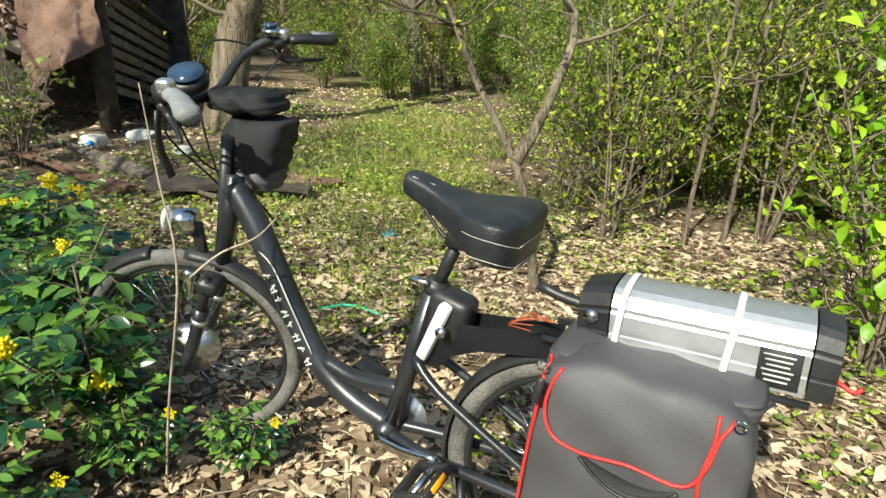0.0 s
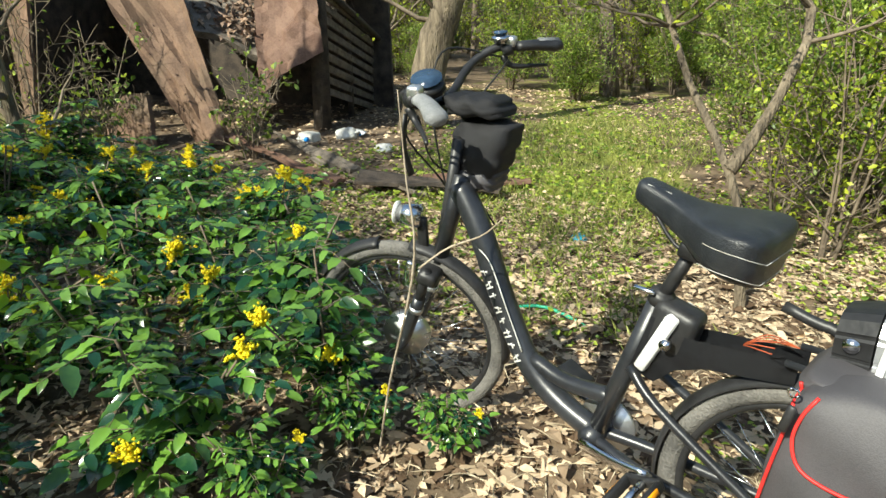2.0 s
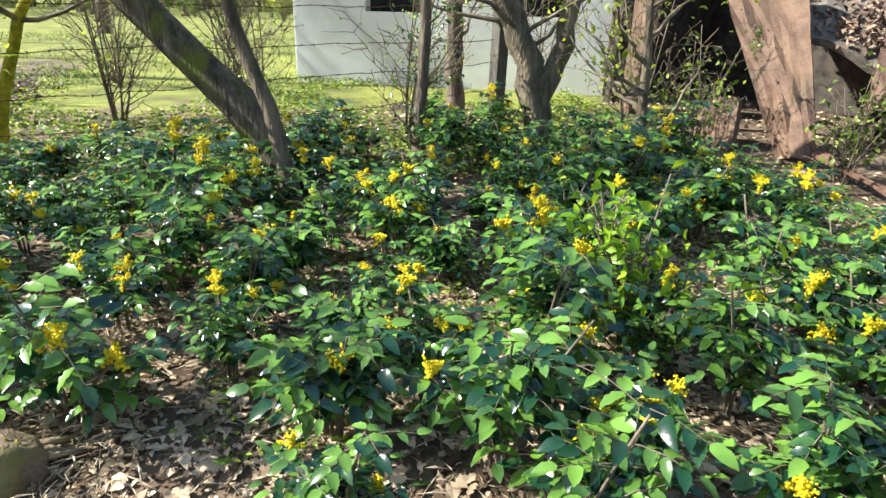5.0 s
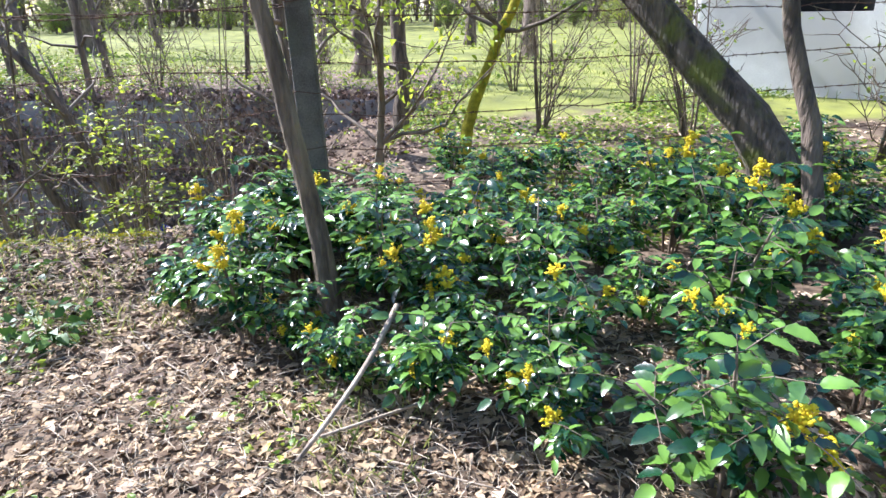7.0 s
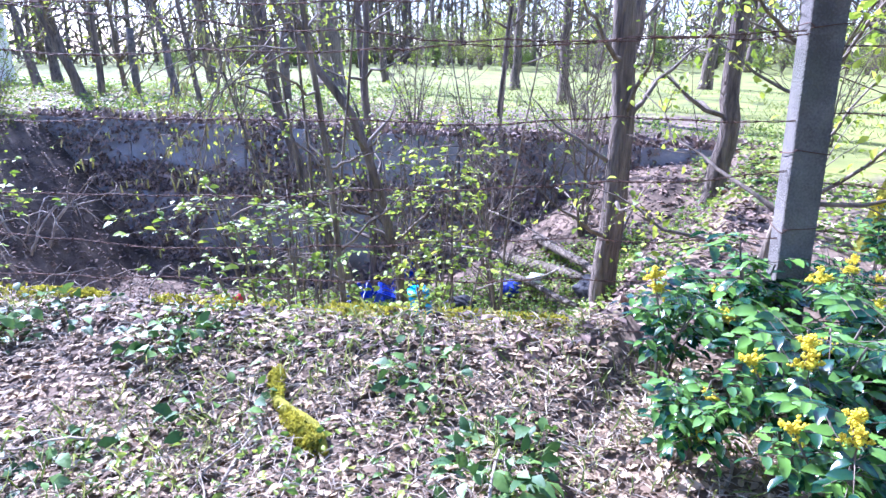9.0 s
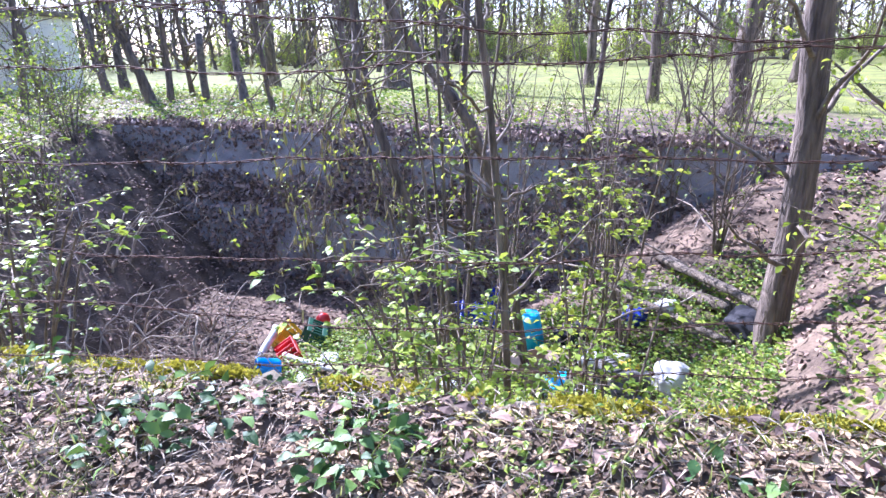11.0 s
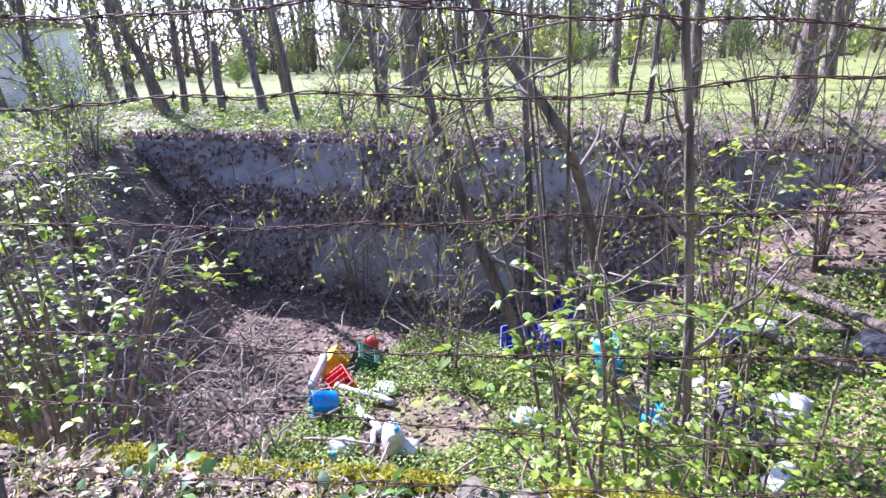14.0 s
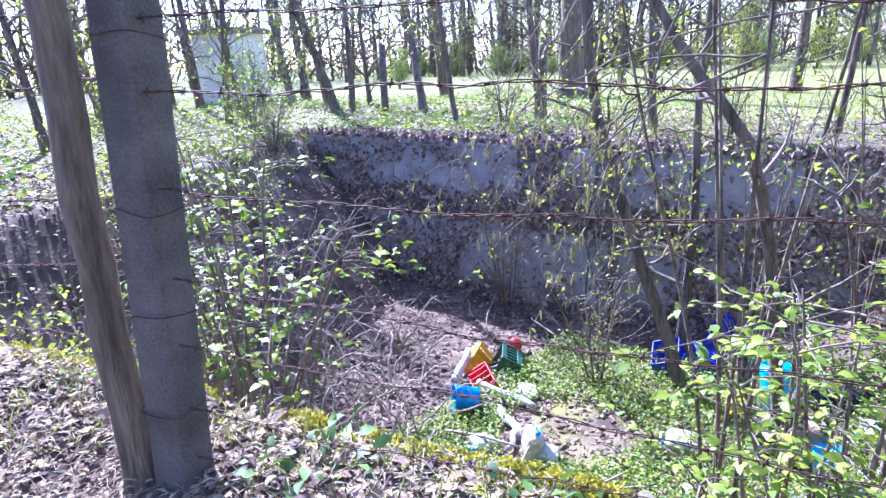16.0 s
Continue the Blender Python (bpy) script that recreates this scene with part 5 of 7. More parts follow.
# fallen sticks on the ground
rng = np.random.default_rng(9)
stick_sets = [((-2.75, -2.82, 0.25), (-2.01, -2.88, 0.15), 0.012), ((-2.9, -2.3, 0.05), (-2.2, -2.9, 0.08), 0.008)]
for q in range(46):
    x, y = rng.uniform(-3.2, -1.2), rng.uniform(-8.2, -2.6)
    a, L = rng.uniform(0, 6.28), rng.uniform(0.2, 0.6)
    if np.min(pit_inside(x, y)) > -0.3:
        continue
    stick_sets.append(((x, y, gz(x, y) + 0.02), (x + L * math.cos(a), y + L * math.sin(a), gz(x, y) + 0.03), rng.uniform(0.003, 0.006)))
for q in range(60):
    x, y = rng.uniform(-8.5, -3.2), rng.uniform(-11.5, -5.2)
    a, L = rng.uniform(0, 6.28), rng.uniform(0.4, 1.5)
    if np.min(pit_inside(x, y)) < 0.5:
        continue
    stick_sets.append(((x, y, gz(x, y) + 0.03), (x + L * math.cos(a), y + L * math.sin(a), gz(x, y) + rng.uniform(0.02, 0.35)), rng.uniform(0.006, 0.018)))
for a, b, r in stick_sets:
    A, B = np.array(a), np.array(b)
    L = np.linalg.norm(B - A)
    mid = [A + (B - A) * f + rng.standard_normal(3) * L * 0.03 for f in (0.33, 0.66)]
    ob = tube("fallen_stick", [A, *mid, B], [r, r * 0.8, r * 0.6], M_STICK, sides=6, n=8)
    tagged(ob, "bleached dead stick lying among dry leaves", "stick", "fallen sticks")

# ---- fence ----
POST_A, POST_B = (-3.93, -3.61), (-2.02, -7.48)
fdx, fdy = POST_B[0] - POST_A[0], POST_B[1] - POST_A[1]
fl = math.hypot(fdx, fdy)
fdx, fdy = fdx / fl, fdy / fl


def fence_post(x, y, h, turn, lean):
    ob = thing("fence_post", pose(x, y, gz(x, y) - 0.1, lean[0], lean[1], turn), "square weathered concrete fence post stained with algae", "fence post", "concrete fence posts")
    part("shaft", box_bm(0.125, 0.125, h, 0.010, 2, pose(0, 0, h / 2)), M_POST, ob, smooth=False)
    for q, z in enumerate((0.25, 0.55, 0.85, 1.3)):
        V, F = tube_arrays(smooth_path([(sx * 0.066, sy * 0.066, z + 0.1 + 0.012 * (k + q) % 0.03) for k, (sx, sy) in enumerate(((1, -0.9), (1, 1), (-1, 1), (-1, -1), (0.9, -1), (1.02, -0.7)))], 26), 0.0022, 4)
        put("tie_wire", quick_mesh("tie_wire", V, F, M_RUST), ob, "rusty tie wire")
    return ob


fence_post(*POST_A, 2.3, 18, (1.5, -1.5))
fence_post(*POST_B, 2.3, 26, (-2.5, -1.5))
ends = [(POST_A[0] - fdx * 5.2, POST_A[1] - fdy * 5.2), POST_A, POST_B, (POST_B[0] + fdx * 4.5, POST_B[1] + fdy * 4.5)]
fence_post(*ends[0], 2.1, 20, (0, 1))
fence_post(*ends[3], 2.1, 20, (0, 1))
rng = np.random.default_rng(33)
barb_kinds = []
for q in range(5):
    barbs = [tube_arrays(np.array([(-0.006, 0, 0), (0, 0, 0), (0.006, 0, 0.0)]), 0.0042, 5)]
    for _ in range(2):
        d = rand_dirs(rng, 1)[0] * 0.014
        barbs.append(tube_arrays(np.array([-d, d * 0, d]), np.array([0.0008, 0.0022, 0.0008]), 3))
    barb_kinds.append(quick_mesh("barb", *join_arrays(barbs), M_RUST))
for s in range(3):
    A, B = np.array(ends[s]), np.array(ends[s + 1])
    L = np.linalg.norm(B - A)
    hs = [(1.44, 1.42, 0.03), (1.28, 1.24, 0.03), (0.98, 1.0, 0.05), (0.78, 0.74, 0.06), (0.52, 0.55, 0.07), (0.36, 0.34, 0.06), (0.12, 0.16, 0.05)]
    if s == 1:
        hs += [(1.30, 1.62, 0.16)]
    for z0, z1, sag in hs:
        n = 60
        u = np.linspace(0, 1, n)
        P = np.stack([A[0] + (B[0] - A[0]) * u, A[1] + (B[1] - A[1]) * u, z0 + (z1 - z0) * u - sag * 4 * u * (1 - u)], 1)
        wob = np.cumsum(rng.standard_normal((n, 3)) * 0.004, axis=0)
        P += (wob - wob[-1] * u[:, None]) * 1.3
        ob = thing("barbed_wire", pose(0, 0, 0), "rusty twisted barbed wire strung between concrete posts", "barbed wire", "strands of barbed wire")
        items = []
        for ph in (0, math.pi):
            w = 0.0028
            tt = np.linspace(0, L * 40, n * 3)
            Q = np.stack([np.interp(np.linspace(0, 1, n * 3), u, P[:, k]) for k in range(3)], 1)
            Q[:, 2] += w * np.cos(tt + ph)
            Q[:, 0] += w * np.sin(tt + ph)
            items.append(tube_arrays(Q, 0.0017, 4))
        put("strand", quick_mesh("strand", *join_arrays(items), M_RUST), ob)
        for f in np.arange(0.05, 0.99, 0.11 / L):
            c = [float(np.interp(f, u, P[:, k])) for k in range(3)]
            put("barb", barb_kinds[int(rng.integers(0, 5))], ob, m=pose(*c, rng.uniform(-180, 180), 0, math.degrees(math.atan2(fdy, fdx))))


# ---- collapsed shed ----
shed = thing("collapsed_shed", pose(0, 0, 0), "collapsed old shed with sagging leaf-covered roof, rusty sheet and dark inside", "shed")


def slab(name, corners, thick, mat, parent, label="", wob=0.0, seed=0, n=10):
    """A bent board over four corners."""
    r = np.random.default_rng(seed)
    a, b, c, d = [np.array(q, float) for q in corners]
    nv = np.cross(b - a, d - a)
    nv /= np.linalg.norm(nv)
    V = []
    off = r.standard_normal((n + 1, n + 1)) * wob
    for i in range(n + 1):
        for j in range(n + 1):
            u, v = i / n, j / n
            p = a * (1 - u) * (1 - v) + b * u * (1 - v) + c * u * v + d * (1 - u) * v
            V.append(p + nv * (off[i, j] + 4 * wob * math.sin(u * 5 + seed) * math.cos(v * 4)))
    top = len(V)
    V += [p - nv * thick for p in V[:top]]
    F = []
    w = n + 1
    for i in range(n):
        for j in range(n):
            q = i * w + j
            F.append((q, q + w, q + w + 1, q + 1))
            F.append((top + q, top + q + 1, top + q + w + 1, top + q + w))
    rim = [(i * w, (i + 1) * w) for i in range(n)] + [((i + 1) * w + n, i * w + n) for i in range(n)] + [(j + 1, j) for j in range(n)] + [(n * w + j, n * w + j + 1) for j in range(n)]
    for p, q in rim:
        F.append((q, p, top + p, top + q))
    return put(name, mesh_of(name, V, F, mat, smooth=False), parent, label)


# footprint: front line from (-8.4, 3.7) to (-4.9, 5.2)
slab("roof", [(-4.85, 4.85, 0.85), (-6.55, 4.0, 1.0), (-9.2, 6.0, 2.9), (-5.6, 7.6, 2.2)], 0.08, M_GREYWOOD, shed, "sagging roof buried in dead leaves", 0.03, 1)
slab("rusty_sheet", [(-4.5, 4.75, 0.92), (-5.12, 4.4, 0.42), (-5.38, 4.75, 1.4), (-4.85, 5.1, 1.95)], 0.006, M_RUST_SHEET, shed, "hanging rusty sheet of metal", 0.015, 2)
slab("fallen_board", [(-4.85, 3.75, 0.0), (-5.25, 3.6, 0.02), (-6.9, 3.75, 1.95), (-6.1, 4.3, 1.8)], 0.03, M_TAN, shed, "bent tan board hanging from the roof", 0.02, 3)
slab("side_board", [(-7.35, 3.3, 0.05), (-7.75, 3.35, 0.05), (-7.85, 3.5, 2.1), (-7.3, 3.45, 2.1)], 0.04, M_TAN, shed, "upright tan board", 0.008, 4)
slab("front_board", [(-5.5, 3.4, 0.02), (-6.3, 3.35, 0.0), (-6.2, 3.55, 0.42), (-5.75, 3.5, 0.5)], 0.05, M_TAN, shed, "broken tan panel", 0.008, 5)
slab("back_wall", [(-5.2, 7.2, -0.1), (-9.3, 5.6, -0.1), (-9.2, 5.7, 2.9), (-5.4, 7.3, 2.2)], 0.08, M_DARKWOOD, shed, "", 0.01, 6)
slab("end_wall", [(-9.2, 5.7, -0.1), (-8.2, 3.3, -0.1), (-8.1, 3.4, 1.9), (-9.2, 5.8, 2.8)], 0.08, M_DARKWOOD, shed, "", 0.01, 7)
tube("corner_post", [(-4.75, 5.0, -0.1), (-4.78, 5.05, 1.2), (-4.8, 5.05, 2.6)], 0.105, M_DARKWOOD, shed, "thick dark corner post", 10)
for k in range(9):
    z = 0.05 + k * 0.13
    slab("slat", [(-4.75, 5.15, z + 0.35), (-5.5, 7.1, z - 0.1), (-5.5, 7.1, z - 0.02), (-4.75, 5.15, z + 0.43)], 0.025, M_GREYWOOD, shed, "", 0.002, 20 + k, 4)
for a, b in (((-4.72, 5.1, 1.55), (-5.45, 7.2, 0.95)), ((-5.1, 6.0, -0.05), (-5.15, 6.05, 1.3)), ((-5.45, 7.1, -0.05), (-5.45, 7.15, 1.0))):
    tube("rail", [a, b], 0.04, M_DARKWOOD, shed, sides=6)
rng = np.random.default_rng(71)
n = 5000
u, v = rng.uniform(0, 1, n), rng.uniform(0, 1, n)
q = [np.array(c) for c in ((-4.85, 4.85, 0.85), (-6.55, 4.0, 1.0), (-9.2, 6.0, 2.9), (-5.6, 7.6, 2.2))]
C = (q[0] * ((1 - u) * (1 - v))[:, None] + q[1] * (u * (1 - v))[:, None] + q[2] * (u * v)[:, None] + q[3] * ((1 - u) * v)[:, None]) + [0, 0, 0.10] + rng.uniform(-0.03, 0.05, (n, 3))
L = rng.uniform(0.07, 0.16, n)
put("leaf_cover", quick_mesh("leaf_cover", *leaf_arrays(C, rand_dirs(rng, n, 0.1), rand_dirs(rng, n, 2), L, L * 0.35, 0.15, 0.2), M_SLOPE_LITTER, False), shed, "thick cover of dead leaves and twigs")

# boards lying in front of the shed
for q, (a, b, w) in enumerate((((-2.9, 2.95, 0.06), (-4.9, 3.75, 0.10), 0.07), ((-1.75, 3.35, 0.08), (-2.75, 3.0, 0.12), 0.13), ((-2.2, 3.0, 0.06), (-3.7, 3.6, 0.05), 0.06), ((-1.7, 3.8, 0.05), (-2.6, 3.4, 0.05), 0.09), ((-3.0, 3.3, 0.08), (-4.6, 4.1, 0.1), 0.05))):
    A, B = np.array(a), np.array(b)
    s = np.cross(B - A, [0, 0, 1.0])
    s /= np.linalg.norm(s)
    ob = slab("loose_board", [A - s * w, B - s * w * 0.7, B + s * w * 0.8, A + s * w], 0.025, (M_RUST_SHEET, M_DARKWOOD, M_GREYWOOD, M_RUST_SHEET, M_GREYWOOD)[q], None, "", 0.006, 40 + q, 8)
    tagged(ob, ("weathered broken board lying on the leaves", "rusty brown board lying on the ground")[q % 2], "board", "boards by the shed")

# ---- white house behind the trees ----
house = thing("white_house", pose(0, 0, 0), "white rendered house with dark openings behind the trees", "house")


def wall_with_holes(name, a, b, z0, z1, thick, holes, mat, parent):
    """A wall from a to b with rectangular openings (u0, u1, w0, w1) that go right through."""
    L = math.hypot(b[0] - a[0], b[1] - a[1])
    us = sorted({0.0, L, *[h[0] for h in holes], *[h[1] for h in holes]})
    zs = sorted({z0, z1, *[h[2] for h in holes], *[h[3] for h in holes]})
    bm = bmesh.new()
    for i in range(len(us) - 1):
        for j in range(len(zs) - 1):
            uc, zc = (us[i] + us[i + 1]) / 2, (zs[j] + zs[j + 1]) / 2
            if any(h[0] < uc < h[1] and h[2] < zc < h[3] for h in holes):
                continue
            r = bmesh.ops.create_cube(bm, size=1)
            bmesh.ops.transform(bm, verts=r["verts"], matrix=Matrix.Translation((uc, thick / 2, zc)) @ Matrix.Diagonal((us[i + 1] - us[i], thick, zs[j + 1] - zs[j], 1)))
    bmesh.ops.remove_doubles(bm, verts=bm.verts, dist=1e-4)
    ob = part(name, bm, mat, parent, smooth=False)
    ob.matrix_basis = pose(a[0], a[1], 0, 0, 0, math.degrees(math.atan2(b[1] - a[1], b[0] - a[0])))
    return ob


wall_with_holes("front_wall", (-8.83, 3.62), (-10.6, -0.6), -0.2, 4.2, 0.3, [(0.6, 1.5, 1.15, 2.3), (2.6, 3.5, 1.15, 2.3)], M_RENDER, house)
wall_with_holes("side_wall", (-10.75, -0.45), (-16.0, 2.3), -0.2, 4.2, 0.3, [(1.2, 2.1, 1.15, 2.3), (3.6, 4.5, 1.15, 2.3)], M_RENDER, house)
hx, hy = -2.6 / 6.72, -6.2 / 6.72
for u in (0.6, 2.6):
    # Dark sheet behind the hole paints in the room's shade.
    w = part("window_back", box_bm(1.1, 0.02, 1.3), M_PAINTED_DARK, house, "near-black sheet standing in for the unlit room", False)
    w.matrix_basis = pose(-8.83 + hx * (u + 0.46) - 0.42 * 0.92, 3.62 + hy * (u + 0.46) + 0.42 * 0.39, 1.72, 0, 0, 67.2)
    f = part("window_sill", box_bm(1.1, 0.14, 0.06, 0.01), M_RENDER, house, "", False)
    f.matrix_basis = pose(-8.83 + hx * (u + 0.46) + 0.06 * 0.92, 3.62 + hy * (u + 0.46) - 0.06 * 0.39, 1.12, 0, 0, 67.2)
slab("roof", [(-8.5, 3.8, 4.3), (-10.4, -1.0, 4.3), (-14.2, 1.2, 6.2), (-12.2, 5.6, 6.2)], 0.15, M_GREYWOOD, house, "dark pitched roof", 0.0, 3, 3)

# ---- electric bicycle ----
bike = thing("electric_bicycle", pose(-0.91, 0.905, 0, 0, 0, -16.24), "black low-step electric bicycle with silver rack battery, parked on leaves", "bicycle")


def wheel(cx, cz, r, parent, m):
    w = new("wheel")
    w.parent = parent
    w.matrix_basis = m
    V, F = ring_arrays(r - 0.024, 0.024, 64, 10, (1, 0.95))
    put("tyre", quick_mesh("tyre", V, F, M_RUBBER), w, "dusty black tyre")
    for s in (-1, 1):
        V, F = ring_arrays(r - 0.026, 0.0025, 64, 4, (1.2, 0.5))
        V[:, 1] += s * 0.0195
        put("reflective_stripe", quick_mesh("reflective_stripe", V, F, M_DIRTYWHITE), w, "pale reflective stripe")
    V, F = ring_arrays(r - 0.05, 0.013, 64, 6, (0.8, 0.9))
    put("rim", quick_mesh("rim", V, F, M_PLASTIC), w, "black rim")
    items = []
    for k in range(32):
        a = k * 2 * math.pi / 32
        b = a + (0.35 if k % 4 < 2 else -0.35)
        y = 0.03 if k % 2 else -0.03
        items.append(tube_arrays(np.array([(0.03 * math.cos(b), y, 0.03 * math.sin(b)), ((r - 0.055) * math.cos(a), 0, (r - 0.055) * math.sin(a))]), 0.0011, 4))
    for v, f in items:
        put("spoke", quick_mesh("spoke", v, f, M_CHROME), w)
    return w


FW, RW, WR = (-0.07, 0.285), (1.11, 0.285), 0.325
bar_turn = Matrix.Translation((FW[0], 0, 0)) @ Matrix.Rotation(radians(15), 4, 'Z') @ Matrix.Translation((-FW[0], 0, 0))
steer = Matrix.Translation((0.10, 0, 0.69)) @ Matrix.Rotation(radians(27), 4, Vector((0.085, 0, 0.27)).normalized()) @ Matrix.Translation((-0.10, 0, -0.69))
fw = wheel(*FW, WR, bike, steer @ pose(FW[0], 0, FW[1], 0, 0, 0))
part("hub_motor", cyl_bm(0.075, 0.075, 0.06, 28, pose(0, 0, 0, 90), 0.012), M_ALU, fw, "silver hub motor")
part("axle", cyl_bm(0.01, 0.01, 0.15, 10, pose(0, 0, 0, 90)), M_CHROME, fw)
rw = wheel(*RW, WR, bike, pose(RW[0], 0, RW[1], 0, 0, 0))
part("hub", cyl_bm(0.04, 0.04, 0.07, 18, pose(0, 0, 0, 90), 0.006), M_ALU, rw)


def fender(name, cx, cz, r, a0, a1, m, parent):
    n = 26
    V, F = [], []
    for i in range(n):
        a = radians(a0 + (a1 - a0) * i / (n - 1))
        for j in range(7):
            y = -0.03 + 0.01 * j
            rr = r - 0.018 * (abs(y) / 0.03) ** 2
            V.append((cx + rr * math.cos(a), y, cz + rr * math.sin(a)))
    for i in range(n - 1):
        for j in range(6):
            q = i * 7 + j
            F.append((q, q + 1, q + 8, q + 7))
    bm = bmesh.new()
    me = mesh_of(name, V, F, M_PLASTIC)
    bm.from_mesh(me)
    bmesh.ops.solidify(bm, geom=bm.faces[:], thickness=0.0025)
    ob = part(name, bm, M_PLASTIC, parent, "black plastic mudguard")
    ob.matrix_basis = m
    return ob


fender("mudguard", 0, 0, WR + 0.012, -8, 82, steer @ pose(FW[0], 0, FW[1]), bike)
fender("mudguard", 0, 0, WR + 0.012, 100, 172, steer @ pose(FW[0], 0, FW[1]), bike)
fender("mudguard", 0, 0, WR + 0.014, 20, 195, pose(RW[0], 0, RW[1]), bike)
frame_ob = new("frame")
frame_ob.parent = bike
tagged(frame_ob, "matt black step-through aluminium frame")
tube("down_tube", [(0.135, 0, 0.80), (0.21, 0, 0.70), (0.30, 0, 0.53), (0.40, 0, 0.375), (0.50, 0, 0.305), (0.62, 0, 0.268)], [0.034, 0.034, 0.033, 0.032, 0.03], M_BLACK, frame_ob, sides=16, n=26)
tube("head_tube", [(0.06, 0, 0.56), (0.145, 0, 0.83)], 0.024, M_BLACK, frame_ob, sides=14)
tube("upper_tube", [(0.415, 0, 0.385), (0.52, 0, 0.365), (0.66, 0, 0.385)], 0.021, M_BLACK, frame_ob, sides=12, n=10)
tube("seat_tube", [(0.618, 0, 0.262), (0.73, 0, 0.655)], 0.023, M_BLACK, frame_ob, sides=14)
for s in (-1, 1):
    tube("chain_stay", [(0.62, 0.02 * s, 0.262), (0.78, 0.05 * s, 0.262), (1.11, 0.065 * s, 0.275)], [0.017, 0.014, 0.011], M_BLACK, frame_ob, sides=10, n=10)
    tube("seat_stay", [(0.70, 0.03 * s, 0.50), (0.80, 0.052 * s, 0.435), (1.11, 0.065 * s, 0.285)], [0.012, 0.011, 0.010], M_BLACK, frame_ob, sides=10, n=10)
    bm = bmesh.new()
    prof = [(0.70, 0.50), (0.735, 0.64), (0.80, 0.615), (1.02, 0.645), (1.02, 0.60), (0.86, 0.565), (0.80, 0.535), (0.76, 0.49)]
    f = bm.faces.new([bm.verts.new((x, 0.034 * s, z)) for x, z in prof])
    bmesh.ops.solidify(bm, geom=[f], thickness=0.012)
    part("rack_bracket", bm, M_BLACK, frame_ob, "black cast bracket carrying the battery rack", False)
part("bracket_cover", box_bm(0.10, 0.07, 0.11, 0.02, 3, pose(0.775, 0, 0.615, 0, 12, 0)), M_PLASTIC, frame_ob)
part("silver_band", box_bm(0.026, 0.108, 0.15, 0.004, 1, pose(0.757, 0, 0.585, 0, 22, 0)), M_WHITE, frame_ob, "light grey bracket band")
part("bolt", cyl_bm(0.012, 0.012, 0.02, 12, pose(0.785, -0.06, 0.60, 90), 0.003), M_CHROME, frame_ob)
part("bottom_bracket", cyl_bm(0.026, 0.026, 0.09, 18, pose(0.62, 0, 0.265, 90), 0.004), M_BLACK, frame_ob)
part("seat_clamp", cyl_bm(0.026, 0.026, 0.035, 16, pose(0.735, 0, 0.672, 0, 16), 0.004), M_PLASTIC, frame_ob)
part("clamp_lever", box_bm(0.05, 0.012, 0.012, 0.004, 1, pose(0.71, -0.032, 0.69)), M_CHROME, frame_ob)
# fork, steered
fork = new("fork")
fork.parent = bike
fork.matrix_basis = steer
tagged(fork, "black suspension fork")
tube("steerer", [(0.05, 0, 0.52), (0.14, 0, 0.93)], 0.016, M_PLASTIC, fork, sides=12)
part("crown", box_bm(0.06, 0.17, 0.045, 0.014, 2, pose(0.045, 0, 0.535, 0, 18)), M_PLASTIC, fork)
for s in (-1, 1):
    tube("stanchion", [(0.045, 0.066 * s, 0.56), (0.01, 0.066 * s, 0.45)], 0.015, M_PLASTIC, fork, sides=12)
    tube("lower_leg", [(0.015, 0.066 * s, 0.465), (-0.045, 0.066 * s, 0.32), (-0.07, 0.066 * s, 0.272)], [0.019, 0.019, 0.015], M_BLACK, fork, sides=12, n=8)
    part("leg_collar", cyl_bm(0.0215, 0.0215, 0.016, 14, pose(0.0, 0.066 * s, 0.425, 0, 18)), M_ALU, fork, "worn metal collar")
part("brake_arm", box_bm(0.03, 0.02, 0.09, 0.006, 1, pose(-0.02, -0.045, 0.53, 0, 15)), M_CHROME, fork)
part("brake_arm", box_bm(0.03, 0.02, 0.09, 0.006, 1, pose(-0.02, 0.045, 0.53, 0, 15)), M_CHROME, fork)
lamp = new("headlamp")
lamp.parent = fork
tagged(lamp, "small chrome bullet headlamp")
part("shell", cyl_bm(0.037, 0.028, 0.075, 22, pose(-0.02, 0, 0.70, 0, -84), 0.006), M_CHROME, lamp)
part("lens", cyl_bm(0.033, 0.033, 0.006, 22, pose(-0.06, 0, 0.704, 0, -84)), M_WHITE, lamp)
part("mount", box_bm(0.03, 0.02, 0.09, 0.004, 1, pose(0.015, 0, 0.65)), M_PLASTIC, lamp)
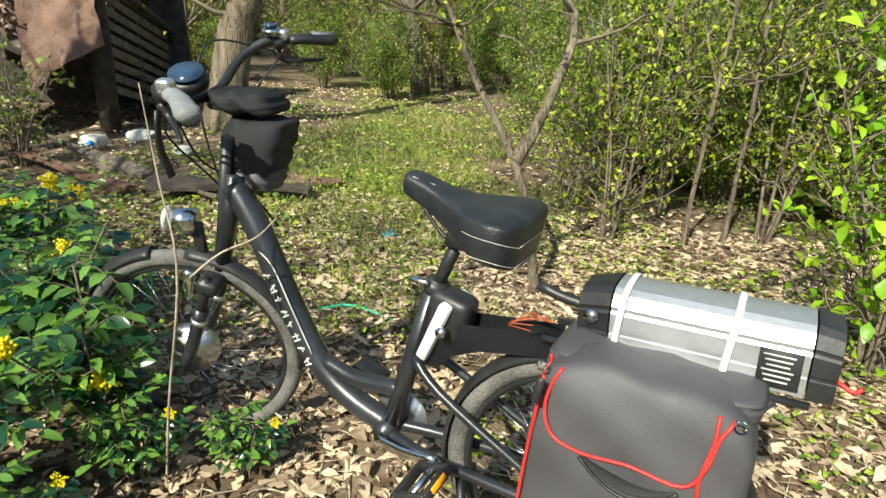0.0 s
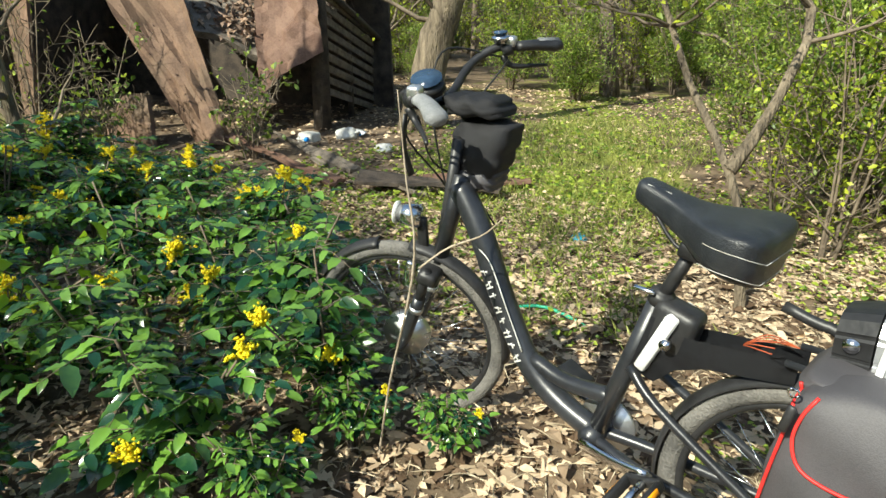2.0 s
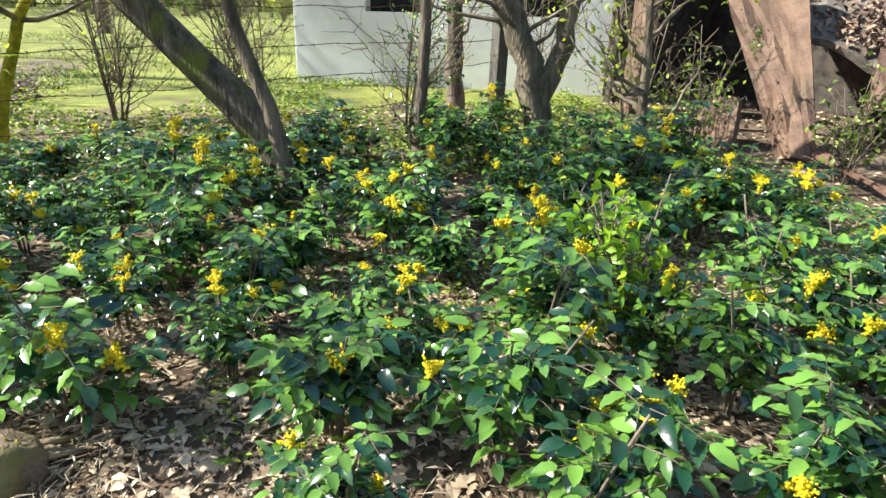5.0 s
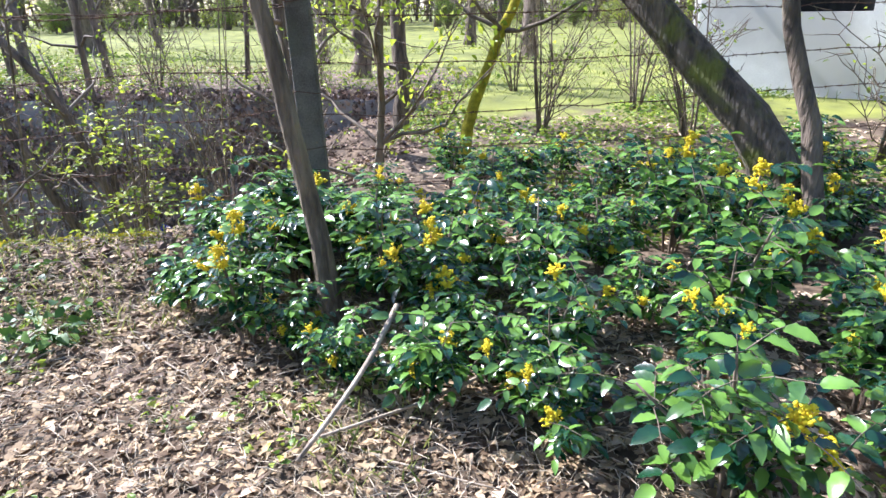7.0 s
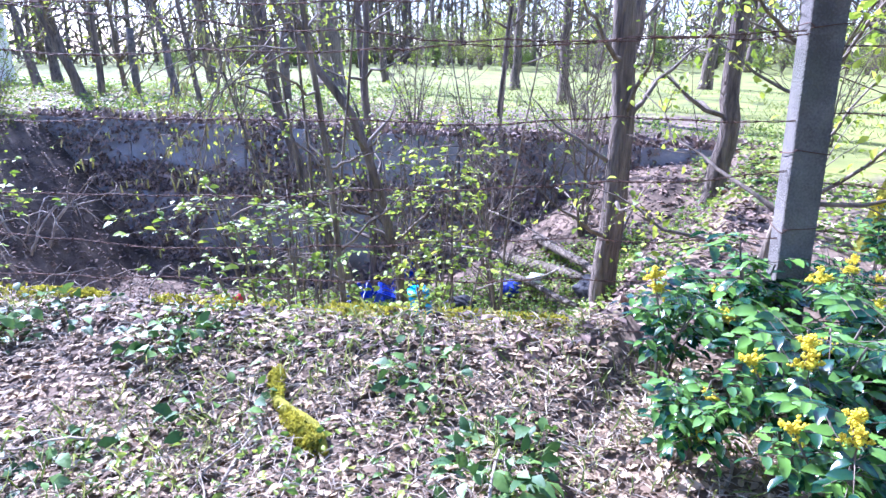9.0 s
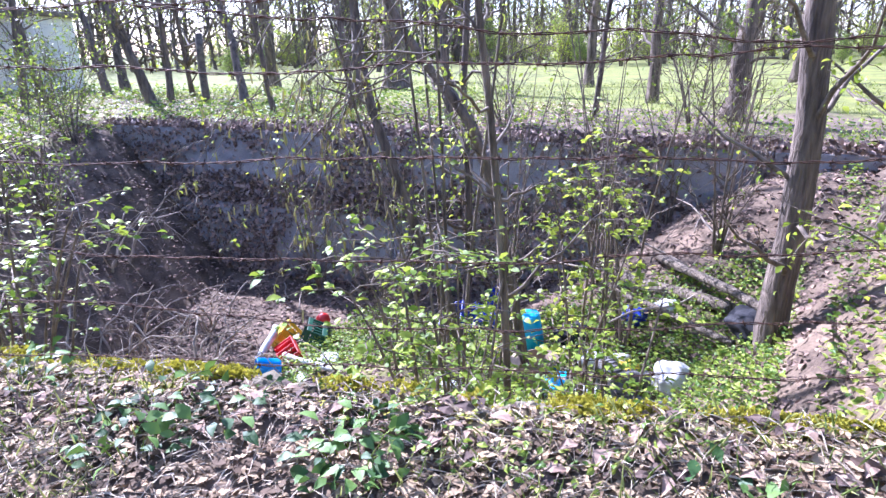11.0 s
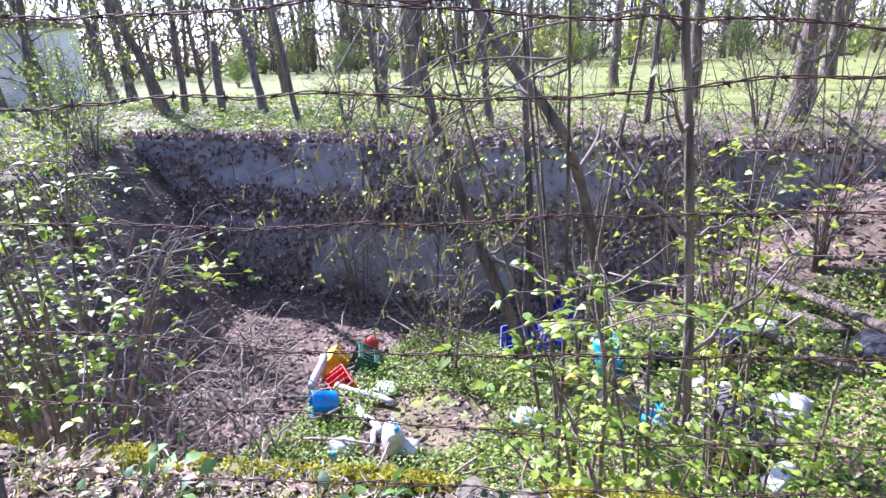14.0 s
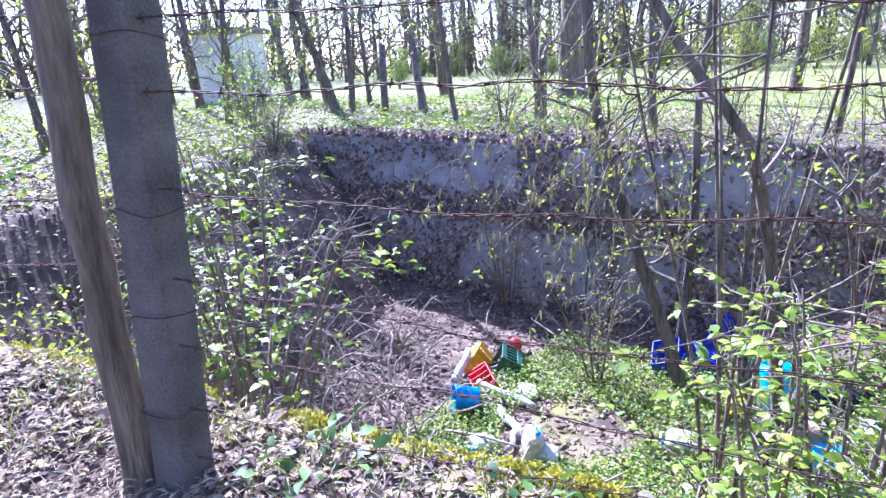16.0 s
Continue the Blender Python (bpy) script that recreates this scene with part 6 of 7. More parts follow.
# handlebar
bar = new("handlebar")
bar.parent = bike
bar.matrix_basis = bar_turn @ Matrix.Rotation(radians(11), 4, 'X') @ Matrix.Translation((0, 0.20, -0.005))
tagged(bar, "black swept handlebar with grips, levers and display")
tube("stem", [(0.13, 0, 0.90), (0.10, 0, 0.985), (0.045, 0, 1.0)], 0.019, M_PLASTIC, bar, sides=12, n=8)
for s in (-1, 1):
    tube("bar", [(0.045, 0, 1.0), (0.03, 0.08 * s, 1.005), (0.035, 0.17 * s, 1.05), (0.085, 0.235 * s, 1.085), (0.145, 0.268 * s, 1.085)], 0.0125, M_PLASTIC, bar, sides=12, n=18)
    tube("grip", [(0.14, 0.265 * s, 1.085), (0.18, 0.295 * s, 1.083), (0.222, 0.335 * s, 1.075), (0.24, 0.352 * s, 1.072)], [0.017, 0.017, 0.019, 0.022, 0.016], M_PLASTIC if s > 0 else M_GREYGRIP, bar, "ergonomic rubber grip", 14, 12, (1.25, 0.85))
    tube("brake_lever", [(0.10, 0.255 * s, 1.06), (0.12, 0.262 * s, 1.03), (0.17, 0.31 * s, 1.02), (0.20, 0.345 * s, 1.015)], [0.012, 0.008, 0.006, 0.005], M_PLASTIC, bar, "", 8, 12)
    part("lever_clamp", cyl_bm(0.02, 0.02, 0.03, 14, pose(0.115, 0.255 * s, 1.08, 0, 78, 20 * s)), M_PLASTIC, bar)
    part("shifter", box_bm(0.035, 0.03, 0.03, 0.008, 2, pose(0.125, 0.258 * s, 1.10)), M_ALU, bar)
tube("grip_pad", [(0.19, 0.305, 1.09), (0.235, 0.346, 1.083)], [0.012, 0.012], M_GREYGRIP, bar, "grey rubber pad", 10)
bell = new("bell")
bell.parent = bar
tagged(bell, "polished metal bell")
part("dome", cyl_bm(0.030, 0.024, 0.026, 24, pose(0.10, 0.245, 1.113), 0.008), M_CHROME, bell)
part("ring", cyl_bm(0.02, 0.02, 0.006, 20, pose(0.10, 0.245, 1.128)), M_BLUEGLASS, bell)
disp = new("display")
disp.parent = bar
tagged(disp, "round dark display")
part("case", cyl_bm(0.052, 0.042, 0.035, 24, pose(0.03, -0.06, 1.055, 18, 8), 0.008), M_PLASTIC, disp)
part("glass", cyl_bm(0.042, 0.042, 0.004, 24, pose(0.034, -0.066, 1.074, 18, 8)), M_BLUEGLASS, disp)
for k, (a, b, c, d) in enumerate((((0.10, -0.24, 1.05), (0.02, -0.16, 0.94), (0.06, -0.05, 0.75), (0.05, -0.03, 0.58)), ((0.10, 0.24, 1.06), (-0.02, 0.12, 1.10), (0.0, 0.0, 0.95), (0.06, -0.03, 0.62)),
                                ((0.12, -0.25, 1.04), (0.05, -0.1, 0.86), (0.11, -0.04, 0.78), (0.2, -0.04, 0.66)), ((0.12, 0.25, 1.05), (0.06, 0.05, 0.9), (0.12, -0.03, 0.74), (0.17, -0.035, 0.70)))):
    tube("cable", [a, b, c, d], 0.003, M_CABLE, bar, "", 6, 18)
tube("hanging_strap", [(0.10, -0.27, 1.05), (0.09, -0.28, 0.97), (0.10, -0.275, 0.90)], [0.006, 0.008, 0.008], M_PLASTIC, bar, "black hanging lever cover", 6, 6, (1.6, 0.6))
# bar bag with an open flap
bag = thing("handlebar_bag", pose(-0.965, 0.89, -0.01, 0, 0, -16.24) @ bar_turn @ pose(0.215, 0.03, 0.83), "small black handlebar bag with a half-open flap", "bag")


def soft_box(name, sx0, sx1, sy, z0, z1, mat, parent, label="", seed=0, lean=0.0, bulge=0.02, n=8, wob=0.004):
    """A sewn bag body: bulging faces, rounded corners, uneven cloth. sx0, sx1: widths below and above."""
    r = np.random.default_rng(seed)
    bm = bmesh.new()
    bmesh.ops.create_cube(bm, size=2)
    bmesh.ops.subdivide_edges(bm, edges=bm.edges[:], cuts=n, use_grid_fill=True)
    ph = r.uniform(0, 6, 6)
    for v in bm.verts:
        x, y, z = v.co
        rr = (abs(x) ** 6 + abs(y) ** 6 + abs(z) ** 6) ** (1 / 6)
        x, y, z = x / rr, y / rr, z / rr
        t = (z + 1) / 2
        w = (sx0 * (1 - t) + sx1 * t) / 2
        b = 1 + bulge / sy * 2 * (1 - x * x) * (1 - z * z)
        v.co = Vector((x * w + lean * t + wob * math.sin(9 * z + ph[0] + 3 * x), y * sy / 2 * b + wob * (math.sin(7 * x + ph[1] + 2 * z) + 0.7 * math.sin(13 * z + ph[2] + 5 * x)), z0 + t * (z1 - z0) + wob * math.sin(8 * x + ph[3])))
    return part(name, bm, mat, parent, label)


soft_box("body", 0.13, 0.18, 0.12, 0.0, 0.15, M_CANVAS2, bag, "", 1, 0.02)
soft_box("flap", 0.17, 0.15, 0.13, 0.16, 0.215, M_CANVAS2, bag, "padded black flap", 2, -0.03)
soft_box("lower_panel", 0.10, 0.14, 0.10, -0.035, 0.03, M_CANVAS, bag, "grey canvas panel", 3)
tube("mount_strap", [(-0.07, -0.02, 0.19), (-0.12, -0.01, 0.17)], 0.012, M_PLASTIC, bag)

# saddle
post = tube("seat_post", [(0.728, 0, 0.65), (0.79, 0, 0.80)], 0.0145, M_PLASTIC, bike, "black seat post", 14)
sad = new("saddle")
sad.parent = bike
sad.matrix_basis = Matrix.Translation((0.80, 0, 0.85)) @ Matrix.Rotation(radians(9), 4, 'Y') @ Matrix.Diagonal((1.0, 1.1, 1.12, 1)) @ Matrix.Translation((-0.80, 0, -0.848))
tagged(sad, "wide padded black gel saddle with white stitching")
SAD = [(0.0, 0.012, 0.884, 0.022), (0.04, 0.026, 0.890, 0.034), (0.15, 0.030, 0.888, 0.040), (0.30, 0.036, 0.882, 0.046), (0.45, 0.052, 0.878, 0.056), (0.60, 0.080, 0.880, 0.074),
       (0.75, 0.102, 0.886, 0.088), (0.88, 0.106, 0.890, 0.092), (0.96, 0.090, 0.886, 0.086), (1.0, 0.055, 0.876, 0.066)]
SA = smooth_path([(u, w, z) for u, w, z, h in SAD], 30)
SH = np.interp(SA[:, 0], [q[0] for q in SAD], [q[3] for q in SAD])
bm = bmesh.new()
rows_s, sides_s = [], 24
for (u, w, z), h in zip(SA, SH):
    row = []
    for j in range(sides_s):
        a = 2 * math.pi * j / sides_s
        c, s = math.cos(a), math.sin(a)
        y = w * math.copysign(abs(c) ** 0.75, c)
        top = 0.014 * math.copysign(abs(s) ** 0.8, s) if s > 0 else h * -abs(s) ** 0.45
        row.append(bm.verts.new((0.65 + 0.295 * u, y * (1.0 if s > -0.3 else 1.0 - 0.28 * (-s - 0.3)), z - 0.014 + top)))
    rows_s.append(row)
for i in range(len(rows_s) - 1):
    for j in range(sides_s):
        bm.faces.new((rows_s[i][j], rows_s[i + 1][j], rows_s[i + 1][(j + 1) % sides_s], rows_s[i][(j + 1) % sides_s]))
bm.faces.new(rows_s[0])
bm.faces.new(rows_s[-1][::-1])
bmesh.ops.recalc_face_normals(bm, faces=bm.faces)
part("cover", bm, M_SADDLE, sad)
for dz in (-0.020, -0.058):
    P = []
    for (u, w, z), h in zip(SA, SH):
        if u > 0.62:
            P.append((0.65 + 0.295 * u, -(w * (0.985 if dz > -0.04 else 0.93) + 0.0012), z - 0.014 + dz))
    P += [(0.65 + 0.2965, y, SA[-1][2] - 0.012 + dz) for y in np.linspace(-0.05, 0.05, 6)]
    P += [(x, -y, z) for x, y, z in P[:-6][::-1]]
    tube("seam", P, 0.0008, M_DIRTYWHITE, sad, "white stitched seam", 5)
for s in (-1, 1):
    tube("rail", [(0.70, 0.02 * s, 0.845), (0.78, 0.022 * s, 0.795), (0.90, 0.03 * s, 0.80)], 0.004, M_PLASTIC, sad, "", 6, 8)
part("rail_clamp", box_bm(0.05, 0.06, 0.03, 0.008, 2, pose(0.80, 0, 0.797)), M_PLASTIC, sad)
part("badge", box_bm(0.05, 0.016, 0.002, 0.0005, 1, pose(0.70, -0.012, 0.884, 0, 4, 8)), M_DIRTYWHITE, sad, "small pale printed badge")

# crank, pedal, chainring
crank = new("crankset")
crank.parent = bike
tagged(crank, "silver crank with a black pedal")
part("chainring", cyl_bm(0.075, 0.075, 0.006, 36, pose(0.62, 0.055, 0.265, 90)), M_ALU, crank)
tube("arm", [(0.62, -0.062, 0.265), (0.71, -0.078, 0.275), (0.80, -0.085, 0.29)], [0.015, 0.012, 0.013], M_CHROME, crank, "polished crank arm", 10, 8, (0.6, 1.2))
tube("arm", [(0.62, 0.065, 0.265), (0.46, 0.085, 0.295)], [0.015, 0.012], M_CHROME, crank, "", 10, 6, (0.6, 1.2))
ped = new("pedal")
ped.parent = crank
ped.matrix_basis = pose(0.80, -0.145, 0.28, 12, -25, -8)
for y in (-0.045, 0.045):
    part("cage", box_bm(0.095, 0.014, 0.026, 0.005, 2, pose(0, y, 0)), M_PLASTIC, ped)
for x in (-0.042, 0.042):
    part("cage_end", box_bm(0.014, 0.09, 0.024, 0.004, 2, pose(x, 0, 0)), M_PLASTIC, ped)
    part("reflector", box_bm(0.004, 0.05, 0.014, 0.001, 1, pose(x * 1.19, 0, 0.002)), M_AMBER, ped, "amber pedal reflector")
part("spindle", cyl_bm(0.011, 0.009, 0.11, 12, pose(0, 0.01, 0, 90)), M_CHROME, ped)
ped2 = new("pedal")
ped2.parent = crank
ped2.matrix_basis = pose(0.46, 0.135, 0.295, 0, 20, 0)
part("cage", box_bm(0.09, 0.08, 0.026, 0.006, 2), M_PLASTIC, ped2)
tube("side_stand", [(0.84, -0.05, 0.255), (0.90, -0.12, 0.12), (0.93, -0.16, 0.0)], 0.010, M_PLASTIC, bike, "black side stand", 8, 6)

# battery on the rack
rack = new("rack")
rack.parent = bike
for s in (-1, 1):
    tube("rail", [(1.0, 0.045 * s, 0.645), (1.45, 0.045 * s, 0.655)], 0.007, M_BLACK, rack, sides=8)
    tube("strut", [(1.40, 0.05 * s, 0.65), (1.25, 0.068 * s, 0.45), (1.12, 0.07 * s, 0.29)], 0.007, M_BLACK, rack, "", 8, 8)
bat = new("battery")
bat.parent = bike
tagged(bat, "silver rack battery with black end caps and white straps")
tiltm = pose(1.27, 0, 0.728, 0, -2.2, 0)


def bat_profile(x0, x1, w, z0, z1, mat, name, label="", grooves=True, k=1.0):
    prof = []
    h = z1 - z0
    for y, z in ((-w, z0), (-w, z0 + h * 0.28), (-w * 0.96, z0 + h * 0.30), (-w * 0.96, z0 + h * 0.34), (-w, z0 + h * 0.36), (-w, z0 + h * 0.62), (-w * 0.95, z0 + h * 0.66), (-w * 0.95, z0 + h * 0.70), (-w * 0.97, z0 + h * 0.73),
                 (-w * 0.78, z1 - h * 0.10), (-w * 0.6, z1 - h * 0.02), (-w * 0.25, z1)):
        prof.append((y, z))
    prof += [(-y, z) for y, z in prof[::-1]]
    bm = bmesh.new()
    a = [bm.verts.new((x0, y, z)) for y, z in prof]
    b = [bm.verts.new((x1, y * k, z0 + (z - z0) * k)) for y, z in prof]
    n = len(prof)
    for i in range(n):
        bm.faces.new((a[i], a[(i + 1) % n], b[(i + 1) % n], b[i]))
    bm.faces.new(a[::-1])
    bm.faces.new(b)
    bmesh.ops.recalc_face_normals(bm, faces=bm.faces)
    ob = part(name, bm, mat, bat, label, False)
    ob.matrix_basis = tiltm
    return ob


bat_profile(-0.145, 0.165, 0.062, -0.058, 0.06, M_BAT, "case")
bat_profile(-0.148, -0.205, 0.064, -0.060, 0.062, M_PLASTIC, "front_cap", "black front end cap", k=0.88)
bat_profile(0.168, 0.205, 0.064, -0.060, 0.062, M_PLASTIC, "rear_cap", "black rear end cap", k=0.94)
part("lock_plate", box_bm(0.042, 0.004, 0.05, 0.001, 1, pose(-0.178, -0.063, 0.0)), M_PLASTIC, bat).parent = bat
bat.children[-1].matrix_basis = tiltm
lk = part("key_lock", cyl_bm(0.013, 0.013, 0.006, 22, pose(-0.178, -0.0665, 0.004, 90), 0.002), M_CHROME, bat, "round key lock")
lk.matrix_basis = tiltm
part("sticker", box_bm(0.062, 0.002, 0.066, 0.0005, 1, pose(0.125, -0.0635, -0.018)), M_PLASTIC, bat, "black type label").matrix_basis = tiltm
for k in range(6):
    part("print_line", box_bm(0.046 - 0.006 * (k % 3), 0.001, 0.003, 0, 1, pose(0.123, -0.065, 0.006 - 0.009 * k)), M_DIRTYWHITE, bat).matrix_basis = tiltm
for x in (-0.138, 0.042):
    P = [(x, -0.066, -0.10), (x + 0.006, -0.066, -0.02), (x + 0.012, -0.066, 0.03), (x + 0.014, -0.05, 0.055), (x + 0.014, 0, 0.064), (x + 0.014, 0.05, 0.055), (x + 0.012, 0.066, 0.0)]
    tube("strap", P, 0.0062, M_WHITE, bat, "white plastic strap", 8, 24, (0.35, 1.0)).matrix_basis = tiltm
tube("carry_handle", [(-0.30, -0.01, 0.02), (-0.25, -0.01, 0.005), (-0.215, -0.01, 0.0), (-0.2, -0.01, -0.01)], 0.011, M_PLASTIC, bat, "black key handle", 8, 8).matrix_basis = tiltm
tube("tail_light_wire", [(0.205, -0.03, -0.03), (0.23, -0.04, -0.04), (0.24, -0.04, -0.03)], 0.004, M_RED, bat, "", 6, 6).matrix_basis = tiltm
for k in range(3):
    P = [(0.98, -0.06 + 0.01 * k, 0.66 + 0.008 * k), (0.94, -0.05, 0.655 + 0.006 * k), (0.92, -0.02, 0.64), (0.95, 0.01, 0.65 + 0.006 * k), (1.01, -0.01, 0.665)]
    tube("cord", P, 0.0011, M_ORANGE, bike, "orange elastic cord", 6, 20)

# pannier
pan = thing("pannier_bag", pose(-0.91, 0.905, 0, 0, 0, -16.24), "dark grey canvas pannier with red piping hanging from the rack", "bag")
pb = soft_box("body", 0.40, 0.335, 0.13, 0.22, 0.70, M_CANVAS, pan, "", 9, 0.0, 0.025, 22, 0.0035)
pb.matrix_basis = pose(1.215, -0.142, 0)
soft_box("top_cover", 0.35, 0.34, 0.19, 0.645, 0.69, M_CANVAS, pan, "canvas flap over the rack", 10, 0, 0.004).matrix_basis = pose(1.215, -0.07, 0)


def pan_y(x, z, out=0.0):
    """The front of the pannier at a place on it."""
    t = min(1, max(0, (z - 0.22) / 0.48))
    xn, zn = (x - 1.215) / ((0.40 * (1 - t) + 0.335 * t) / 2), t * 2 - 1
    e = max(0.0, 1 - abs(xn) ** 6 - abs(zn) ** 6) ** (1 / 6)
    return -0.142 - 0.065 * e * (1 + 0.025 / 0.13 * 2 * max(0, 1 - xn * xn) * max(0, 1 - zn * zn)) - out


FY = pan_y(1.22, 0.55)
for P in ([(1.052, 0.675), (1.058, 0.635), (1.045, 0.513), (1.035, 0.39), (1.03, 0.27)],
          [(1.09, 0.685), (1.076, 0.65), (1.072, 0.605), (1.093, 0.568), (1.148, 0.561), (1.22, 0.570), (1.30, 0.563), (1.327, 0.60), (1.337, 0.65), (1.352, 0.68)],
          [(1.331, 0.685), (1.331, 0.642), (1.322, 0.577), (1.33, 0.50), (1.34, 0.3)]):
    Q = smooth_path([(x, 0, z) for x, z in P], 40)
    tube("piping", [(x, pan_y(x, z, 0.006), z) for x, _, z in Q], 0.0032, M_RED, pan, "red piping", 6)
# Flattened near-black strip stands for shade inside the open pocket.
for nm, off, P, r, mat in (("pocket_mouth", 0.004, [(1.145, 0.556), (1.18, 0.540), (1.22, 0.532), (1.26, 0.536), (1.295, 0.552)], [0.002, 0.013, 0.017, 0.012, 0.002], M_PAINTED_DARK),
                           ("zip", 0.005, [(1.142, 0.552), (1.18, 0.524), (1.22, 0.511), (1.26, 0.518), (1.298, 0.548)], 0.003, M_PLASTIC)):
    Q = smooth_path([(x, 0, z) for x, z in P], 30)
    tube(nm, [(x, pan_y(x, z, off), z) for x, _, z in Q], r, mat, pan, "dark strip painted for the shade inside the pocket" if nm == "pocket_mouth" else "black zip", 8, None, (1.0, 0.35) if nm == "pocket_mouth" else None)
part("buckle", box_bm(0.014, 0.008, 0.05, 0.003, 1, pose(1.062, FY - 0.002, 0.65, 0, 10)), M_PLASTIC, pan)
for x in (1.06, 1.36):
    tube("ring", [(x + 0.008 * math.cos(a), FY + 0.01, 0.69 + 0.008 * math.sin(a)) for a in np.linspace(0, 6.0, 10)], 0.002, M_CHROME, pan, "metal ring", 5)


# pale maker's mark along the down tube as plain bars, and the graphic line beside it
for k in range(8):
    t = k / 7
    x, z = 0.262 + 0.122 * t, 0.595 - 0.205 * t
    for q in range(1 + k % 2):
        part("printed_mark", box_bm(0.0045, 0.002, 0.024, 0.0005, 1, pose(x + 0.006 * q, -0.0325, z - 0.01 * q, 0, 59 + (18, -20, 0)[k % 3] * (1 - q))), M_DIRTYWHITE, frame_ob, "pale printed letter stroke")
    part("printed_mark", box_bm(0.015, 0.002, 0.0042, 0.0005, 1, pose(x + 0.003, -0.0325, z + 0.002 * (k % 3 - 1), 0, 59)), M_DIRTYWHITE, frame_ob, "pale printed letter stroke")
tube("graphic_line", [(0.24, -0.031, 0.655), (0.285, -0.0315, 0.62), (0.34, -0.0305, 0.52), (0.40, -0.029, 0.41)], 0.0022, M_DIRTYWHITE, frame_ob, "thin pale graphic line", 4, 16)

# dry stalk and twig caught on the bicycle, hose
stalk = tube("dry_stalk", [(-0.91, 0.63, -0.02), (-0.84, 0.6, 0.3), (-0.71, 0.52, 0.70), (-0.735, 0.53, 0.9), (-0.76, 0.54, 1.08)], [0.0034, 0.003, 0.0024, 0.0012], M_STICK, None, "", 6, 20)
tagged(stalk, "tall thin dry plant stalk standing before the bicycle", "stalk")
tw = tube("dry_twig", [(-0.77, 0.64, 0.64), (-0.70, 0.66, 0.70), (-0.62, 0.68, 0.74), (-0.57, 0.69, 0.79)], [0.0026, 0.0026, 0.0015], M_STICK, bike, "pale dry twig caught in the frame", 6, 12)
tw.matrix_basis = bike.matrix_basis.inverted()
hose = tube("green_hose", [(-0.95, 1.73, 0.035), (-0.85, 1.77, 0.05), (-0.74, 1.76, 0.045), (-0.62, 1.72, 0.03)], 0.008, M_HOSE, None, "", 8, 20)
tagged(hose, "short piece of green garden hose on the leaves", "hose")

# ---- things thrown into the pit and about the shed ----
def crate(x, y, turn, mat, label, tilt=(0, 0), size=(0.40, 0.30, 0.27)):
    sx, sy, sz = size
    ob = thing("bottle_crate", pose(x, y, gz(x, y) + 0.01, tilt[0], tilt[1], turn), label, "crate", "plastic crates in the pit")
    t = 0.012
    for s in (-1, 1):
        for nm, w, m in (("side_wall", sx, lambda u, z: pose(u, s * (sy / 2 - t / 2), z)), ("end_wall", sy - 2 * t, lambda u, z: pose(s * (sx / 2 - t / 2), u, z, 0, 0, 90))):
            for z, h in ((0.035, 0.07), (sz - 0.03, 0.06)):
                part(nm, box_bm(w, t, h, 0.003, 1, m(0, z)), mat, ob, smooth=False)
            k = 5 if nm == "side_wall" else 4
            for i in range(k + 1):
                u = (i / k - 0.5) * (w - 0.02)
                part("bar", box_bm(0.02, t * 0.9, sz - 0.12, 0.002, 1, m(u, sz / 2)), mat, ob, smooth=False)
    part("base", box_bm(sx - 2 * t, sy - 2 * t, 0.01, 0.002, 1, pose(0, 0, 0.012)), mat, ob, smooth=False)
    for i in range(1, 4):
        part("divider", box_bm(0.005, sy - 2 * t, 0.15, 0, 1, pose((i / 4 - 0.5) * sx, 0, 0.09)), mat, ob, smooth=False)
    return ob


crate(-7.62, -8.47, 25, M_BLUE, "blue plastic bottle crate lying tilted in the pit", (20, 15))
crate(-7.72, -8.05, 32, M_BLUE, "blue plastic bottle crate standing on its side", (70, 0))
crate(-8.35, -8.1, 10, M_BLUE, "blue plastic crate against the pit wall", (50, 20))
crate(-6.45, -10.45, 20, M_YELLOW, "yellow plastic crate tipped on its side", (-55, 15), (0.40, 0.30, 0.16))
crate(-6.70, -9.98, 40, M_DGREEN, "dark green plastic bottle crate in the pit", (62, 0))
crate(-6.18, -10.02, 60, M_REDPL, "red plastic crate half buried in rubbish", (30, 10), (0.36, 0.26, 0.14))


def lathe(profile, sides=24):
    """A turned body from (radius, height) pairs."""
    P = np.array(profile, float)
    a = np.arange(sides) * 2 * math.pi / sides
    V = np.stack([P[:, :1] * np.cos(a), P[:, :1] * np.sin(a), np.repeat(P[:, 1:], sides, 1)], -1).reshape(-1, 3)
    n = len(P)
    i, j = np.meshgrid(np.arange(n - 1), np.arange(sides), indexing='ij')
    F = np.stack([i * sides + j, i * sides + (j + 1) % sides, (i + 1) * sides + (j + 1) % sides, (i + 1) * sides + j], -1).reshape(-1, 4)
    return V, F


def turned(name, x, y, profile, mat, label, category, rot=(0, 0, 0), lift=0.0, group=""):
    ob = put(name, quick_mesh(name, *lathe(profile), mat), m=pose(x, y, gz(x, y) + lift, *rot))
    return tagged(ob, label, category, group)


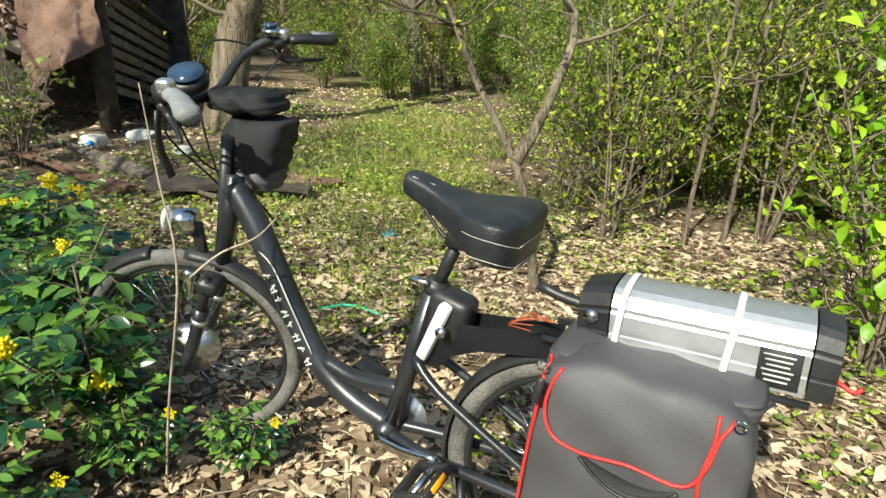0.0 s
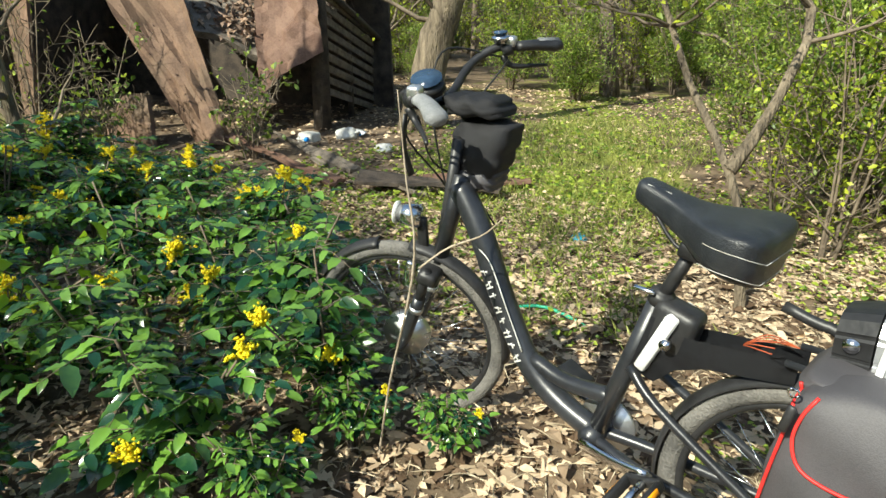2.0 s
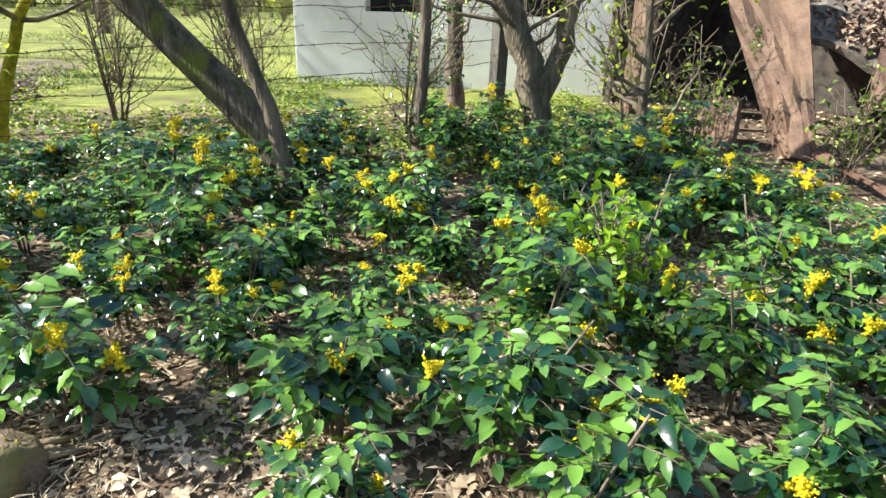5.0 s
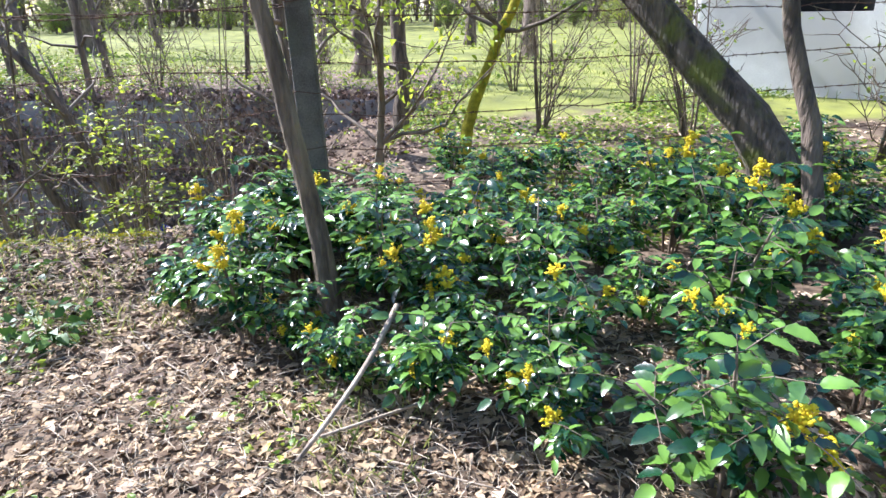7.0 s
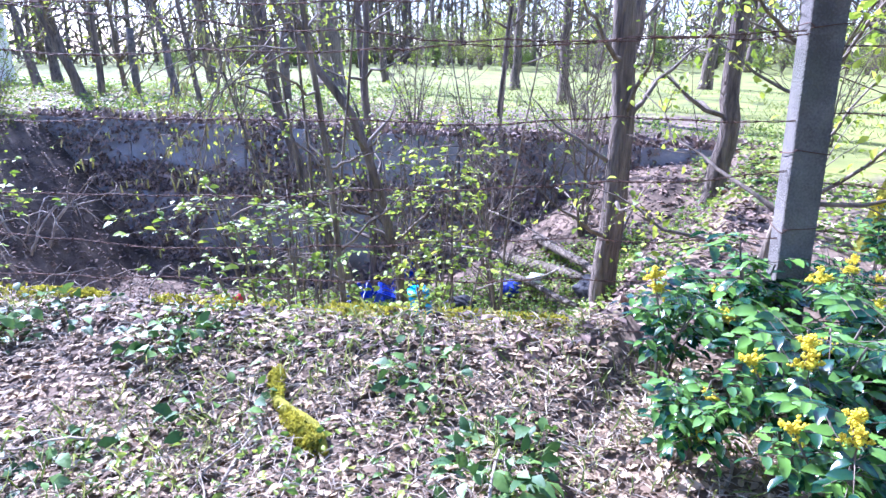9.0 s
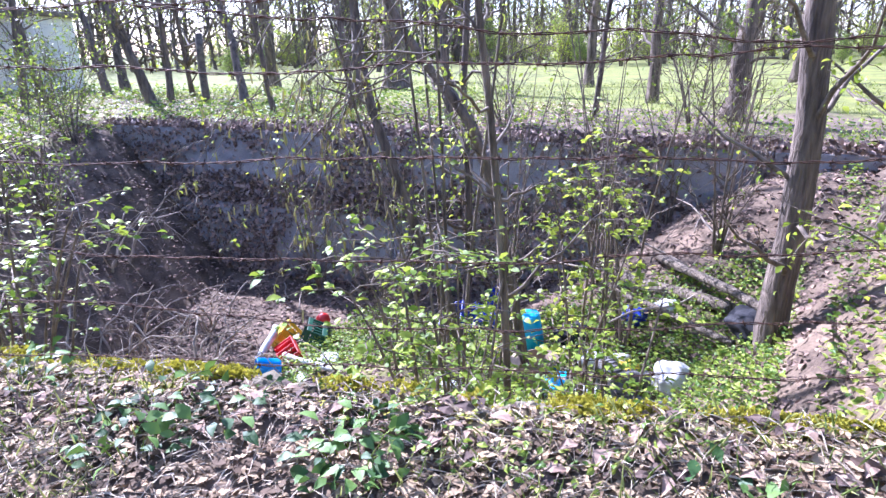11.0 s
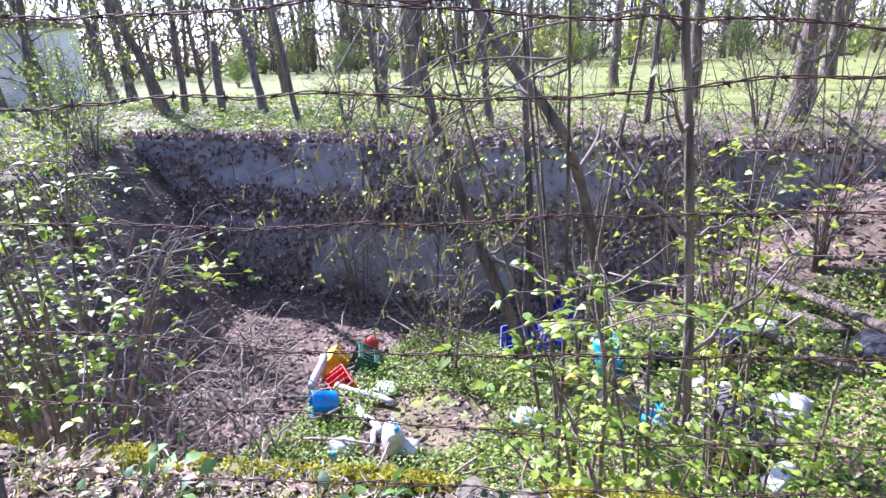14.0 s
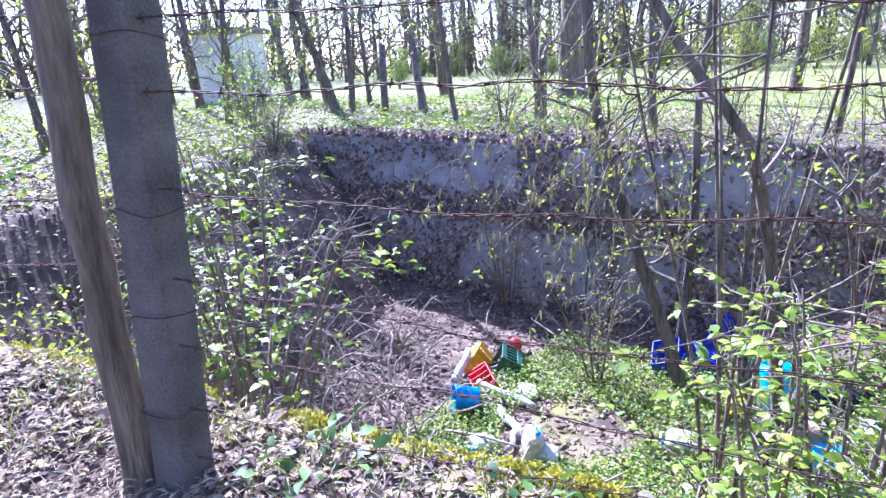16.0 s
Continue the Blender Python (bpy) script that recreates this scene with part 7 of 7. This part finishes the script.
BUCKET = [(0.001, 0.0), (0.11, 0.0), (0.115, 0.01), (0.135, 0.25), (0.142, 0.255), (0.142, 0.265), (0.132, 0.265), (0.11, 0.02), (0.001, 0.015)]
turned("bucket", -5.72, -9.72, BUCKET, M_SKYBLUE, "bright blue plastic bucket lying on its side", "bucket", (80, 0, 55), 0.13)
turned("barrel", -7.08, -7.2, [(0.001, 0), (0.13, 0), (0.14, 0.02), (0.14, 0.2), (0.145, 0.21), (0.14, 0.22), (0.14, 0.42), (0.13, 0.44), (0.05, 0.44), (0.001, 0.44)], M_TURQ, "turquoise plastic barrel among rubbish", "barrel", (8, 5, 0))
turned("red_ball", -7.05, -10.3, [(0.001, 0), (0.05, 0.015), (0.085, 0.05), (0.1, 0.1), (0.085, 0.15), (0.05, 0.185), (0.001, 0.2)], M_REDPL, "small red plastic ball", "ball")


def jerrycan(x, y, turn, label, s=1.0, rot=(0, 0)):
    ob = thing("plastic_jug", pose(x, y, gz(x, y) + 0.02, rot[0], rot[1], turn), label, "jug", "white plastic jugs")
    soft_box("body", 0.24 * s, 0.22 * s, 0.15 * s, 0, 0.27 * s, M_DIRTYWHITE, ob, "", int(x * 100) % 97, 0, 0.01, 6, 0.004)
    part("neck", cyl_bm(0.022, 0.022, 0.04, 14, pose(0.06 * s, 0, 0.285 * s)), M_DIRTYWHITE, ob)
    part("cap", cyl_bm(0.026, 0.024, 0.022, 14, pose(0.06 * s, 0, 0.308 * s)), M_SKYBLUE, ob, "blue screw cap")
    tube("handle", [(-0.08 * s, 0, 0.26 * s), (-0.07 * s, 0, 0.31 * s), (0.0, 0, 0.315 * s), (0.03 * s, 0, 0.27 * s)], 0.012 * s, M_DIRTYWHITE, ob, "", 8, 12)
    return ob


jerrycan(-5.42, -8.78, 50, "dirty white plastic jug standing in the pit", 1.0, (-8, 12))
jerrycan(-5.33, -9.16, 80, "crumpled dirty white plastic jug lying down", 0.95, (75, 0))
jerrycan(-5.5, -8.52, 10, "small dirty white plastic jug on its side", 0.7, (80, 30))
jerrycan(-6.3, -7.6, 30, "white plastic jug lying in green plants", 1.0, (80, 10))
jerrycan(-4.45, 4.5, 10, "dirty white plastic jug by the collapsed shed", 0.8, (85, 0))
jerrycan(-4.25, 4.62, 120, "grey-white plastic bottle by the shed", 0.8, (80, 20))


def bag_heap(x, y, s, mat, label, seed, flat=0.6):
    r = np.random.default_rng(seed)
    bm = bmesh.new()
    bmesh.ops.create_icosphere(bm, subdivisions=4, radius=1)
    for v in bm.verts:
        n = v.co.normalized()
        d = 1 + 0.28 * noise.noise(n * 1.7 + Vector((seed, 0, 0))) + 0.10 * noise.noise(n * 5 + Vector((0, seed, 0))) + 0.05 * abs(noise.noise(n * 11))
        v.co = Vector((n.x * d * s, n.y * d * s * 0.8, max(-0.25 * s, n.z * d * s * flat)))
    ob = part("rubbish_bag", bm, mat, None)
    ob.matrix_basis = pose(x, y, gz(x, y) + 0.22 * s, 0, 0, r.uniform(0, 360))
    return tagged(ob, label, "rubbish bag", "rubbish bags in the pit")


bag_heap(-6.5, -5.62, 0.20, M_DIRTYWHITE, "crumpled white plastic bag in the pit", 3, 0.9)
bag_heap(-6.65, -6.05, 0.14, M_YELLOW, "torn yellow plastic bag in the pit", 4)
bag_heap(-6.8, -6.38, 0.17, M_DIRTYWHITE, "crumpled white plastic bag among sticks", 5)
bag_heap(-7.35, -6.2, 0.16, M_BLUE, "dark blue plastic bag in the pit", 6)
bag_heap(-6.78, -5.05, 0.26, M_CANVAS2, "black rubbish bag by the tree foot", 7)
bag_heap(-7.2, -6.75, 0.22, M_CANVAS2, "black plastic bag in the rubbish heap", 8)
bag_heap(-6.78, -6.15, 0.12, M_DIRTYWHITE, "small white bag in the rubbish heap", 9)
bag_heap(-4.95, -8.9, 0.10, M_DIRTYWHITE, "small crumpled white film in the pit", 10, 0.4)
bag_heap(-6.3, -9.5, 0.16, M_DIRTYWHITE, "grey crumpled film among sticks", 11, 0.35)
bag_heap(-4.14, 1.78, 0.07, M_SKYBLUE, "scrap of bright blue plastic film", 12, 0.5)
bag_heap(-3.45, 4.35, 0.12, M_DIRTYWHITE, "white crumpled plastic bag on the ground", 13, 0.35)
bag_heap(-1.02, 2.88, 0.06, M_TURQ, "scrap of pale blue plastic on the grass", 14, 0.3)
bag_heap(-3.55, -3.0, 0.03, M_RED, "tiny red rag on a bush", 15, 0.6)
for q, (x, y, r, mat, lab) in enumerate(((-6.35, -6.3, 0.13, M_WHITE, "crumpled white film in the rubbish heap"), (-6.15, -6.35, 0.09, M_TURQ, "scrap of pale blue film in the rubbish heap"),
                                        (-6.05, -5.95, 0.12, M_YELLOW, "torn orange-yellow bag in the rubbish heap"), (-5.75, -5.6, 0.15, M_DIRTYWHITE, "round white plastic bag in the rubbish heap"),
                                        (-5.3, -5.75, 0.10, M_CANVAS2, "black scrap of plastic in the rubbish heap"), (-5.2, -5.95, 0.08, M_DIRTYWHITE, "crushed white carton in the rubbish heap"),
                                        (-5.35, -5.45, 0.09, M_BLUE, "dark blue film in the rubbish heap"), (-6.6, -6.75, 0.11, M_SKYBLUE, "bright blue plastic bag in the rubbish heap"),
                                        (-6.0, -6.7, 0.10, M_DIRTYWHITE, "muddy white bottle scrap in green plants"), (-5.7, -7.4, 0.09, M_DIRTYWHITE, "crumpled white film in green plants"),
                                        (-7.4, -5.9, 0.13, M_DIRTYWHITE, "grey-white sack by the fallen logs"), (-7.0, -7.55, 0.12, M_YELLOW, "yellow plastic scrap beside a blue crate"),
                                        (-6.9, -6.95, 0.15, M_CANVAS2, "black sack in the rubbish heap"))):
    bag_heap(x, y, r, mat, lab, 30 + q, 0.45 + 0.1 * (q % 4))
turned("plate", -4.2, 4.85, [(0.001, 0), (0.10, 0.0), (0.14, 0.02), (0.142, 0.024), (0.10, 0.008), (0.001, 0.008)], M_WHITE, "white plastic plate on the ground", "plate", (6, 4, 0), 0.02)
for x, y, turn, tilt in ((-6.28, -5.78, 0, 12), (-6.22, -6.05, 40, 80)):
    V, F = ring_arrays(0.21, 0.085, 48, 14, (0.8, 1.0))
    ob = thing("car_tyre", pose(x, y, gz(x, y) + (0.09 if tilt < 40 else 0.2), 90 - tilt, 0, turn), "old black car tyre dumped in the pit", "tyre", "car tyres")
    put("casing", quick_mesh("casing", V, F, M_RUBBER), ob)
    for k in range(40):
        a = k * 2 * math.pi / 40
        bm = box_bm(0.012, 0.13, 0.022, 0.002, 1, pose(0.277 * math.cos(a), 0, 0.277 * math.sin(a), 0, -math.degrees(a), 0))
        part("tread_block", bm, M_RUBBER, ob, smooth=False)
box = thing("cardboard_box", pose(-6.5, -6.88, gz(-6.5, -6.88), 8, -6, 35), "open brown cardboard box sagging in the rubbish", "box")
for s in (-1, 1):
    part("side", box_bm(0.34, 0.008, 0.3, 0.002, 1, pose(0, 0.14 * s, 0.15)), M_CARD, box, smooth=False)
    part("end", box_bm(0.008, 0.28, 0.3, 0.002, 1, pose(0.17 * s, 0, 0.15)), M_CARD, box, smooth=False)
    part("flap", box_bm(0.33, 0.14, 0.006, 0.002, 1, pose(0, 0.2 * s, 0.27, -40 * s)), M_CARD, box, smooth=False)
part("bottom", box_bm(0.33, 0.27, 0.008, 0.002, 1, pose(0, 0, 0.006)), M_CARD, box, smooth=False)
wb = thing("styrofoam_box", pose(-6.35, -6.62, gz(-6.35, -6.62), 5, 8, 20), "white foam box with a blue rim", "box")
part("body", box_bm(0.26, 0.2, 0.16, 0.015, 2, pose(0, 0, 0.08)), M_DIRTYWHITE, wb)
part("rim", box_bm(0.27, 0.21, 0.03, 0.008, 2, pose(0, 0, 0.165)), M_TURQ, wb)
for q, (a, b, r, lab) in enumerate((((-6.07, -10.02, 0.08), (-6.05, -9.2, 0.06), 0.04, 0), ((-5.8, -9.5, 0.06), (-5.55, -9.0, 0.06), 0.045, 0), ((-5.9, -10.25, 0.08), (-6.35, -10.45, 0.25), 0.05, 0), ((-5.6, -9.1, 0.05), (-5.3, -8.95, 0.05), 0.03, 0),
                                   ((-8.0, -6.6, 0.10), (-7.2, -5.3, 0.10), 0.07, 1), ((-8.1, -6.2, 0.1), (-6.7, -5.0, 0.2), 0.045, 1), ((-6.6, -5.2, 0.1), (-7.6, -6.4, 0.12), 0.03, 1), ((-2.72, -5.28, 0.01), (-2.47, -4.85, 0.01), 0.022, 3))):
    A, B = np.array(a), np.array(b)
    A[2] += gz(A[0], A[1])
    B[2] += gz(B[0], B[1])
    ob = tube(("pipe_piece", "log", "stump", "mossy_branch")[lab], [A, A * 0.7 + B * 0.3 + [0.03 + 0.03 * (lab == 3), 0.02, 0.01], A * 0.3 + B * 0.7 + [0.0, 0.03, 0.015], B], [r, r * 0.95, r * 0.85], (M_DIRTYWHITE, M_BARK_PALE, M_STUMP, M_MOSS)[lab], None, "", 12, 10)
    tagged(ob, ("length of dirty white pipe lying in the pit", "pale fallen log in the pit", "broken mossy stump among leaves", "short branch covered in yellow moss")[lab], ("pipe", "log", "stump", "branch")[lab])

rng = np.random.default_rng(97)
n = 2600
u, a = rng.uniform(0, 1, n), rng.uniform(-0.4, 3.5, n)
C = np.stack([-2.72 + 0.25 * u + 0.05 * np.sin(u * 3.1), -5.28 + 0.43 * u + 0.02 * np.sin(u * 3.1), 0.02 + 0.028 * np.sin(a)], 1)
C[:, 0] += 0.03 * np.cos(a)
C[:, 2] += ground_z(C[:, 0], C[:, 1])
C = C[waves(C[:, 0], C[:, 1], 9, 98) > -0.25]
L = rng.uniform(0.010, 0.024, len(C))
ob = put("moss_tufts", quick_mesh("moss_tufts", *leaf_arrays(C, rand_dirs(rng, len(C), 0.8), rand_dirs(rng, len(C), 0.5), L, L * 0.7), M_MOSS, False))
tagged(ob, "ragged yellow-green moss cushions on a fallen branch", "moss", kind="stuff")

rng = np.random.default_rng(58)
ob = thing("stump", pose(-1.95, -2.03, gz(-1.95, -2.03)), "broken mossy rotten stump lying among dry leaves", "stump")
P = smooth_path([(0.14, -0.27, -0.05), (0.06, -0.1, 0.01), (-0.05, 0.08, 0.02), (-0.13, 0.24, 0.0)], 22)
R = np.interp(np.linspace(0, 1, 22), [0, 0.15, 0.5, 0.85, 1], [0.05, 0.095, 0.115, 0.12, 0.085]) * rng.uniform(0.9, 1.1, 22)
put("wood", quick_mesh("wood", *tube_arrays(P, R, 22, 0.06, rng), M_STUMP), ob)
for k in range(9):
    a = rng.uniform(0, 6.283)
    e = P[-2] + np.array([0.06 * math.cos(a), 0, 0.06 * math.sin(a)])
    put("splinter", quick_mesh("splinter", *tube_arrays(np.array([e, e + [-0.02, 0.05, 0.0], e + [-0.035 + rng.normal(0, 0.01), 0.09 + rng.uniform(0, 0.05), rng.normal(0, 0.01)]]), np.array([0.022, 0.014, 0.002]), 6), M_STUMP), ob)
C = P[rng.integers(3, 20, 900)]
a = rng.uniform(0.3, 2.8, 900)
C = C + np.stack([0.108 * np.cos(a), rng.normal(0, 0.02, 900), 0.108 * np.sin(a)], 1)
C = C[waves(C[:, 0] * 3, C[:, 1] * 3, 4, 99) > 0.0]
L = rng.uniform(0.01, 0.022, len(C))
put("leaf_cover", quick_mesh("leaf_cover", *leaf_arrays(C, rand_dirs(rng, len(C), 0.7), rand_dirs(rng, len(C), 0.5), L, L * 0.7), M_MOSS, False), ob, "patches of yellow-green moss")

# old posts of the far fence and a grey hut beyond
for x, y, h in ((-11.9, -13.5, 1.7), (-11.6, -18.2, 1.75)):
    ob = tube("fence_stake", [(x, y, -0.2), (x + 0.02, y, h * 0.5), (x, y + 0.02, h)], [0.10, 0.095, 0.085], M_GREYWOOD, None, "", 8, 5)
    tagged(ob, "dark old wooden fence stake at the meadow edge", "stake", "stakes at the meadow edge")
hut = thing("grey_hut", pose(-12.8, -29.0, 0, 0, 0, 30), "small light grey hut beyond the trees", "hut")
part("wall", box_bm(2.2, 2.0, 2.6, 0.02, 1, pose(0, 0, 1.3)), M_RENDER, hut, smooth=False)
part("roof", box_bm(2.6, 2.4, 0.18, 0.02, 1, pose(0, 0, 2.69)), M_GREYWOOD, hut, smooth=False)
